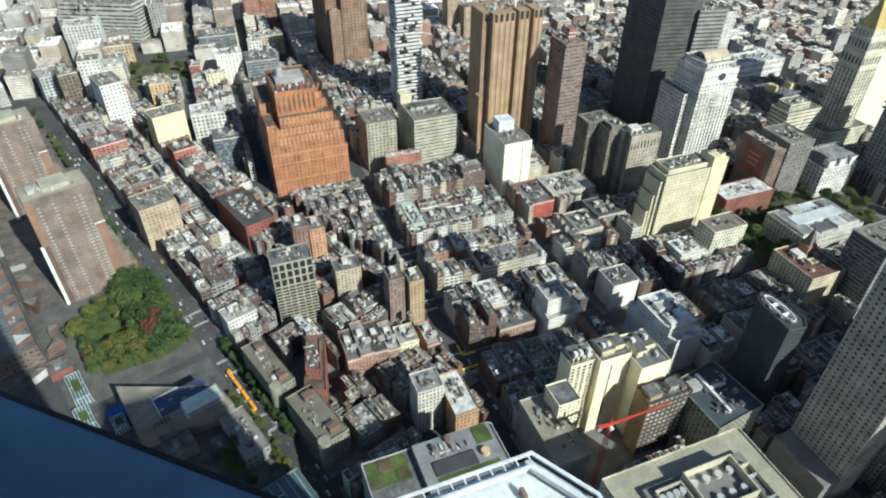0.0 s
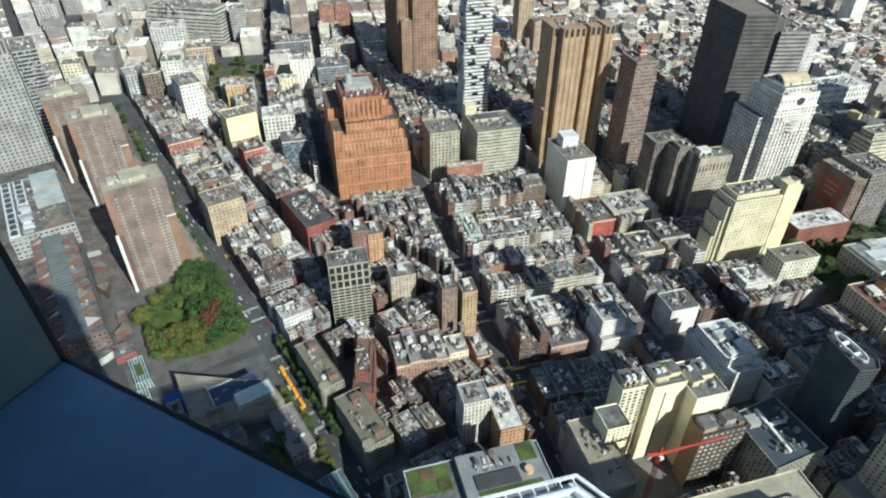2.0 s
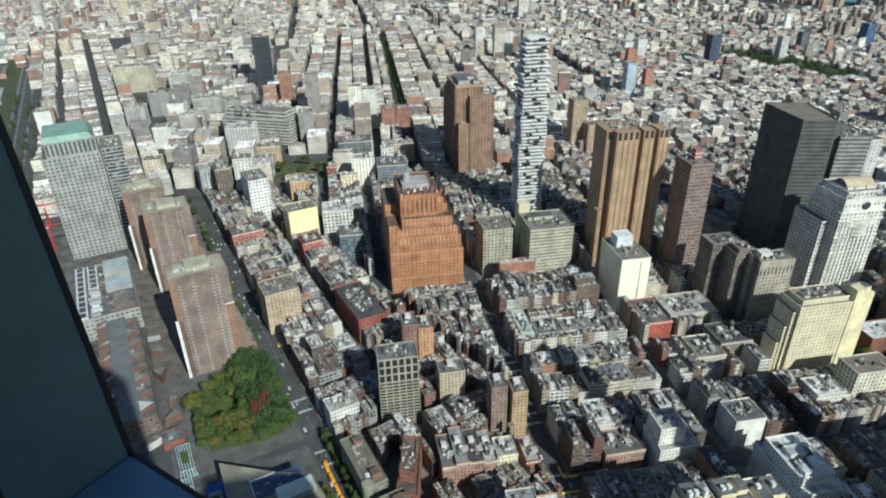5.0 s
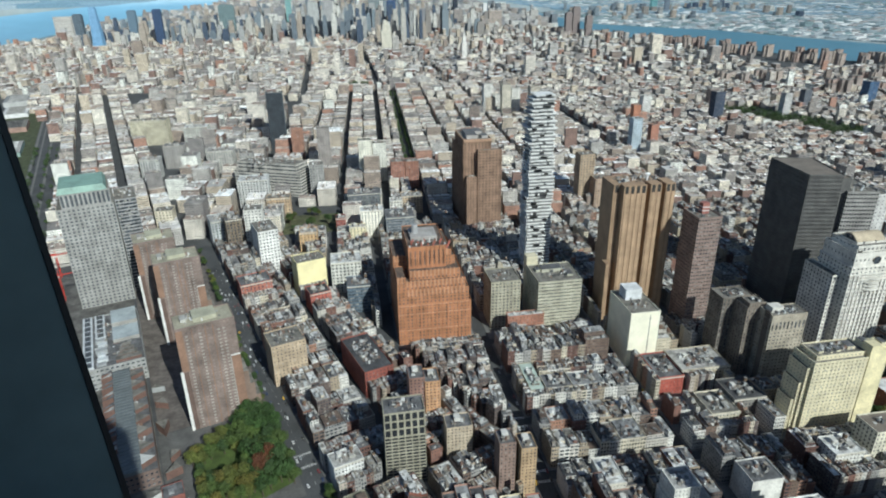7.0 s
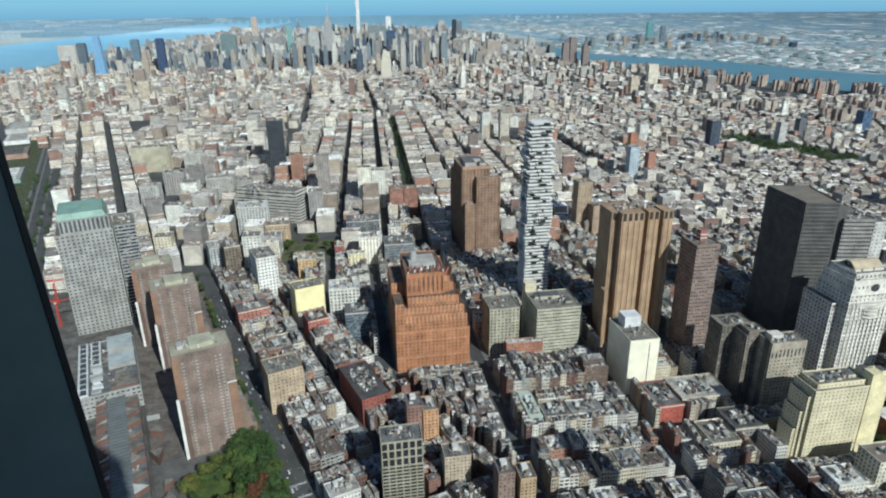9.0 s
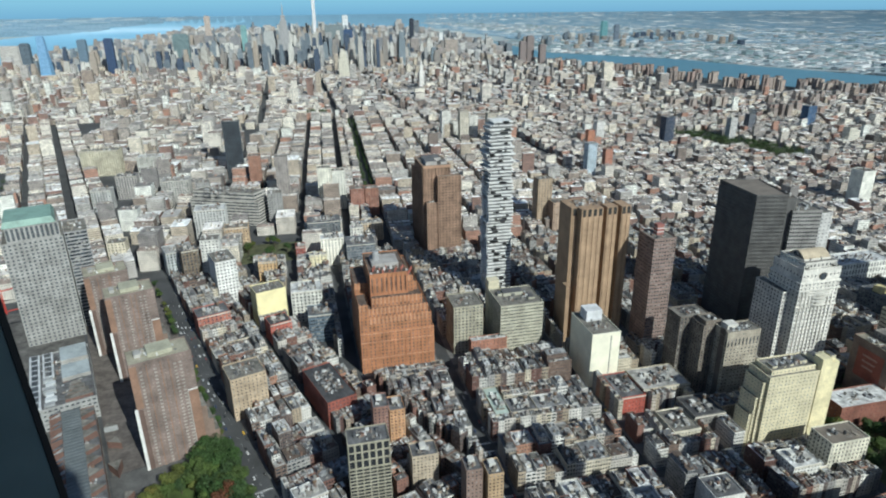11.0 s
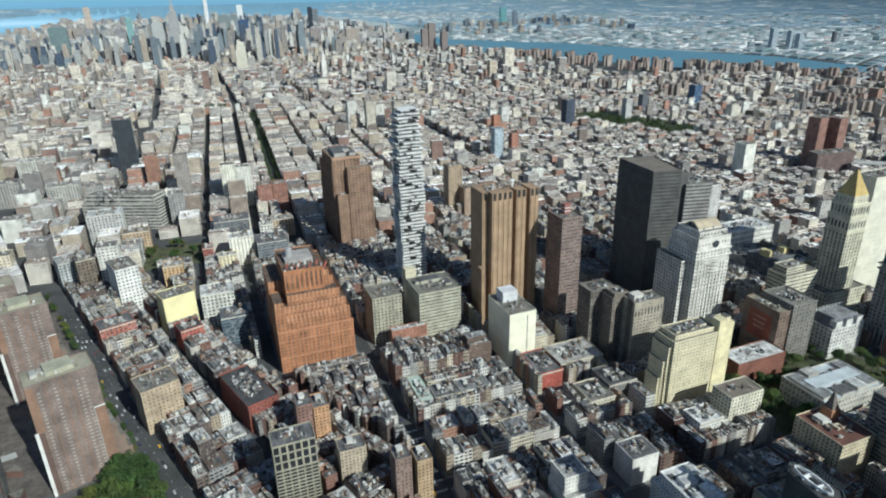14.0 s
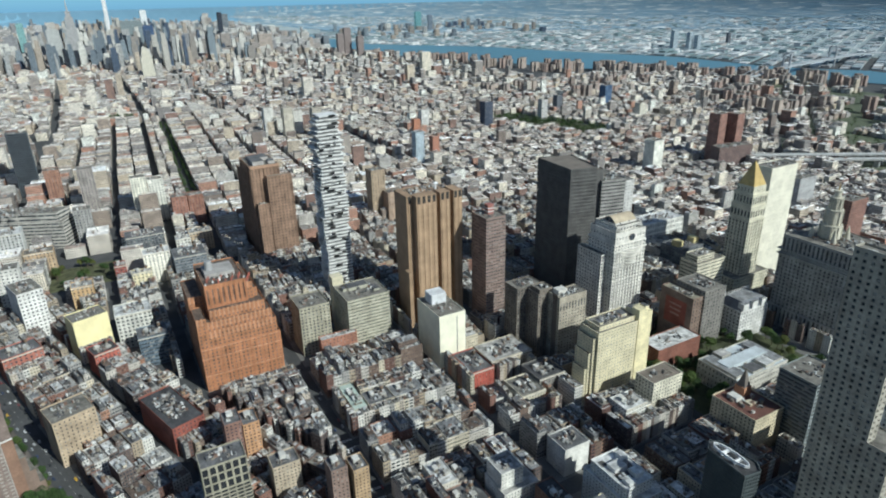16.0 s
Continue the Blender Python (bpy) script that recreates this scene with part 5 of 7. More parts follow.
def tower_crane(x, y, h):
    t = thing("tower_crane", "red lattice tower crane with a long jib", "crane", x, y)
    red = plain("crane_red", (0.5, 0.06, 0.04), 0.5)
    g = Geo()
    for sx in (-0.9, 0.9):
        for sy in (-0.9, 0.9):
            part("mast_leg", Geo().box(sx - 0.18, sx + 0.18, sy - 0.18, sy + 0.18, 0, h, red), t)
    for i in range(int(h / 2)):
        z, s = i * 2, 1 if i % 2 else -1
        for yy in (-0.9, 0.9):
            g.add([(-0.9 * s, yy, z), (0.9 * s, yy, z + 2), (0.9 * s, yy, z + 2.3), (-0.9 * s, yy, z + 0.3)], [(0, 1, 2, 3)], red)
            g.add([(yy, -0.9 * s, z), (yy, 0.9 * s, z + 2), (yy, 0.9 * s, z + 2.3), (yy, -0.9 * s, z + 0.3)], [(0, 1, 2, 3)], red)
    part("bracing", g, t, "", "stuff")
    jib = part("jib", Geo().prism([(-0.7, -0.7), (0.7, -0.7), (0.7, 0.7), (-0.7, 0.7)], 0, 40, red, None, 0.5), t, "long red jib")
    jib.matrix_basis = Matrix.Translation((0, 0, h + 0.5)) @ Matrix.Rotation(radians(78), 4, "Y") @ Matrix.Rotation(radians(6), 4, "X")
    jb = part("counter_jib", Geo().prism([(-0.8, -0.8), (0.8, -0.8), (0.8, 0.8), (-0.8, 0.8)], 0, 9, red), t)
    jb.matrix_basis = Matrix.Translation((0, 0, h + 0.5)) @ Matrix.Rotation(radians(-80), 4, "Y")
    bulk(t, "counterweight", -9.5, -6.5, -1.2, 1.2, h - 0.6, h + 1.5, plain("weight_grey", (0.3, 0.3, 0.3)))
    bulk(t, "cab", -1.2, 1.2, -2.6, -0.92, h - 2, h, plain("cab_white", (0.6, 0.6, 0.58)))
    part("top_mast", Geo().prism([(-0.6, -0.6), (0.6, -0.6), (0.6, 0.6), (-0.6, 0.6)], h, h + 8, red, None, 0.3), t)


for x0, x1, y0, y1 in ((46, 132, 584, 707), (492, 615, 560, 648), (472, 530, 486, 538), (370, 401, 573, 610), (277, 313, 520, 576), (370, 454, 391, 422), (366, 446, 464, 542), (184, 247, 920, 1043),
                       (155, 194, 594, 663), (194, 263, 594, 680), (262, 354, 104, 156), (-6, 78, 18, 92), (34, 121, 164, 215), (144, 237, 58, 141), (14, 51, 398, 423), (163, 255, 184, 238), (147, 174, 176, 232),
                       (279, 316, 241, 294), (86, 127, 239, 281), (316, 338, 182, 224), (459, 656, 318, 456), (438, 480, 256, 304), (478, 522, 234, 272), (666, 747, 460, 542), (668, 754, 322, 436), (774, 822, 492, 522),
                       (1198, 1316, 888, 990), (1048, 1080, 953, 987), (-168, -126, 1546, 1574), (-215, -40, 1150, 1262), (17, 44, 297, 360), (226, 262, 724, 760), (288, 380, 616, 676), (175, 200, 165, 184), (254, 301, 161, 214), (101, 133, 364, 391), (42, 74, 466, 494), (66, 92, 410, 432), (214, 250, 304, 336), (286, 316, 320, 348), (604, 657, 462, 492), (704, 802, 650, 692), (688, 744, 558, 598), (406, 448, 339, 366)):
    keep(x0, x1, y0, y1)
for q in ((-170, -80, 600, 682), (-80, -18, 286, 318), (-84, -26, 456, 492), (-99, -44, 530, 568), (-167, -106, 398, 522), (-152, -110, 228, 398), (-82, 2, 38, 150), (79, 109, 256, 326), (5, 40, 318, 350), (82, 120, 497, 525), (56, 84, 593, 640), (5, 32, 0, 118)):
    keep_west(*q)
single_buildings()
# x0, x1, y0, y1, height, bay, open share, colour, roof, words
HOUSES = [
    (-186, -134, 1112, 1150, 53, 3.6, 0.5, (0.5, 0.5, 0.48), 1, "broad pale grey loft building with a crowded roof"), (-278, -224, 1340, 1380, 53, 3.6, 0.5, (0.38, 0.37, 0.34), 4, "broad grey loft building with paired windows"),
    (22, 58, 936, 962, 44, 3.2, 0.3, (0.74, 0.71, 0.62), 1, "bright white stucco loft building"), (3, 29, 914, 930, 27, 3.0, 0.3, (0.7, 0.63, 0.42), 4, "pale yellow corner house"), (-17, -1.5, 961, 980, 26, 3.0, 0.4, (0.3, 0.1, 0.08), 2, "narrow dark red brick house"),
    (60, 104, 910, 950, 40, 2.4, 0.75, (0.2, 0.22, 0.24), 5, "dark glass office house with a stepped front"), (97, 133, 1033, 1060, 31, 3.6, 0.6, (0.52, 0.4, 0.27), 4, "tan brick loft building with wide arches"), (75, 96, 1011, 1030, 32, 5.0, 0.6, (0.68, 0.66, 0.6), 1, "white loft house with tall arched windows"),
    (-132, -93, 1048, 1072, 38, 3.4, 0.4, (0.46, 0.34, 0.22), 3, "tan-orange brick loft building"), (5, 62, 1051, 1085, 35, 3.0, 0.6, (0.13, 0.14, 0.15), 5, "long dark slate-coloured loft building"), (-512, -425, 1655, 1692, 62, 4.0, 0.5, (0.5, 0.46, 0.34), 3, "very broad yellow-grey warehouse"),
    (-365, -310, 1558, 1596, 60, 4.0, 0.5, (0.48, 0.47, 0.42), 1, "broad stepped grey-green loft building"), (-412, -375, 1345, 1375, 41, 3.6, 0.5, (0.42, 0.42, 0.4), 4, "grey stone warehouse with a flat roof"), (-382, -340, 1422, 1452, 50, 3.6, 0.5, (0.34, 0.32, 0.3), 5, "dark grey stone warehouse"),
    (-25, 14, 752, 786, 42, 3.4, 0.5, (0.62, 0.61, 0.55), 1, "white loft building with a dark blank side"), (-6, 25, 694, 722, 36, 2.6, 0.75, (0.12, 0.16, 0.2), 5, "blue-grey glass house in the shade"), (-72, -46, 898, 922, 30, 3.2, 0.4, (0.56, 0.38, 0.2), 4, "orange stucco house with a white rim"),
    (54.5, 64.8, 325, 358, 23, 2.6, 0.45, (0.33, 0.2, 0.15), 5, "pinkish brick tenement with a dark roof"), (65, 75.4, 325, 362, 25, 2.6, 0.45, (0.37, 0.22, 0.17), 0, "pinkish brick tenement with a silvered roof"), (75.6, 86, 325, 359, 24, 2.6, 0.45, (0.3, 0.18, 0.14), 2, "dull red brick tenement with a tar roof"), (86.2, 96.2, 325, 357, 22.5, 2.6, 0.45, (0.38, 0.24, 0.18), 4, "pale pink brick tenement by the corner"), (96.6, 112, 326.5, 346, 24, 2.6, 0.4, (0.68, 0.61, 0.43), 4, "cream tenement with dark windows"), (118, 128.6, 323, 350, 18, 3.0, 0.3, (0.33, 0.14, 0.1), 4, "low red brick corner house"),
    (179, 211, 318, 342, 18, 3.0, 0.5, (0.36, 0.23, 0.18), 5, "pink brick loft building with a deep dark side"), (179, 196, 342.4, 372, 24, 3.0, 0.45, (0.6, 0.58, 0.52), 1, "white stepped loft with roof terraces"), (196.3, 211, 342.4, 366, 20, 3.0, 0.5, (0.24, 0.2, 0.17), 2, "dark brown loft with a tar roof"), (288, 314, 469, 512, 20, 3.4, 0.25, (0.36, 0.09, 0.065), 5, "bright red brick corner building"), (314.4, 366, 474, 512, 22, 3.2, 0.5, (0.42, 0.37, 0.28), 4, "tan stone row beside the red corner"),
    (159.8, 174, 473, 519, 20, 3.2, 0.5, (0.36, 0.33, 0.26), 7, "loft house with a pale green roof"), (174.3, 201, 472, 496, 21, 3.0, 0.55, (0.38, 0.34, 0.26), 5, "stone loft row with close windows"), (201.4, 234, 474, 496, 19, 3.2, 0.45, (0.68, 0.67, 0.63), 0, "long white loft front"),
    (240, 256, 262, 300, 32, 3.0, 0.35, (0.2, 0.12, 0.09), 2, "long narrow dark brick house with a ragged roof"), (372, 398, 338, 360, 26, 2.8, 0.5, (0.64, 0.63, 0.59), 1, "white stepped loft house beside the corner"), (336, 368, 420, 452, 24, 3.2, 0.5, (0.2, 0.19, 0.17), 2, "low dark loft with a cluttered tar roof"),
    (308, 335, 409, 442, 20, 3.6, 0.5, (0.6, 0.55, 0.43), 3, "ivory stone corner loft with tall windows")]
HOUSES_WEST = [(12, 52, 728, 765, 40, 3.6, 0.5, (0.42, 0.44, 0.44), 4, "grey loft building with a pale stepped roof"), (29, 54, 690, 714, 52, 3.0, 0.5, (0.17, 0.135, 0.1), 5, "tall dark brown brick loft building"), (11, 50, 505, 536, 30, 3.4, 0.45, (0.36, 0.14, 0.105), 5, "red brick warehouse with white bands"),
               (82, 108, 445, 470, 27, 3.2, 0.4, (0.4, 0.12, 0.09), 2, "bright red brick house with a dark roof"), (12, 37, 152, 170, 24, 2.6, 0.45, (0.6, 0.6, 0.58), 4, "white-fronted loft building by the avenue")]


def loft_houses():
    pale_green = plain("green_felt", (0.42, 0.49, 0.43))
    for table, turn, fr in ((HOUSES, 0, None), (HOUSES_WEST, TURN_W, west)):
        for x0, x1, y0, y1, h, bay, wide, colour, felt, words in table:
            (keep if fr is None else keep_west)(x0, x1, y0, y1)
            t = building("loft_house", words, "building", [(rect(x0, x1, y0, y1), 0, h, bay, 3.7, wide, 0.58)], colour, turn, fr, roof=pale_green if felt == 7 else ROOFS[felt], units=1.5, group="single loft houses")
            w, d = (x1 - x0) / 2, (y1 - y0) / 2
            part("cornice", Geo().box(-w - 0.4, w + 0.4, -d - 0.6, -d - 0.12, h - 1.0, h + 0.2, plain("cornice_stone", (0.5, 0.47, 0.4)), bottom=True), t, "projecting stone cornice")
            bulk(t, "stair_house", -w * 0.5, -w * 0.5 + 4, d * 0.1, d * 0.1 + 5, h - 0.05, h + 3.4, plain("stair_house_white", (0.55, 0.54, 0.5)), "pale stair house")
            bulk(t, "plant_room", w * 0.2, w * 0.2 + 5, -d * 0.4, -d * 0.4 + 4, h - 0.05, h + 2.6, plain("plant_grey", (0.36, 0.35, 0.32)), "grey plant room")
            if w > 12:
                g = Geo()
                tank(g, w * 0.5, d * 0.4, h - 0.05, 1.9)
                part("water_tank", g, t, "weathered wooden water tank")


loft_houses()
# Two towers out of view, placed and sized by the shade they cast.
building("gothic_skyscraper", "ornate pale terracotta skyscraper south of the hotel tower", "tower", [(rect(416, 466, 96, 185), 0, 122, 3, 3.8, 0.45, 0.5), (rect(426, 451, 105, 132), 118, 215, 3, 3.8, 0.45, 0.5), (rect(430, 447, 109, 128), 215, 238, 3, 3.8, 0.4, 0.5)], (0.55, 0.52, 0.45), units=0)
building("corner_offices", "tan brick office tower out of view, set to cast shade", "tower", [(rect(480, 516, 90, 140), 0, 120, 3, 3.8, 0.45, 0.5)], (0.4, 0.36, 0.3), units=0)
# Made-up blocks hidden from the eye, added only to throw shade.
building("chapel_offices", "unseen grey block added south of the hotel to cast shade", "tower", [(rect(338, 396, 36, 88), 0, 120, 3, 3.8, 0.45, 0.5)], (0.36, 0.34, 0.3), units=0)
building("broadway_offices", "unseen grey block added behind the hotel to cast shade", "tower", [(rect(352, 410, 116, 158), 0, 112, 3, 3.8, 0.45, 0.5)], (0.36, 0.34, 0.3), units=0)
jenga_tower(245, 744, 33, 32, 250)
telephone_tower()
tower_crane(183, 180, 66)
tower_crane(*west(-190, 640), 36)
tower_crane(*west(-196, 722), 34)


# ---- ordinary houses ----
def house(gs, w, d, h, blind, rnd, mat, roof):
    """Local to its own middle; fills six Geos: wall, glazing, roof, stair house, water tank, roof units."""
    gw, gg, gr, gb, gt, gu = gs
    w, d = w / 2 - 0.05, d / 2 - 0.05
    style = rnd.random()
    bay, storey, wide, high = (2.4, 3.9, 0.62, 0.62) if style < 0.4 else (2.7, 3.5, 0.42, 0.5) if style < 0.85 else (4.4, 3.6, 0.78, 0.6)
    shell(gw, rect(-w, w, -d, d), 0, h, bay, storey, wide, high, 0.3, mat, blind)
    gg.box(-w + 0.29, w - 0.29, -d + 0.29, d - 0.29, 0, h - 0.6, M["glass"])
    gr.prism(inset(rect(-w, w, -d, d), 0.2), h - 0.55, h - 0.1, roof)
    ring(gr, inset(rect(-w, w, -d, d), -0.04), h - 0.01, h + 0.8, 0.35, mat)
    for i in range(rnd.choice((1, 2, 2, 3))):           # patches of newer felt, decks and low roofs
        pw, pd = rnd.uniform(0.3, 0.8) * w, rnd.uniform(0.15, 0.5) * d
        x, y = rnd.uniform(-w + 0.5 + pw, w - 0.5 - pw), rnd.uniform(-d + 0.5 + pd, d - 0.5 - pd)
        gr.box(x - pw, x + pw, y - pd, y + pd, h - 0.12, h - 0.06 + 0.02 * i + (rnd.choice((0, 0, 0.5, 1.6)) if i == 0 else 0), rnd.choice(BRIGHT if roof in (ROOFS[1], ROOFS[4]) else WORN + [roof, ROOFS[1], ROOFS[4], plain("timber_deck", (0.27, 0.18, 0.11))] if roof in WORN else ROOFS + [ROOFS[1]]))
    roofscape(gu, -w + 0.5, w - 0.5, -d + 0.5, d - 0.5, h - 0.1, rnd, 1.6)
    if w > 3 and d > 5 and rnd.random() < 0.45:         # a set-back penthouse with a terrace round it
        x0, x1 = -w + rnd.uniform(0.6, w * 0.5), w - rnd.uniform(0.6, w * 0.5)
        y0, y1 = -d + rnd.uniform(1, d * 0.9), d - rnd.uniform(0.6, d * 0.7)
        if x1 - x0 > 3 and y1 - y0 > 3:
            z = h + rnd.choice((3.0, 3.2, 3.6, 6.2))
            pm = rnd.choice([mat, mat, ROOFS[0], ROOFS[5], WALLS[8], WALLS[4], WALLS[13]])
            shell(gb, rect(x0, x1, y0, y1), h - 0.1, z, 2.6, 3.1, 0.55, 0.55, 0.2, pm)
            gb.box(x0 + 0.19, x1 - 0.19, y0 + 0.19, y1 - 0.19, h - 0.1, z - 0.25, M["glass"])
            gb.box(x0 + 0.1, x1 - 0.1, y0 + 0.1, y1 - 0.1, z - 0.24, z - 0.06, rnd.choice(ROOFS))
            roofscape(gu, x0 + 0.2, x1 - 0.2, y0 + 0.2, y1 - 0.2, z - 0.08, rnd, 1.0)
    if w > 2.4 and d > 5 and rnd.random() < 0.85:
        bx, by = rnd.uniform(-w + 2.2, w - 2.2), rnd.uniform(-d + 3, d - 3)
        gb.box(bx - 1.4, bx + 1.4, by - 2.2, by + 2.2, h - 0.1, h + 2.7, rnd.choice(WALLS), roof)
    if rnd.random() < 0.28 and w > 2.8 and d > 6:
        tank(gt, rnd.uniform(-w + 2.2, w - 2.2), rnd.uniform(-d + 3, d - 3), h - 0.1, rnd.uniform(1.3, 1.9))


LOTS = []                                         # x, y, width, depth, turn, height, blind edges


def fill_block(x0, x1, y0, y1, turn, to, rnd, low, high, lot=(6, 13), test=None):
    """Two rows of lots back to back, with a strip of yards between."""
    mid = (y0 + y1) / 2
    for k, (a, b) in enumerate(((y0, mid - rnd.uniform(0.5, 2)), (mid + rnd.uniform(0.5, 2), y1))):
        level = rnd.uniform(low + 1, high - 6)
        x = x0
        while x < x1 - 5:
            w = rnd.uniform(*lot) * (1.8 if rnd.random() < 0.12 else 1)
            if x + w > x1 - 5:
                w = x1 - x
            h = (level + rnd.uniform(-2.6, 2.6)) * (1.4 if rnd.random() < 0.05 else 0.75 if rnd.random() < 0.08 else 1)
            cut = rnd.choice((0, 0, 0, 1, 2, 4, 6))
            c0, c1 = (a, b - cut) if k == 0 else (a + cut, b)
            px, py = to(x + w / 2, (c0 + c1) / 2)
            pts = [to(x + i * w, c0 + j * (c1 - c0)) for i in (0.05, 0.5, 0.95) for j in (0.03, 0.5, 0.97)]
            if not any(reserved(*p) for p in pts) and (test is None or all(test(*p) for p in pts)):
                blind = ([] if x == x0 else [3]) + ([] if x + w >= x1 - 0.1 else [1])
                LOTS.append((px, py, w, c1 - c0, turn, h, blind))
            else:
                for i in range(2):
                    for j in range(3):
                        u0, u1 = x + i * w / 2, x + (i + 1) * w / 2
                        v0, v1 = c0 + j * (c1 - c0) / 3, c0 + (j + 1) * (c1 - c0) / 3
                        pts = [to(u0 + p * (u1 - u0), v0 + q * (v1 - v0)) for p in (0.02, 0.5, 0.98) for q in (0.02, 0.5, 0.98)]
                        if not any(reserved(*p) for p in pts) and (test is None or all(test(*p) for p in pts)):
                            LOTS.append((*to((u0 + u1) / 2, (v0 + v1) / 2), u1 - u0, v1 - v0, turn, level + rnd.uniform(-1, 1), []))
            x += w


BLOCKS = []                                       # the pavement slabs


def street_grid(xs, ys, turn, to, rnd, low, high, lot=(6, 13), test=None):
    for (xa, ha), (xb, hb) in zip(xs, xs[1:]):
        for (ya, ka), (yb, kb) in zip(ys, ys[1:]):
            x0, x1, y0, y1 = xa + ha, xb - hb, ya + ka, yb - kb
            corners = [to(x0, y0), to(x1, y0), to(x1, y1), to(x0, y1)]
            if test is None or sum(test(*c) for c in corners) > 2:
                BLOCKS.append(corners)
            fill_block(x0 + 2.6, x1 - 2.6, y0 + 2.4, y1 - 2.4, turn, to, rnd, low, high, lot, test)


def straight(x, y):
    return x, y


def hudson_x(y):
    return 143 if y < 388 else 143 - (y - 388) * 0.55 if y < 520 else 70.4 - (y - 520) * 0.39


ROWS_E = [(75, 5), (150, 5), (225, 5), (311, 8), (385, 5), (455, 5), (525, 5), (597, 5), (706, 5), (772, 5), (838, 5), (900, 5), (965, 12)]
street_grid([(143, 7.5), (272, 6.5), (350, 5), (455, 9), (590, 7), (690, 7), (790, 7)], ROWS_E, 0, straight, rnd, 17, 30)
street_grid([(-150, 6), (-90, 6), (-25, 6), (40, 6), (143, 7.5)], ROWS_E[4:], 0, straight, rnd, 17, 28, test=lambda x, y: x > hudson_x(y) + 6.5)
street_grid([(0, 8.5), (75, 3.5), (150, 6)], [(-90, 5), (-10, 5), (62, 7), (132, 5), (200, 5), (270, 5), (340, 5), (410, 5), (480, 5), (550, 5), (640, 7), (720, 7), (790, 6), (860, 6)], TURN_W, west, rnd, 15, 26,
            test=lambda x, y: x < hudson_x(y) - 6.5 and x < 133 and y < 960)


def lot_at(px, py, w, d, turn, h):
    """Adds a lot where nothing else stands."""
    c, s = math.cos(radians(turn)), math.sin(radians(turn))
    pts = [(px + c * a * w - s * b * d, py + s * a * w + c * b * d) for a in (-0.48, -0.16, 0.16, 0.48) for b in (-0.48, -0.16, 0.16, 0.48)]
    if any(reserved(*p) for p in pts):
        return False
    for qx, qy, qw, qd, qt, *_ in LOTS:
        if abs(qx - px) + abs(qy - py) > 70:
            continue
        c2, s2 = math.cos(radians(qt)), math.sin(radians(qt))
        if any(abs(c2 * (x - qx) + s2 * (y - qy)) < qw / 2 and abs(-s2 * (x - qx) + c2 * (y - qy)) < qd / 2 for x, y in pts):
            return False
        if any(abs(c * (x - px) + s * (y - py)) < w / 2 and abs(-s * (x - px) + c * (y - py)) < d / 2
               for x, y in [(qx + c2 * a * qw - s2 * b * qd, qy + s2 * a * qw + c2 * b * qd) for a in (-0.49, 0, 0.49) for b in (-0.49, 0, 0.49)]):
            return False
    LOTS.append((px, py, w, d, turn, h, []))
    return True


for y0, y1, k in ((392, 520, 0.55), (520, 606, 0.39)):
    turn = math.degrees(math.atan(k))
    ux, uy = -math.sin(radians(turn)), math.cos(radians(turn))
    for side in (-1, 1):
        for size in ((14, 20), (10, 12), (7, 8), (5, 5)):
            for i in range(int((y1 - y0) / 3)):
                y = y0 + i * 3
                w, d = size
                px, py = hudson_x(y) + side * uy * (6.2 + w / 2), y - side * ux * (6.2 + w / 2)
                if not (135 < px + w * 0.7 and px - w < 151 or py < 388 and side > 0):
                    lot_at(px, py, w, d, turn, rnd.uniform(17, 28))
for size in ((14, 16), (9, 11), (6, 7), (4.5, 5)):       # what the two plans leave open
    for _ in range(1500):
        y = rnd.uniform(235, 600)
        x = rnd.uniform(20, 133)
        a, b = to_west(x, y)
        if a > 11 and abs(x - hudson_x(y)) > 7 + size[0] * 0.72 and not any(abs(b - q) < 5 + size[1] * 0.55 for q in (-10, 62, 132, 200, 270, 340)) and x + size[0] * 0.6 < 135 and abs(a - 75) > 3.5 + size[0] * 0.6:
            lot_at(x, y, *size, TURN_W, rnd.uniform(15, 25))
COUNT = ("", "one", "two", "three", "four", "five", "six", "seven", "eight", "nine", "ten", "eleven", "twelve", "thirteen")


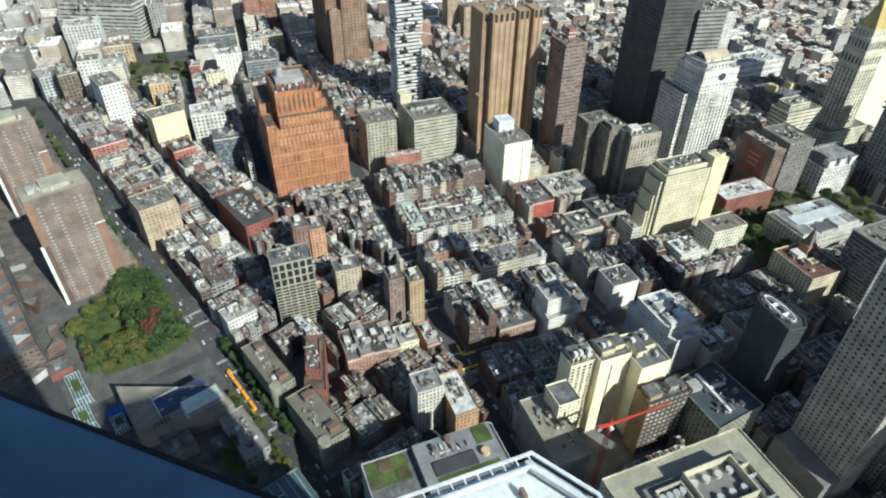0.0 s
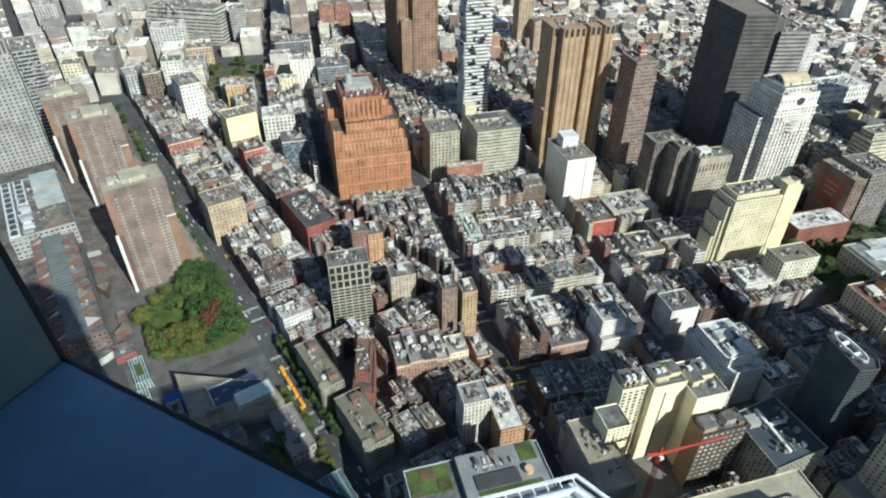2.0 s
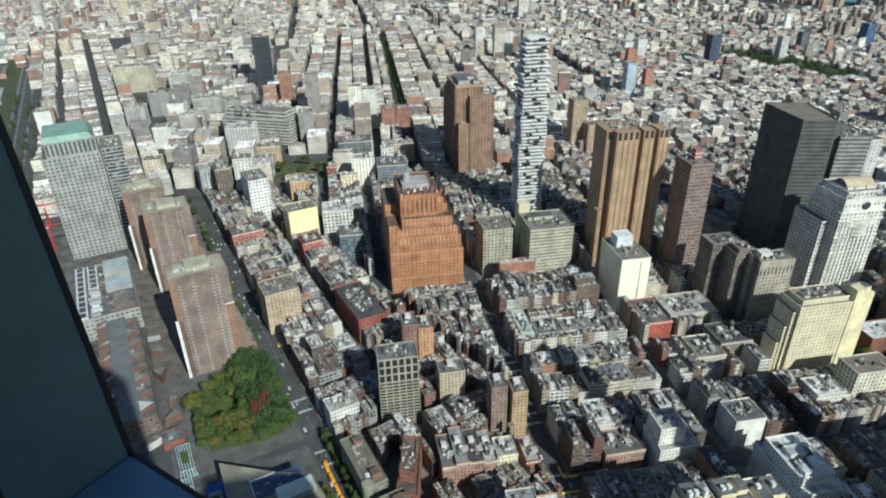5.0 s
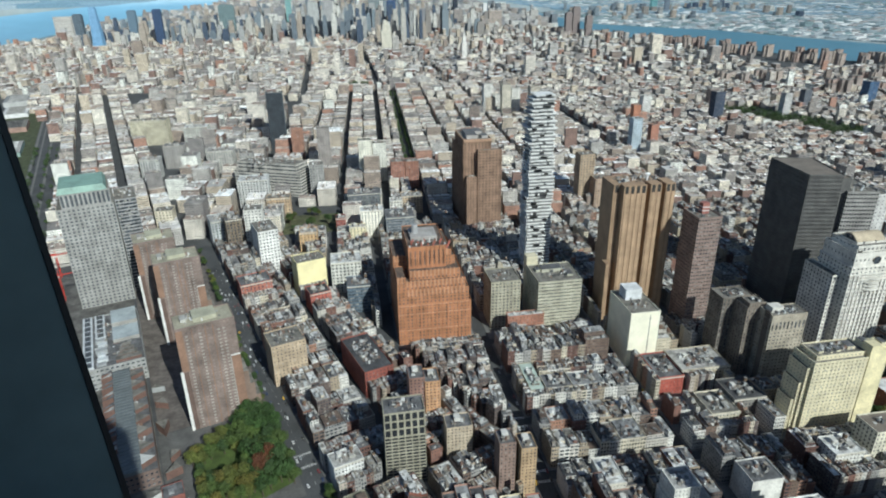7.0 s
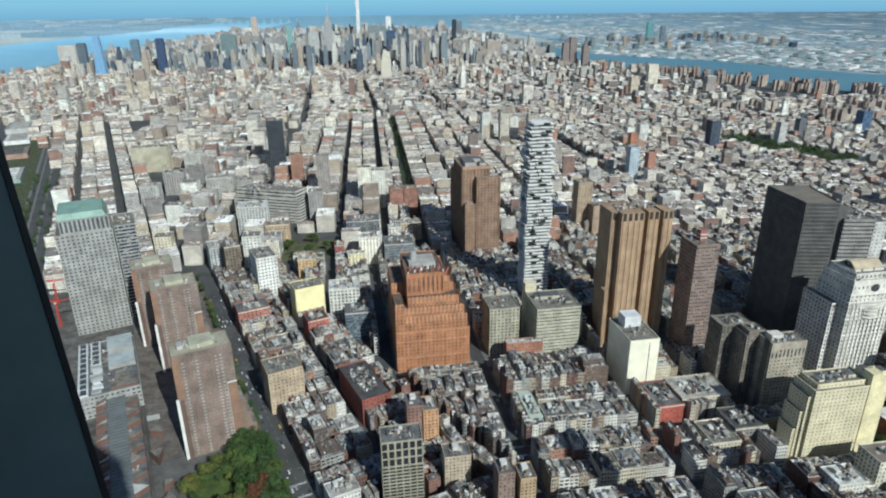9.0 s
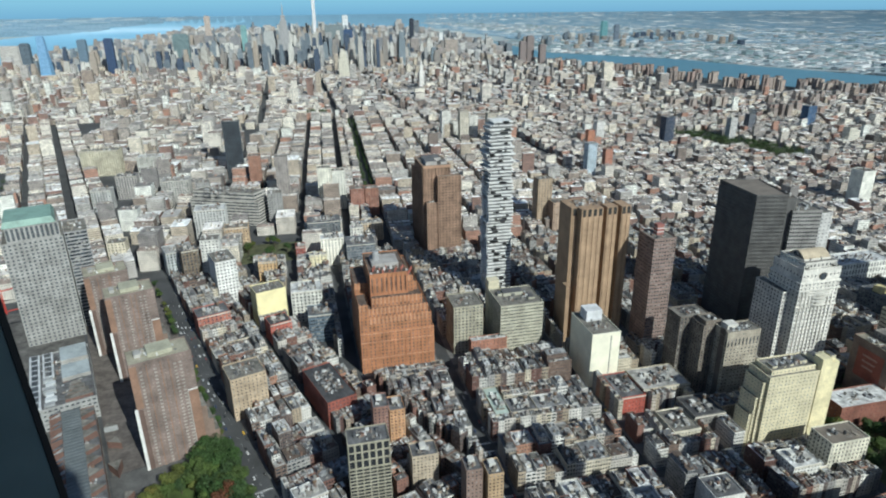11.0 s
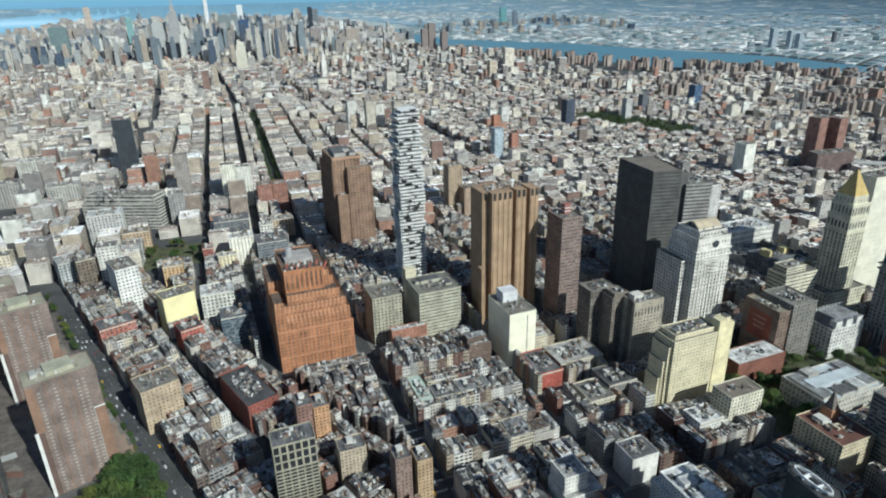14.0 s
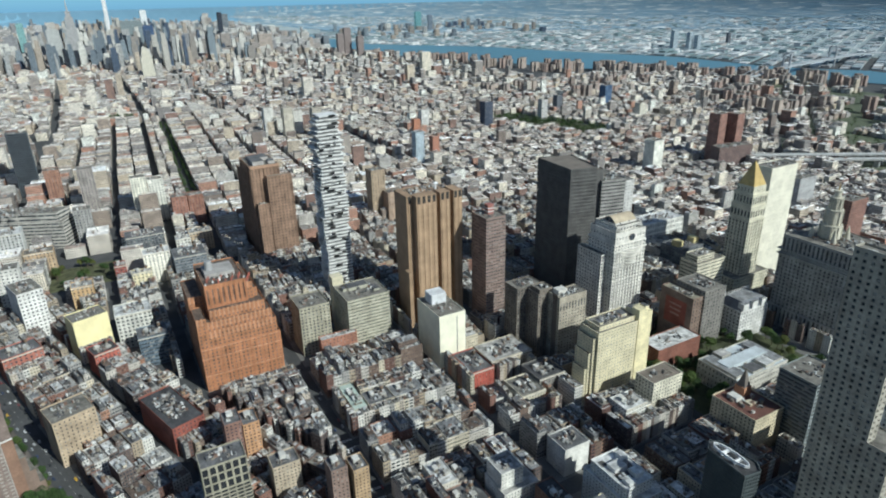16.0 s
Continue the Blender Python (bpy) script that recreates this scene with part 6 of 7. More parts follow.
def build_houses():
    near = sorted(LOTS, key=lambda q: math.hypot(q[0], q[1]))
    rest = [Geo() for _ in range(6)]
    names = ("wall", "glazing", "roof", "stair_house", "water_tank", "roof_clutter")
    for i, (x, y, w, d, turn, h, blind) in enumerate(near):
        mat, roof = rnd.choice(WALLS if x > 150 or y > 640 else OLD_WALLS), rnd.choice(BRIGHT if y > 430 and (x < 150 or y > 560) else MIXED if x > 150 else WORN)
        if i < 330:
            gs = [Geo() for _ in range(6)]
            house(gs, w, d, h, blind, rnd, mat, roof)
            label = "%s-storey %s loft building with a %s roof" % (COUNT[min(13, max(3, round(h / 3.8)))], " ".join(reversed(mat.name.split("_")[:2])), roof.name[5:])
            t = thing("loft_building", label, "building", x, y, 0, turn, "loft buildings along the streets")
            for nm, g in zip(names, gs):
                if g.v and nm == "water_tank":
                    k = g.m.index(plain("tank_wood", (0.16, 0.11, 0.075)))
                    legs, drum, cone = Geo(), Geo(), Geo()
                    for q, m in zip(g.f, g.m):
                        (drum if m.name == "tank_wood" else cone if m.name == "tank_roof" else legs).add([g.v[i] for i in q], [tuple(range(len(q)))], m)
                    tk = part("water_tank", drum, t, "weathered wooden water tank")
                    part("tank_roof", cone, tk, "grey cone roof")
                    part("stand", legs, tk, "dark steel stand")
                elif g.v:
                    part(nm, g, t, kind="stuff" if nm == "roof_clutter" else "")
        else:
            for g in rest:
                g.place(x, y, turn)
            house(rest, w, d, h, blind, rnd, mat, roof)
    t = thing("city_blocks", "closely packed loft buildings in long rows", "buildings", kind="stuff")
    for nm, g in zip(names, rest):
        part(nm, g, t, kind="stuff")


build_houses()
g = Geo()
for i, poly in enumerate(BLOCKS):
    g.prism(poly, 0, 0.14 + 0.006 * (i % 9), M["walk"])
single("pavement", g, "pale concrete pavements with kerbs round the blocks", "pavement", "structure")


# ---- the city farther off ----
def far_houses(name, label, x0, x1, y0, y1, turn, pitch, road, lot, low, high, tall, test, seed, axis="x", mats=None, lines=None, ends=6, broad=()):
    """pitch: the block with half of its streets; lines: the streets' places across, where they are uneven; broad: the wider ones."""
    rr = random.Random(seed)
    g = Geo()
    c, s = math.cos(radians(turn)), math.sin(radians(turn))
    py = pitch[1]
    lines = lines or [x0 + pitch[0] * k for k in range(int((x1 - x0) / pitch[0]) + 2)]
    y = y0
    while y < y1:
        for x, nx in zip(lines, lines[1:]):
            px = nx - x
            cx, cy = c * (x + px / 2) - s * (y + py / 2), s * (x + px / 2) + c * (y + py / 2)
            ang = math.degrees(math.atan2(cx, cy))
            if not (-36 < ang < 68 and test(cx, cy)) or on_water(cx, cy):
                continue
            along, across = (px, py) if axis == "x" else (py, px)
            s0, s1 = (road * 1.7 if x in broad else road), (road * 1.7 if nx in broad else road)
            if axis == "x":
                s0 = s1 = road
            for row in range(2):
                p = ends
                while p < along - ends:
                    w = rr.uniform(*lot)
                    big = rr.random() < 0.09
                    w = w * 2.2 if big else w
                    d = (across - s0 - s1) / 2
                    h = rr.uniform(low, high)
                    h = h * rr.uniform(1.2, 1.8) if big else h
                    if rr.random() < tall:
                        h *= rr.uniform(1.4, 2.6)
                    w = min(w, along - ends - p)
                    a0, a1 = p, p + w - 0.15
                    b0 = s0 + row * d + (0 if row == 0 else rr.uniform(0.5, 5))
                    b1 = s0 + row * d + d - (rr.uniform(0.5, 5) if row == 0 else 0)
                    q = [(a0, b0), (a1, b0), (a1, b1), (a0, b1)]
                    if axis != "x":
                        q = [(v, u) for u, v in q][::-1]
                    p += w
                    q = [(c * (x + u) - s * (y + v), s * (x + u) + c * (y + v)) for u, v in q]
                    mx, my = (q[0][0] + q[2][0]) / 2, (q[0][1] + q[2][1]) / 2
                    if rr.random() < 0.04:
                        continue
                    if any(reserved(u, v) for u, v in q) or reserved(mx, my, 6) or on_water(mx, my, 15) or not test(mx, my):
                        continue
                    vs = [far(u, v, 0) for u, v in q] + [far(u, v, h) for u, v in q]
                    fs = [(0, 1, 5, 4), (1, 2, 6, 5), (2, 3, 7, 6), (3, 0, 4, 7), (4, 5, 6, 7)]
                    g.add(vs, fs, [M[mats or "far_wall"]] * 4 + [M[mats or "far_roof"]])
                    if math.hypot(mx, my) < 2600:
                        for _ in range(4 if my < 1900 else 3):
                            u, v, r = rr.uniform(0.2, 0.8), rr.uniform(0.15, 0.85), rr.uniform(0.6, 1.9)
                            ex, ey = q[0][0] + (q[1][0] - q[0][0]) * u + (q[3][0] - q[0][0]) * v, q[0][1] + (q[1][1] - q[0][1]) * u + (q[3][1] - q[0][1]) * v
                            g.box(ex - r, ex + r, ey - r * 1.3, ey + r * 1.3, h - 0.1, h + rr.uniform(1.2, 3.8), M["far_wall"], M["far_roof"])
        y += py
    return single(name, g, label, "buildings", "stuff")


def in_green(x, y):
    if 20 < x < 125 and 2360 < y < 2500:
        return True
    k = (1725 - y) / 390
    return -115 < x < 0 and 970 < y < 1065 or 0 < k < 1 and abs(x - (1155 + 145 * k)) < 62


def in_estate(x, y):                               # lawns and slabs of the housing estates
    middle = 905 + (x - 1470) * 0.68                # tenements between two broad streets stay
    for edge in (middle - 62, middle + 32):
        if x > 1380 and abs(y - edge) < 13:
            return True
    return x > 1330 and y < 700 + (x - 1330) * 0.9 and not middle - 150 < y < middle + 40 and not (int(x / 130) + int(y / 120)) % 3 == 0


def line_w(x, y):                                  # west of the old west-side avenue
    return to_west(x, y)[0] < -10


VILLAGE = [-811, -728, -645, -562, -479, -396, -313, -230, -147, -64, 19.5, 79, 178, 252, 326, 400, 474, 548, 622]
far_houses("village_houses", "sunlit low houses in long narrow blocks", -811, 622, 965, 2360, -2.9, (80, 175), 8, (6, 13), 15, 25, 0.03, lambda x, y: not line_w(x, y) and 975 < y < 2330 and x < 660 and x > (10 if y < 1650 else -160) and not in_green(x, y), 1, "y", lines=VILLAGE, broad=(79, -230))
far_houses("warehouse_quarter", "broad grey and tan warehouses in regular blocks", -811, 622, 965, 2360, -2.9, (80, 130), 8, (9, 28), 17, 36, 0.05, lambda x, y: not line_w(x, y) and 975 < y < 2330 and x < (10 if y < 1650 else -160) and not in_green(x, y), 11, "y", lines=VILLAGE[:12], broad=(79, -230))
far_houses("east_side_houses", "mixed brick tenements east of the courts", 640, 3000, -200, 2400, 0, (62, 130), 7, (7, 15), 11, 22, 0.04, lambda x, y: x > (800 if y < 965 else 662) and math.hypot(x, y) < 3700 and not in_green(x, y) and not in_estate(x, y), 2, "y")
far_houses("west_side_houses", "low west-side warehouses and houses", -1100, 1000, 690, 3600, TURN_W, (78, 150), 9, (9, 28), 13, 30, 0.05, lambda x, y: line_w(x, y) and y < 2500 and to_west(x, y)[1] > 690 and to_west(x, y)[0] > -215 - max(0, to_west(x, y)[1] - 1550) * 0.16, 3, "y")
far_houses("midtown_blocks", "dense blocks of mid-rise buildings", -2005, 1700, 2330, 4600, 0, (270, 82), 8, (8, 22), 13, 32, 0.09, lambda x, y: y > (2330 if not line_w(x, y) else 2500) and not in_green(x, y), 4, ends=15)
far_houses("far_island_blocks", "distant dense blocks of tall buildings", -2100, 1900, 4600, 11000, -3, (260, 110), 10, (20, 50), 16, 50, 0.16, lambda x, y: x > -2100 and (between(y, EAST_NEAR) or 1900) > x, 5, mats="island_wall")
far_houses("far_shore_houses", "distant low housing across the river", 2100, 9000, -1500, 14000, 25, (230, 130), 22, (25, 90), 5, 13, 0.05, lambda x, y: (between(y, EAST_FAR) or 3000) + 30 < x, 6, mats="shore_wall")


def suburbs():
    """Woods, lots and big flat roofs out to the horizon, with haze mixed into their tones."""
    rr = random.Random(44)
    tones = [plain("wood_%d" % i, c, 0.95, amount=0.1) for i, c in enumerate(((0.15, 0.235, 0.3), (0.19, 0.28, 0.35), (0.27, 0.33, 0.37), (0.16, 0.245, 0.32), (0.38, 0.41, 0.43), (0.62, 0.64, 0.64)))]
    g = Geo()
    for _ in range(11000):
        r = 7000 + 24000 * rr.random() ** 1.6
        a = radians(rr.uniform(12, 72))
        x, y = r * math.sin(a), r * math.cos(a)
        if x < 2600 or on_water(x, y):
            continue
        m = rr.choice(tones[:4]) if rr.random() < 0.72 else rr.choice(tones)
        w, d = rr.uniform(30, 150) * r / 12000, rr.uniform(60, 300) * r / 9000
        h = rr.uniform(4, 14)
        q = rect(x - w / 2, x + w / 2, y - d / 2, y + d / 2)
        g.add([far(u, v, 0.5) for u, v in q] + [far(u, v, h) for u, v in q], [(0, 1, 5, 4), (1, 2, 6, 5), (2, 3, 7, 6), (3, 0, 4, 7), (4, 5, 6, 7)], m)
    for _ in range(500):                              # the wooded shore beyond the west river
        r = 12000 + 18000 * rr.random()
        a = radians(rr.uniform(-34, -7))
        x, y = r * math.sin(a), r * math.cos(a)
        if on_water(x, y, 100) or x > -1000:
            continue
        w, d, h = rr.uniform(300, 1200), rr.uniform(200, 700), rr.uniform(20, 70)
        q = rect(x - w / 2, x + w / 2, y - d / 2, y + d / 2)
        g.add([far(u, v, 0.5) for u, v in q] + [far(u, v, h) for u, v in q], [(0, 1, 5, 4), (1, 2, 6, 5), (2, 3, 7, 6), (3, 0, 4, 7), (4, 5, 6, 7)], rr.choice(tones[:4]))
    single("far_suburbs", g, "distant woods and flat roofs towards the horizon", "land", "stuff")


suburbs()


def slab_estate(name, label, spots, seed):
    """Rows of brick housing slabs along the far river bank."""
    rr = random.Random(seed)
    for x, y in spots:
        if on_water(x, y, 10):
            continue
        h, w, d = rr.uniform(36, 58), rr.uniform(26, 44), rr.uniform(13, 18)
        g = Geo()
        for (u0, u1, v0, v1, z) in ((-w / 2, w / 2, -d / 2, d / 2, h), (-d / 2, d / 2, -w / 2, w / 2, h + 0.2)):
            q = rect(x + u0, x + u1, y + v0, y + v1)
            g.add([far(a, b, 0) for a, b in q] + [far(a, b, z) for a, b in q], [(0, 1, 5, 4), (1, 2, 6, 5), (2, 3, 7, 6), (3, 0, 4, 7), (4, 5, 6, 7)], [estate] * 4 + [ROOFS[3]])
        single(name, g, label, "building", group="brick estate along the river")


# Brown brick tones greyed in the palette to stand for haze.
estate = material("estate_brick", [(0.36, 0.27, 0.23), (0.3, 0.25, 0.22), (0.42, 0.35, 0.3), (0.34, 0.29, 0.26)], 0.9, spread="object", amount=0.2, windows=(3.2, 3.0, 0.4, 0.45, (0.09, 0.085, 0.085)))
er = random.Random(31)
SPOTS = [(between(2750 - k * 14, EAST_NEAR) - 60 - er.random() * 190, 2750 - k * 14) for k in range(95)]
SPOTS += [(1850 + er.random() * 260, 1180 + er.random() * 420) for _ in range(26)]
SPOTS += [(between(4300 - k * 26, EAST_NEAR) - 50 - er.random() * 200, 4300 - k * 26) for k in range(56)]
SPOTS += [(cx + er.uniform(-110, 110), cy + er.uniform(-80, 80)) for cx, cy in ((2000, 800), (2150, 900), (1830, 1310), (2050, 1500), (2250, 1750), (1700, 1850), (2000, 2050), (1500, 2150), (2250, 1060)) for _ in range(9)]
slab_estate("housing_slab", "cross-shaped brown brick housing slab near the river", SPOTS, 32)


def skyline(name, label, x, y, w, d, h, colour, rough=0.5, tip=0.0, taper=1.0, glass=False):
    """A far tower with a stepped top."""
    key = "sky_%s" % "_".join("%02d" % round(100 * c) for c in colour)
    mat = M.get(key) or material(key, [colour], rough, amount=0.15, windows=(4.5, 4.0, 0.5, 0.55, tuple(c * 0.55 for c in colour)))
    M[key] = mat
    t = thing(name, label, "tower")

    def block(nm, sc, z0, z1, top=1.0):
        a, b = w * sc / 2, d * sc / 2
        q0, q1 = rect(x - a, x + a, y - b, y + b), rect(x - a * top, x + a * top, y - b * top, y + b * top)
        g = Geo().add([far(u, v, z0) for u, v in q0] + [far(u, v, z1) for u, v in q1], [(0, 1, 5, 4), (1, 2, 6, 5), (2, 3, 7, 6), (3, 0, 4, 7), (4, 5, 6, 7)], mat)
        part(nm, g, t)
    if tip:
        block("shaft", 1, 0, h * 0.72), block("upper_shaft", 0.72, h * 0.72, h * 0.9), block("crown", 0.45, h * 0.9, h), block("spire", 0.16, h, h + tip, 0.2)
    else:
        block("shaft", 1, 0, h * 0.97, taper), block("crown", 0.8 * taper, h * 0.97, h)
    return t


S = skyline
S("glass_skyscraper", "pale blue glass skyscraper far to the north", -1331, 4089, 60, 60, 244, (0.2, 0.36, 0.55), 0.2, taper=0.55)
S("dark_skyscraper", "dark grey office tower far to the north", -1441, 4157, 46, 40, 207, (0.1, 0.13, 0.16))
S("blue_skyscraper", "slate blue tower far to the north", -1195, 4339, 46, 40, 215, (0.13, 0.19, 0.25))
S("navy_skyscraper", "navy glass slab far to the north", -1010, 4180, 46, 40, 224, (0.04, 0.07, 0.14))
S("dark_skyscraper", "broad dark green-grey office slab", -652, 4452, 94, 40, 232, (0.15, 0.21, 0.22))
S("teal_skyscraper", "teal glass tower in the skyline", -331, 5590, 44, 40, 248, (0.2, 0.36, 0.36))
S("pale_skyscraper", "pale stone tower in the skyline", -116, 4699, 70, 40, 230, (0.42, 0.43, 0.42))
S("spired_skyscraper", "grey stepped skyscraper with a tall spire", -12, 4560, 62, 48, 330, (0.34, 0.34, 0.34), tip=75)
S("pencil_tower", "very slim white tower over the skyline", 277, 6594, 32, 32, 470, (0.7, 0.7, 0.7))
S("dark_skyscraper", "wide grey octagonal office slab", 389, 5586, 150, 50, 240, (0.2, 0.24, 0.25))
S("white_skyscraper", "white slanted-top tower in the skyline", 641, 7372, 60, 50, 290, (0.7, 0.72, 0.72))
S("navy_skyscraper", "navy glass tower in the skyline", 448, 4980, 66, 40, 222, (0.05, 0.09, 0.18))
S("cream_skyscraper", "cream stone stepped tower", 289, 3588, 54, 40, 160, (0.58, 0.55, 0.46), tip=12)
S("black_skyscraper", "slender black glass tower", 1141, 6094, 38, 36, 272, (0.03, 0.04, 0.06))
S("white_skyscraper", "slim white tower near the river", 1247, 5357, 30, 30, 172, (0.75, 0.75, 0.73))
S("tan_skyscraper", "tan stone tower far uptown", -695, 6463, 50, 45, 315, (0.45, 0.38, 0.33))
S("clock_tower", "white clock tower with a pointed top", 591, 2941, 22, 22, 140, (0.66, 0.64, 0.6), tip=30)
for x, y, w, h in ((1483, 4036, 40, 160), (1560, 4109, 46, 190), (1601, 3991, 40, 142)):
    S("brown_skyscraper", "brown apartment tower at the river bank", x, y, w, 36, h, (0.24, 0.2, 0.19))
S("teal_skyscraper", "teal glass tower across the river", 3350, 6599, 62, 50, 205, (0.16, 0.34, 0.36))
S("blue_skyscraper", "blue-grey tower across the river", 3467, 6538, 46, 40, 170, (0.17, 0.21, 0.26))
for x, y, w, h in ((3511, 3124, 44, 123), (3575, 3051, 34, 112), (3605, 3010, 36, 94)):
    S("blue_skyscraper", "grey-blue apartment tower on the far bank", x, y, w, 30, h, (0.36, 0.42, 0.46))
S("dark_skyscraper", "dark chimney-like tower on the far bank", 4119, 3173, 26, 20, 80, (0.14, 0.15, 0.17))


def skyline_crowd():
    """The crowded middle of the skyline, too many towers to tell apart."""
    rr = random.Random(12)
    tones = [material("crowd_%d" % i, [c], 0.6, amount=0.15, windows=(5, 4, 0.5, 0.5, tuple(0.5 * k for k in c))) for i, c in enumerate((
        (0.34, 0.345, 0.34), (0.14, 0.17, 0.2), (0.44, 0.42, 0.38), (0.2, 0.24, 0.27), (0.56, 0.55, 0.51), (0.26, 0.24, 0.22), (0.06, 0.085, 0.13), (0.36, 0.31, 0.26)))]
    g = Geo()
    for _ in range(620):
        x, y = rr.gauss(150, 640), rr.uniform(4000, 8200)
        if rr.random() < 0.2:
            x, y = rr.uniform(-1500, -500), rr.uniform(4100, 5200)
        if x > 1500 or x < -2000:
            continue
        h, w, d = rr.uniform(70, 165) * (1.35 if abs(x - 250) < 500 else 0.9), rr.uniform(18, 42), rr.uniform(18, 42)
        m = rr.choice(tones)
        for sc, z0, z1 in ((1, 0, h * 0.8), (0.75, h * 0.8, h)):
            q = rect(x - w * sc / 2, x + w * sc / 2, y - d * sc / 2, y + d * sc / 2)
            g.add([far(u, v, z0) for u, v in q] + [far(u, v, z1) for u, v in q], [(0, 1, 5, 4), (1, 2, 6, 5), (2, 3, 7, 6), (3, 0, 4, 7), (4, 5, 6, 7)], m)
    for _ in range(70):
        x, y = rr.uniform(2500, 4600), rr.uniform(5200, 7500)
        h, w = rr.uniform(30, 95), rr.uniform(25, 50)
        q = rect(x - w / 2, x + w / 2, y - w / 2, y + w / 2)
        g.add([far(u, v, 0) for u, v in q] + [far(u, v, h) for u, v in q], [(0, 1, 5, 4), (1, 2, 6, 5), (2, 3, 7, 6), (3, 0, 4, 7), (4, 5, 6, 7)], rr.choice(tones))
    single("skyline_towers", g, "crowded grey and blue skyline of far towers", "towers", "stuff")


skyline_crowd()


def beam(g, a, b, w, h, mat):
    """A square bar from a to b in scene metres, drawn in like the far land."""
    a, b = Vector(a), Vector(b)
    n = max(1, int((b - a).length / 150))
    e = (b - a).normalized()
    s = Vector((-e.y, e.x, 0)).normalized() * w / 2 if abs(e.z) < 0.9 else Vector((w / 2, 0, 0))
    u = Vector((0, 0, h / 2)) if abs(e.z) < 0.9 else Vector((0, w / 2, 0))
    v = []
    for i in range(n + 1):
        p = a + (b - a) * (i / n)
        v += [far(*(p + o)) for o in (-s - u, s - u, s + u, -s + u)]
    f = [(i * 4 + k, i * 4 + (k + 1) % 4, i * 4 + 4 + (k + 1) % 4, i * 4 + 4 + k) for i in range(n) for k in range(4)] + [(3, 2, 1, 0), (n * 4, n * 4 + 1, n * 4 + 2, n * 4 + 3)]
    g.add(v, f, mat)


def bridge():
    t = thing("suspension_bridge", "grey steel suspension bridge over the far river", "bridge")
    st = plain("bridge_grey", (0.33, 0.35, 0.37), 0.7)
    a, b = Vector((2380, 1760, 0)), Vector((3950, 2035, 0))
    e = (b - a).normalized()

    def at(k, z):
        p = a + e * k
        return (p.x, p.y, z)
    L = (b - a).length
    g = Geo()
    beam(g, at(0, 22), at(420, 42), 34, 5, st)
    beam(g, at(420, 42), at(L - 380, 42), 34, 7, st)
    beam(g, at(L - 380, 42), at(L, 24), 34, 5, st)
    part("deck", g, t)
    for k in (430, 930):
        for o in (-15, 15):
            g = Geo()
            p = a + e * k + Vector((-e.y, e.x, 0)) * o
            beam(g, (p.x, p.y, 0), (p.x, p.y, 102), 7, 7, st)
            part("tower_leg", g, t)
        g = Geo()
        p, q = a + e * k + Vector((-e.y, e.x, 0)) * 15, a + e * k - Vector((-e.y, e.x, 0)) * 15
        beam(g, (p.x, p.y, 98), (q.x, q.y, 98), 5, 6, st)
        part("tower_head", g, t)
    for o in (-15, 15):
        g = Geo()
        pts = [(0, 24), (430, 102)] + [(430 + 50 * i, 46 + 56 * ((i - 5) / 5) ** 2) for i in range(1, 10)] + [(930, 102), (L, 26)]
        for (k0, z0), (k1, z1) in zip(pts, pts[1:]):
            p, q = a + e * k0 + Vector((-e.y, e.x, 0)) * o, a + e * k1 + Vector((-e.y, e.x, 0)) * o
            beam(g, (p.x, p.y, z0), (q.x, q.y, z1), 2, 2, st)
        part("cable", g, t)
    pale = plain("viaduct_pale", (0.4, 0.4, 0.39))
    for a, b, z in (((1270, 919), (1720, 641), 24), ((1330, 850), (1740, 600), 19)):
        t = thing("viaduct", "pale concrete elevated road between the houses", "bridge", group="elevated roads")
        g = Geo()
        beam(g, (*a, z), (*b, z), 18, 2.0, pale)
        part("deck", g, t)
        for side in (-9, 9):
            e = (Vector(b) - Vector(a)).normalized()
            g = Geo()
            beam(g, (a[0] - e.y * side, a[1] + e.x * side, z + 1.6), (b[0] - e.y * side, b[1] + e.x * side, z + 1.6), 0.4, 1.2, pale)
            part("parapet", g, t)
        for i in range(12):
            x, y = a[0] + (b[0] - a[0]) * (i + 0.5) / 12, a[1] + (b[1] - a[1]) * (i + 0.5) / 12
            part("pier", Geo().box(x - 1.5, x + 1.5, y - 6, y + 6, 0, z - 0.9, pale), t)


bridge()

# ---- open ground, parks, trees, traffic ----


def slab_west(name, label, cat, pts, z, mat):
    q = [west(a, b) for a, b in pts]
    return single(name, Geo().prism(q, 0.02, z, mat), label, cat, "structure")


slab_west("pavement_plaza", "pale paved courts round the brick towers", "pavement", [(-108, 296), (-10, 296), (-10, 720), (-108, 720)], 0.15, plain("plaza_paving", (0.115, 0.1, 0.09), 0.9, amount=0.35, grain=0.25))
slab_west("pavement_campus", "worn concrete terrace of the college", "pavement", [(-210, 210), (-111, 210), (-111, 720), (-210, 720)], 0.15, plain("campus_paving", (0.1, 0.095, 0.088), 0.9, amount=0.45, grain=0.2))
for k, (a0, a1) in enumerate(((-221, -217), (-243, -238), (-262, -258), (-276, -270))):
    slab_west("pavement_drive_%d" % (k + 1), "pale kerbed strip along the riverside drive", "pavement", [(a0, 190), (a1, 190), (a1, 2700), (a0, 2700)], 0.16, M["walk"])
slab_west("ground_drive", "green strip between the drive and the river", "lawn", [(-330, 190), (-277, 190), (-277, 2700), (-400, 2700)], 0.2, plain("park_soil", (0.055, 0.065, 0.03), 0.95, amount=0.4))
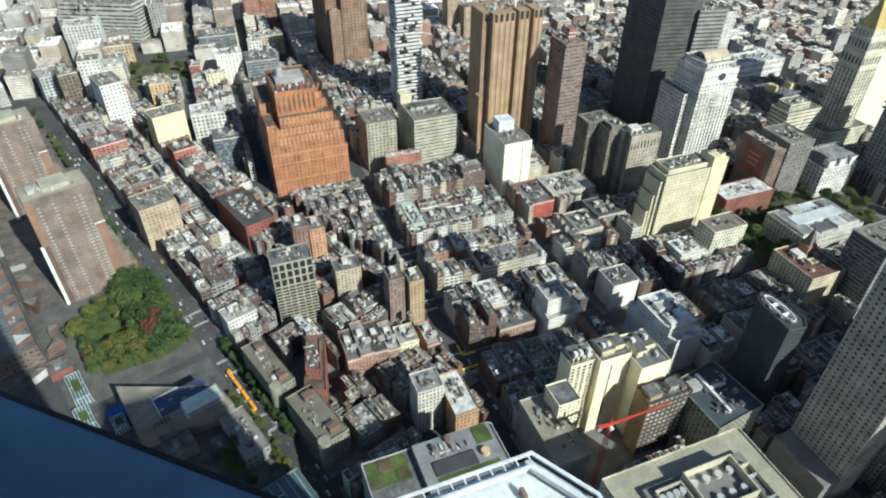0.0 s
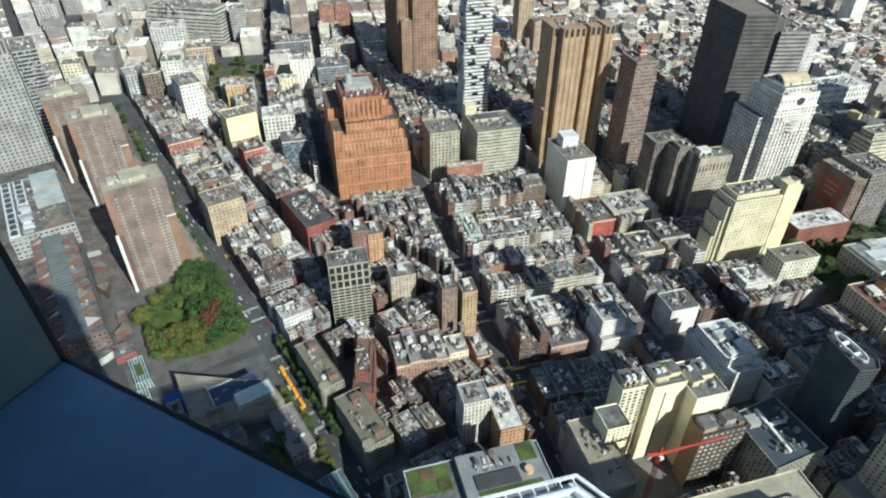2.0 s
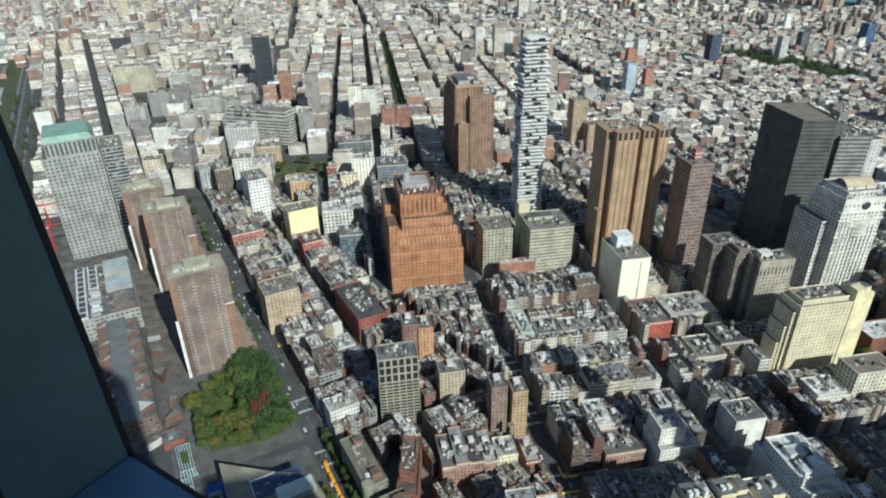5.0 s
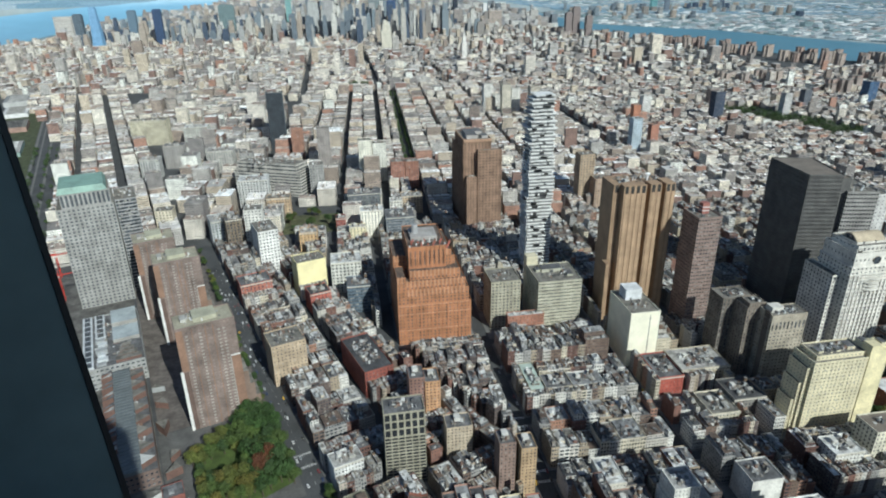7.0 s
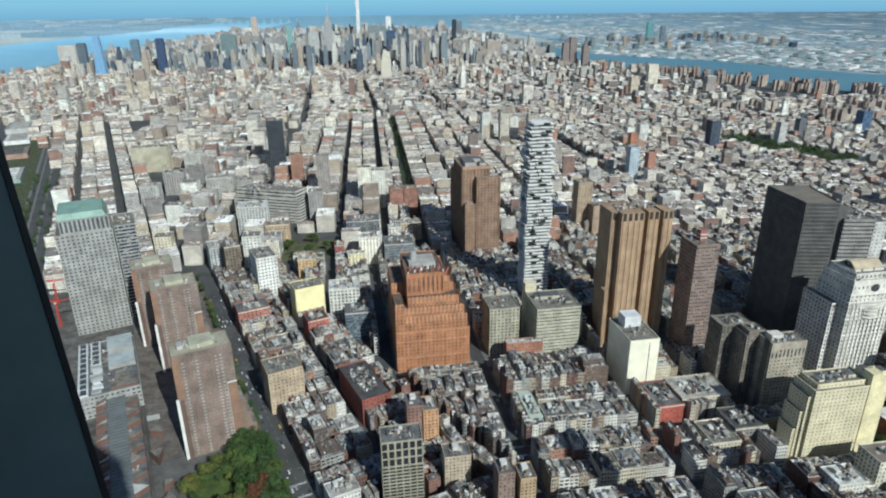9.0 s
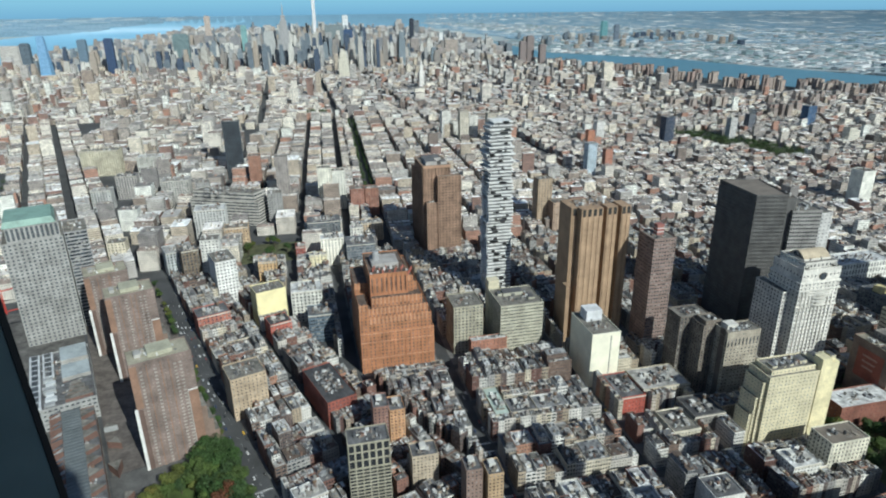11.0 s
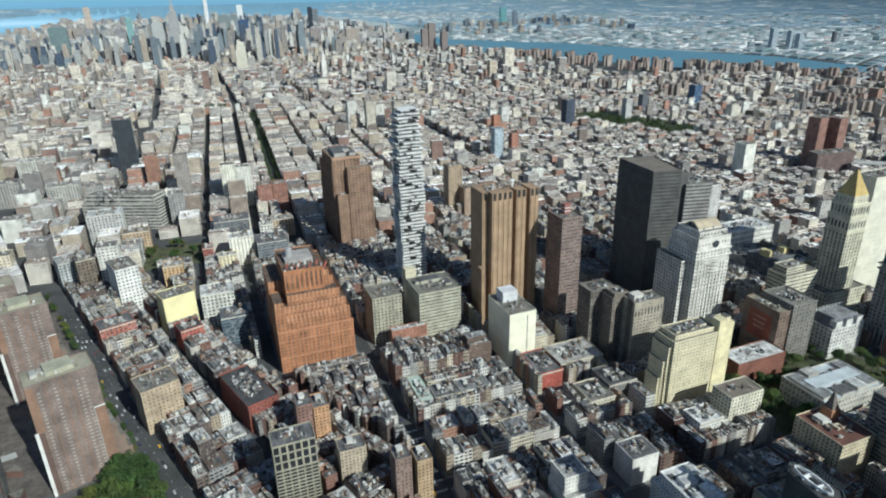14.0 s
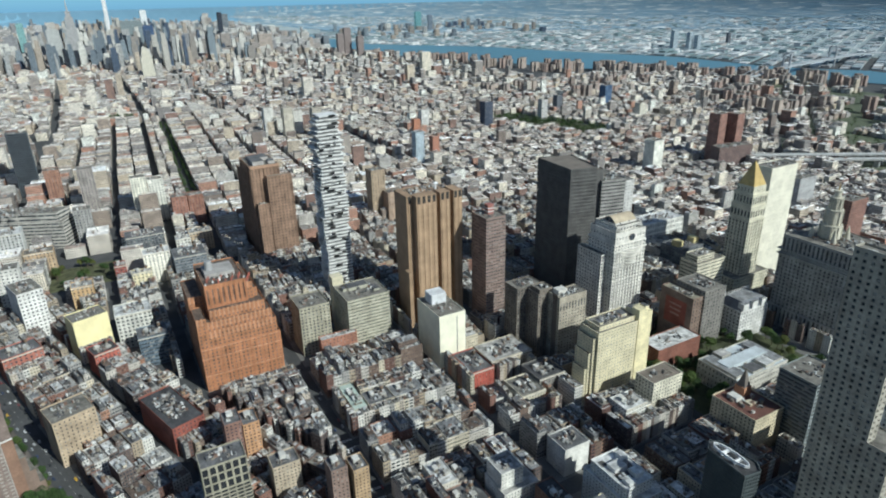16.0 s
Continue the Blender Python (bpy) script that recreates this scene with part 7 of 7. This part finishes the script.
for k, (a, b, w, d, h, c) in enumerate(((-330, 1250, 26, 50, 9, (0.5, 0.5, 0.49)), (-330, 1600, 30, 70, 11, (0.25, 0.33, 0.3)), (-345, 1900, 40, 60, 14, (0.3, 0.2, 0.16)), (-350, 2150, 34, 70, 12, (0.62, 0.62, 0.61)), (-360, 2380, 40, 80, 16, (0.4, 0.4, 0.39)))):
    g = Geo().box(-w, w, -d, d, 0, h, plain("shed_%d" % k, c), ROOFS[(0, 4, 3, 1, 0)[k]])
    for i in range(5):
        g.box(-w * 0.7, w * 0.7, -d * 0.85 + i * d * 0.38, -d * 0.75 + i * d * 0.38, h - 0.02, h + 1.8, ROOFS[k])
    single("pier_shed", g, "long low riverside shed with roof lights", "shed", m=pose(*west(a, b), 0, 0, 0, TURN_W), group="riverside sheds")
single("ground_estate", Geo().prism([(1340, 300), (2600, 300), (2600, 1780), (2300, 1570), (1340, 700)], 0.02, 0.12, plain("estate_lawn", (0.085, 0.1, 0.06), 0.95, amount=0.5, grain=0.05)), "worn lawns between the estate slabs", "lawn", "structure")
slab_west("pavement_park", "grey paths round the park", "pavement", [(-110, 160), (-10, 160), (-10, 295), (-110, 295)], 0.15, plain("park_path", (0.1, 0.098, 0.094), 0.9, amount=0.3))
slab_west("ground_lawn", "green park lawn under autumn trees", "lawn", [(-80, 184), (-40, 174), (-14, 180), (-15, 278), (-40, 270), (-86, 240)], 0.3, M["grass"])
def glass_pavilion(a, b, w, d, h):
    t = thing("glass_pavilion", "low teal glass pavilion with white frames", "pavilion", *west(a, b), 0.1, TURN_W, "glass pavilions beside the park")
    teal_g, white_m = plain("pavilion_glass", (0.09, 0.14, 0.15), 0.2), plain("pavilion_frame", (0.5, 0.53, 0.53))
    part("glazing", Geo().prism(rect(-w, w, -d, d), 0, h, teal_g, None, 0.86), t)
    for i in range(6):
        x = -w + i * w * 0.4
        part("frame_bar", Geo().add([(x - 0.2, -d, 0), (x + 0.2, -d, 0), (x * 0.86 + 0.2, -d * 0.86, h + 0.2), (x * 0.86 - 0.2, -d * 0.86, h + 0.2), (x * 0.86 + 0.2, d * 0.86, h + 0.2), (x * 0.86 - 0.2, d * 0.86, h + 0.2)], [(0, 1, 2, 3), (3, 2, 4, 5)], white_m), t)
    for y in (-d * 0.86, 0, d * 0.86):
        part("frame_bar", Geo().box(-w * 0.86, w * 0.86, y - 0.2, y + 0.2, h + 0.01, h + 0.25, white_m), t)
    part("planter", Geo().box(-w * 0.5, w * 0.5, -d * 0.4, d * 0.4, h + 0.02, h + 0.5, M["grass"]), t, "planted roof bed")


for q in ((-100, 180, 6, 17, 7), (-104, 148, 6, 12, 6), (-86, 128, 5, 8, 5)):
    glass_pavilion(*q)
for a, b, w, d, h, c, words in ((-105, 210, 8, 8, 7, (0.2, 0.075, 0.06), "low dark red brick house beside the park"), (-60, 83, 9.5, 12, 9, (0.2, 0.19, 0.175), "low grey flat-roofed yard building"), (-38, 64, 5, 7, 6, (0.13, 0.14, 0.145), "small dark roofed yard building")):
    g = Geo().box(-w, w, -d, d, 0.1, h, plain("yard_wall_%d" % round(-b), c), ROOFS[5])
    ring(g, rect(-w - 0.1, w + 0.1, -d - 0.1, d + 0.1), h + 0.01, h + 0.6, 0.4, plain("yard_wall_%d" % round(-b), c))
    g.box(-w * 0.4, w * 0.1, -d * 0.5, d * 0.1, h - 0.02, h + 1.8, ROOFS[0])
    single("yard_building", g, words, "building", m=pose(*west(a, b), 0, 0, 0, TURN_W))
single("play_mat", Geo().place(*west(-84, 143), TURN_W).box(-7, 7, -14, 6, 0.16, 0.3, plain("mat_blue", (0.03, 0.12, 0.42), 0.7)), "bright blue rubber play surface beside the school", "play surface")
slab_west("pavement_school", "grey school yard and pavements", "pavement", [(-110, -60), (-10, -60), (-10, 152), (-110, 152)], 0.15, plain("yard_paving", (0.09, 0.09, 0.09), 0.9, amount=0.4))
for k, (x0, x1, y0, y1) in enumerate(((458, 640, 300, 470), (-110, -5, 975, 1062))):
    single("ground_park_%d" % (k + 1), Geo().box(x0, x1, y0, y1, 0.17, 0.3, plain("island_lawn", (0.07, 0.075, 0.035), 0.95, amount=0.5, grain=0.15) if k else plain("park_soil", (0.055, 0.065, 0.03), 0.95, amount=0.4)), "shaded park ground between paths", "lawn", "structure")
g = Geo()
g.prism([(1095, 1722), (1240, 1332), (1362, 1338), (1217, 1728)], 0.05, 0.35, plain("park_soil", (0.055, 0.065, 0.03)))
single("ground_park_3", g, "long green park strip between tenements", "lawn", "structure")


def crown_mesh(rr, r, mat, n=11, leaves=150):
    g = Geo()
    for k in range(n):
        a, q = 6.2832 * k / n + rr.random(), r * rr.uniform(0.2, 0.62)
        cx, cy, cz, cr = q * math.cos(a), q * math.sin(a), r * rr.uniform(-0.25, 0.5), r * rr.uniform(0.36, 0.58)
        for _ in range(leaves):
            d = Vector((rr.gauss(0, 1), rr.gauss(0, 1), rr.gauss(0, 1) + 0.25)).normalized() * cr * rr.uniform(0.78, 1.0)
            p = Vector((cx, cy, cz)) + d
            e1 = Vector((rr.gauss(0, 1), rr.gauss(0, 1), rr.gauss(0, 1))).normalized()
            e2 = e1.cross(d.normalized() + Vector((0.01, 0.02, 0.03))).normalized()
            sz = rr.uniform(0.2, 0.42) * (r / 4.5)
            g.add([tuple(p - e1 * sz), tuple(p + e2 * sz * 0.8), tuple(p + e1 * sz), tuple(p - e2 * sz * 0.8)], [(0, 1, 2, 3)], mat)
    return g.mesh("crown")


def trunk_mesh(r, h):
    g = Geo().cyl(0, 0, 0.28, 0, h, M["bark"], 8, 0.16)
    for k in range(5):
        a = k * 1.257
        x, y = math.cos(a), math.sin(a)
        g.add([(0.1 * -y, 0.1 * x, h * 0.75), (0.1 * y, -0.1 * x, h * 0.75), (x * r * 0.5, y * r * 0.5, h + r * 0.5), (0.0, 0.0, h * 0.75 + 0.25)], [(0, 1, 2), (1, 3, 2), (3, 0, 2)], M["bark"])
    return g.mesh("trunk")


def leaf_mat(name, c):
    m = material(name, [c, tuple(k * 0.72 for k in c), tuple(k * 1.25 for k in c)], 0.75, spread="island", grain=0.5, amount=0.3)
    return m


def plant_trees():
    rr = random.Random(21)
    kinds = [("green", (0.06, 0.095, 0.018)), ("deep green", (0.033, 0.068, 0.014)), ("olive", (0.09, 0.105, 0.02)), ("yellowing", (0.12, 0.11, 0.02)), ("rust-red", (0.12, 0.045, 0.018)), ("green", (0.036, 0.068, 0.018))]
    protos = []
    for i, (word, c) in enumerate(kinds):
        r = 4.6
        t = thing("tree", "%s leafy tree" % word, "tree", 0, 0, 0)
        part("trunk", trunk_mesh(r, 4.5), t)
        cr = part("crown", crown_mesh(rr, r, leaf_mat("leaf_%d" % i, c)), t)
        cr.location = (0, 0, 4.5 + r * 0.75)
        protos.append((t, word))
    used = set()

    def put(x, y, k, sc, where, grp):
        t, word = protos[k]
        m = pose(x, y, 0.15, 0, 0, rr.uniform(0, 360)) @ Matrix.Scale(sc, 4)
        if k not in used:
            used.add(k)
            o = t
        else:
            o = copy_thing(t, m)
        o.matrix_basis = m
        o.scale = (sc, sc, sc * rr.uniform(0.85, 1.15))
        tagged(o, "%s leafy tree %s" % (word, where), "tree", grp)
    for _ in range(900):
        a, b = rr.uniform(-87, -13), rr.uniform(175, 284)
        if len(PARK) > 112:
            break
        lawn = (a + 62) ** 2 / 17 ** 2 + (b - 220) ** 2 / 20 ** 2 < 1
        if lawn or any((a - p) ** 2 + (b - q) ** 2 < 32 for p, q in PARK) or b > 277 - max(0.0, -30 - a) * 0.62 or b < 176 + max(0.0, -55 - a) * 0.35:
            continue
        PARK.append((a, b))
        east = a > -45
        k = (rr.choice((1, 1, 0, 5)) if east else rr.choice((0, 2, 3, 0, 2, 5)))
        if 185 < b < 215 and -40 < a < -22 and (4 not in used or rr.random() < 0.16):
            k = 4
        put(*west(a, b), k, rr.uniform(1.15, 1.75) * (1.15 if east else 0.95), "in the small park", "park trees")
    for i in range(46):                              # along the avenue
        b = 300 + i * 9.0
        if rr.random() < 0.75:
            put(*west(-13 if b < 560 else -12, b), rr.choice((0, 1, 5, 2)), rr.uniform(0.7, 1.15), "beside the avenue", "street trees")
    for i in range(22):
        put(*west(rr.choice((-12, -9)) + rr.uniform(-1, 1), -40 + i * 6.6), rr.choice((0, 1, 2, 3)), rr.uniform(0.7, 1.1), "beside the avenue", "street trees")
    for i in range(26):
        put(*west(rr.uniform(4.2, 6.2), 40 + i * 4.6), rr.choice((1, 1, 1, 0)), rr.uniform(0.75, 1.05), "beside the avenue", "street trees")
    for i in range(16):
        put(*west(rr.uniform(-70, -30), rr.uniform(22, 60)), rr.choice((0, 1)), rr.uniform(0.8, 1.2), "behind the school", "yard trees")
    for _ in range(120):
        x, y = rr.uniform(460, 638), rr.uniform(302, 468)
        if not any(x0 - 4 < x < x1 + 4 and y0 - 4 < y < y1 + 4 for x0, x1, y0, y1 in CIVIC):
            put(x, y, rr.choice((0, 1, 5, 1, 2)), rr.uniform(1.1, 1.7), "in the civic park", "civic park trees")
    for _ in range(13):
        put(rr.uniform(-108, -8), rr.uniform(978, 1058), rr.choice((0, 1, 2)), rr.uniform(1.2, 1.9), "on the traffic island", "island trees")
    for x, y in ((14, 524), (22, 530), (30, 522), (36, 528), (26, 516)):
        put(x, y, rr.choice((0, 1)), 1.1, "in the pocket park", "pocket park trees")
    for i in range(9):                               # inside the school's north edge
        put(*west(-72 + i * 4.2, 146 - i * 3.4 + rr.uniform(-1, 1)), rr.choice((0, 1, 5)), rr.uniform(0.6, 0.8), "beside the school court", "school trees")
    leaf = leaf_mat("leaf_strip", (0.04, 0.07, 0.018))
    g = Geo()
    for _ in range(230):                             # the far park strip and the riverside drive, too many to part
        k, o = rr.random(), rr.uniform(-52, 52)
        grove(g, rr, 1155 + 140 * k + o, 1725 - 375 * k, leaf, 1.35)
    single("tree_belt", g, "distant green belt of park trees", "trees", "stuff")
    g = Geo()
    for i in range(150):
        x, y = west(rr.choice((-240, -266, -270, -221)) + rr.uniform(-3, 3), 230 + i * 9)
        grove(g, rr, x, y, leaf)
    single("tree_belt", g, "rows of trees along the riverside drive", "trees", "stuff")
    g = Geo()
    for i in range(150):
        y = 1190 + i * 7.2
        grove(g, rr, 79 + 0.0506 * y + rr.choice((-9, -6, 7, 9)), y, leaf)
    for i in range(90):
        grove(g, rr, rr.uniform(24, 122), rr.uniform(2366, 2495), leaf, 1.3)
    for i in range(420):
        x, y = rr.uniform(1340, 2500), rr.uniform(450, 1750)
        if in_estate(x, y):
            grove(g, rr, x, y, leaf, 1.25)
    single("tree_belt", g, "trees along a broad street and round a square", "trees", "stuff")


def grove(g, rr, x, y, mat, size=1.0):
    """One small far tree."""
    r = rr.uniform(3.5, 6) * size
    g.cyl(x, y, 0.3, 0, 6 * size, M["bark"], 5)
    for k in range(60):
        d = Vector((rr.gauss(0, 1), rr.gauss(0, 1), rr.gauss(0, 0.8))).normalized() * r * rr.uniform(0.6, 1)
        e = Vector((rr.gauss(0, 1), rr.gauss(0, 1), rr.gauss(0, 1))).normalized()
        f = e.cross(d).normalized()
        p = Vector((x, y, 5.5 * size + r * 0.7)) + d
        g.add([tuple(p - e), tuple(p + f), tuple(p + e), tuple(p - f)], [(0, 1, 2, 3)], mat)


PARK = []
CIVIC = [(500, 577, 318, 366), (541, 591, 411, 459), (604, 652, 396, 430), (476, 540, 397, 424)]
plant_trees()


def car_parts(t, paint):
    tyre, glass = plain("tyre", (0.02, 0.02, 0.02)), M["glass"]
    g = Geo().box(-0.9, 0.9, -2.25, 2.25, 0.32, 0.8, paint)
    part("body", g, t)
    part("cabin", Geo().prism(rect(-0.82, 0.82, -1.25, 1.05), 0.8, 1.42, glass, paint, 0.78), t)
    for x in (-0.82, 0.82):
        for y in (-1.4, 1.4):
            w = part("wheel", Geo().cyl(0, 0, 0.33, -0.1, 0.1, tyre, 10), t)
            w.matrix_basis = pose(x, y, 0.33, 0, 90, 0)


def traffic():
    rr = random.Random(17)
    paints = [("white", (0.7, 0.7, 0.7)), ("black", (0.02, 0.02, 0.022)), ("silver", (0.4, 0.41, 0.42)), ("yellow", (0.75, 0.45, 0.03)), ("dark red", (0.2, 0.03, 0.03)), ("dark blue", (0.03, 0.05, 0.12))]
    protos = []
    for nm, c in paints:
        t = thing("car", "%s car on the street" % nm, "car", 0, 0, 0)
        car_parts(t, plain("paint_" + nm.replace(" ", "_"), c, 0.3, amount=0.03))
        protos.append([t, False])

    def put(x, y, turn):
        p = protos[rr.choice((0, 0, 1, 1, 2, 2, 3, 4, 5))]
        m = pose(x, y, 0.02, 0, 0, turn)
        if p[1]:
            copy_thing(p[0], m)
        else:
            p[0].matrix_basis, p[1] = m, True
    for i in range(62):
        b = -60 + i * 11.5
        for lane, chance in ((-6.6, 0.5), (-3, 0.22), (1.5, 0.25), (6.2, 0.55)):
            if rr.random() < chance:
                put(*west(lane, b + rr.uniform(-3, 3)), TURN_W + (180 if lane < 0 else 0))
    for x in (143, 272):
        for i in range(34):
            y = 170 + i * 13
            for lane, chance in ((-6.5, 0.4), (-1.8, 0.15), (2.2, 0.15), (6.3, 0.4)):
                if rr.random() < chance:
                    put(x + lane, y + rr.uniform(-3, 3), 0)
    for i in range(26):
        x = 150 + i * 11
        if rr.random() < 0.5:
            put(x, 311 + rr.choice((-6, -2, 2, 6)), 90)
    ob = plain("bus_orange", (0.75, 0.33, 0.03), 0.45)
    for i in range(4):
        x, y = west(-4.6, 84 + i * 12.5)
        t = thing("school_bus", "orange-yellow school bus parked in a row", "bus", x, y, 0.02, TURN_W, "school buses in a row")
        part("body", Geo().box(-1.25, 1.25, -5.3, 4.0, 0.5, 3.1, ob), t)
        part("bonnet", Geo().box(-1.1, 1.1, 4.0, 5.4, 0.5, 1.7, ob), t)
        for sx in (-1.27, 1.25):
            part("window_strip", Geo().box(sx, sx + 0.02, -5.0, 3.8, 1.9, 2.6, M["glass"]), t)
        for sx in (-1.1, 1.1):
            for yy in (-3.4, 3.6):
                w = part("wheel", Geo().cyl(0, 0, 0.5, -0.15, 0.15, plain("tyre", (0.02, 0.02, 0.02)), 12), t)
                w.matrix_basis = pose(sx, yy, 0.5, 0, 90, 0)
    # road paint and the yellow site fences at the crossing
    g = Geo()
    white = plain("road_paint", (0.6, 0.6, 0.58), 0.8)
    for i in range(60):
        for a in (-0.2,):
            x, y = west(a, -70 + i * 12)
            g.place(x, y, TURN_W)
            g.box(-0.08, 0.08, -2, 2, 0.01, 0.02, white)
    for b in (56, 72, 124, 140, 192, 208):
        for i in range(9):
            x, y = west(-7 + i * 1.7, b)
            g.place(x, y, TURN_W)
            g.box(-0.4, 0.4, -1.4, 1.4, 0.01, 0.02, white)
    for x0, ys in ((143, (300, 322, 379, 391, 449, 461)), (272, (300, 322, 379, 391, 449, 461))):
        for yy in ys:
            for i in range(9):
                g.place(x0 - 7 + i * 1.7, yy)
                g.box(-0.4, 0.4, -1.4, 1.4, 0.01, 0.02, white)
    single("road_markings", g, "white lane lines and crossings on the asphalt", "road markings", "stuff")
    yel = plain("barrier_yellow", (0.75, 0.6, 0.05), 0.6)
    for x0, x1, y0, y1 in ((132, 154, 304, 305), (134, 135, 305, 330), (147, 158, 318, 319), (120, 133, 297, 298), (146, 147, 319, 330)):
        t = thing("site_fence", "yellow barrier fence round street works", "fence", (x0 + x1) / 2, (y0 + y1) / 2, 0.01, 0, "street works fences")
        w, d = (x1 - x0) / 2, (y1 - y0) / 2
        part("panel", Geo().box(-w, w, -d, d, 0.3, 1.5, yel), t)
        part("foot", Geo().box(-w * 0.96, w * 0.96, -d * 0.9, d * 0.9, 0, 0.3, plain("foot_grey", (0.25, 0.25, 0.25))), t)


traffic()

# ---- the viewing room round the camera ----
SILL = 0.9                                        # the eye stands this far over the sill
CX, CY = -0.484 * SILL, 1.080 * SILL              # the corner where sill and jamb meet the glass


def room(a, b, z):
    """a along the window from the corner, b into the room, z from the sill."""
    lean = -0.09 * max(0.0, z) if a <= 0.01 and b < 0.6 else 0.0
    return CX + EX * (a + lean) + NX * b, CY + EY * (a + lean) + NY * b, H - SILL + z


def room_box(name, a0, a1, b0, b1, z0, z1, mat, label="", kind="structure", category=""):
    v = [room(a, b, z) for z in (z0, z1) for a, b in ((a0, b0), (a1, b0), (a1, b1), (a0, b1))]
    f = [(0, 1, 5, 4), (1, 2, 6, 5), (2, 3, 7, 6), (3, 0, 4, 7), (4, 5, 6, 7), (3, 2, 1, 0)]
    return single(name, Geo().add(v, f, mat), label, category or name.split("_")[0], kind)


# The sill's own grey-blue, raised in the base colour to stand for reflected sky.
blue = plain("sill_paint", (0.22, 0.36, 0.52), 0.3, amount=0.12, grain=14, stain=3)
teal = plain("jamb_paint", (0.175, 0.225, 0.22), 0.5, amount=0.12, grain=14, stain=3)
trim = plain("black_trim", (0.012, 0.013, 0.016), 0.4)
inner = plain("room_paint", (0.08, 0.08, 0.085), 0.8)
room_box("window_sill", 0.0, 5.0, 0.013, 0.40, -0.06, 0.0, blue, "smooth blue window sill, its sky reflection put into the colour", "structure", "window sill")
room_box("window_frame", 0.0, 5.0, 0.004, 0.013, -0.06, 0.001, trim, "black strip along the foot of the glass", "structure", "window frame")
room_box("window_jamb", -0.06, 0.0, 0.014, 0.21, -0.06, 2.2, teal, "dark grey-green window jamb", "structure", "window jamb")
room_box("trim_jamb", -0.06, 0.002, 0.004, 0.014, -0.06, 2.2, trim, "black strip along the side of the glass", "structure", "trim")
room_box("trim_gap", -0.10, -0.02, 0.21, 0.24, -0.06, 2.2, trim, "black joint beside the jamb", "structure", "trim")
room_box("wall_side", -0.12, 0.0, 0.24, 4.0, -0.7, 2.2, teal, "dark side wall of the viewing room", "structure", "wall")
room_box("wall_window", 0.0, 5.0, 0.0, 0.40, -0.7, -0.06, inner, "dark wall under the window sill", "structure", "wall")
room_box("floor", -0.1, 5.0, 0.40, 4.0, -0.75, -0.7, inner, "dark floor of the viewing room", "structure", "floor")
room_box("ceiling", -0.12, 5.0, -0.1, 4.0, 2.2, 2.3, inner, "dark ceiling of the viewing room", "structure", "ceiling")
room_box("wall_back", -0.1, 5.0, 4.0, 4.1, -0.75, 2.3, inner, "dark back wall of the viewing room", "structure", "wall")
room_box("wall_end", 5.0, 5.1, -0.1, 4.1, -0.75, 2.3, inner, "dark end wall of the viewing room", "structure", "wall")


def tower_below():
    """The tall tower that holds the viewing room: its body under the floor and over the ceiling."""
    skin = plain("mirror_glass", (0.25, 0.3, 0.36), 0.1, 0.3)
    for nm, z0, z1 in (("skyscraper_body", -H + SILL, -0.8), ("skyscraper_top", 2.32, 34.0)):
        pts = [(-24, 0.02), (24, 0.02), (30, 8), (30, 44), (22, 52), (-22, 52), (-30, 44), (-30, 8)]
        v = [(CX + EX * a + NX * b, CY + EY * a + NY * b, H - SILL + z) for z in (z0, z1) for a, b in pts]
        n = len(pts)
        f = [(i, (i + 1) % n, n + (i + 1) % n, n + i) for i in range(n)] + [tuple(range(n, 2 * n)), tuple(range(n - 1, -1, -1))]
        single(nm, Geo().add(v, f, skin), "mirror glass tower that holds the viewing room", "tower", "structure")


tower_below()
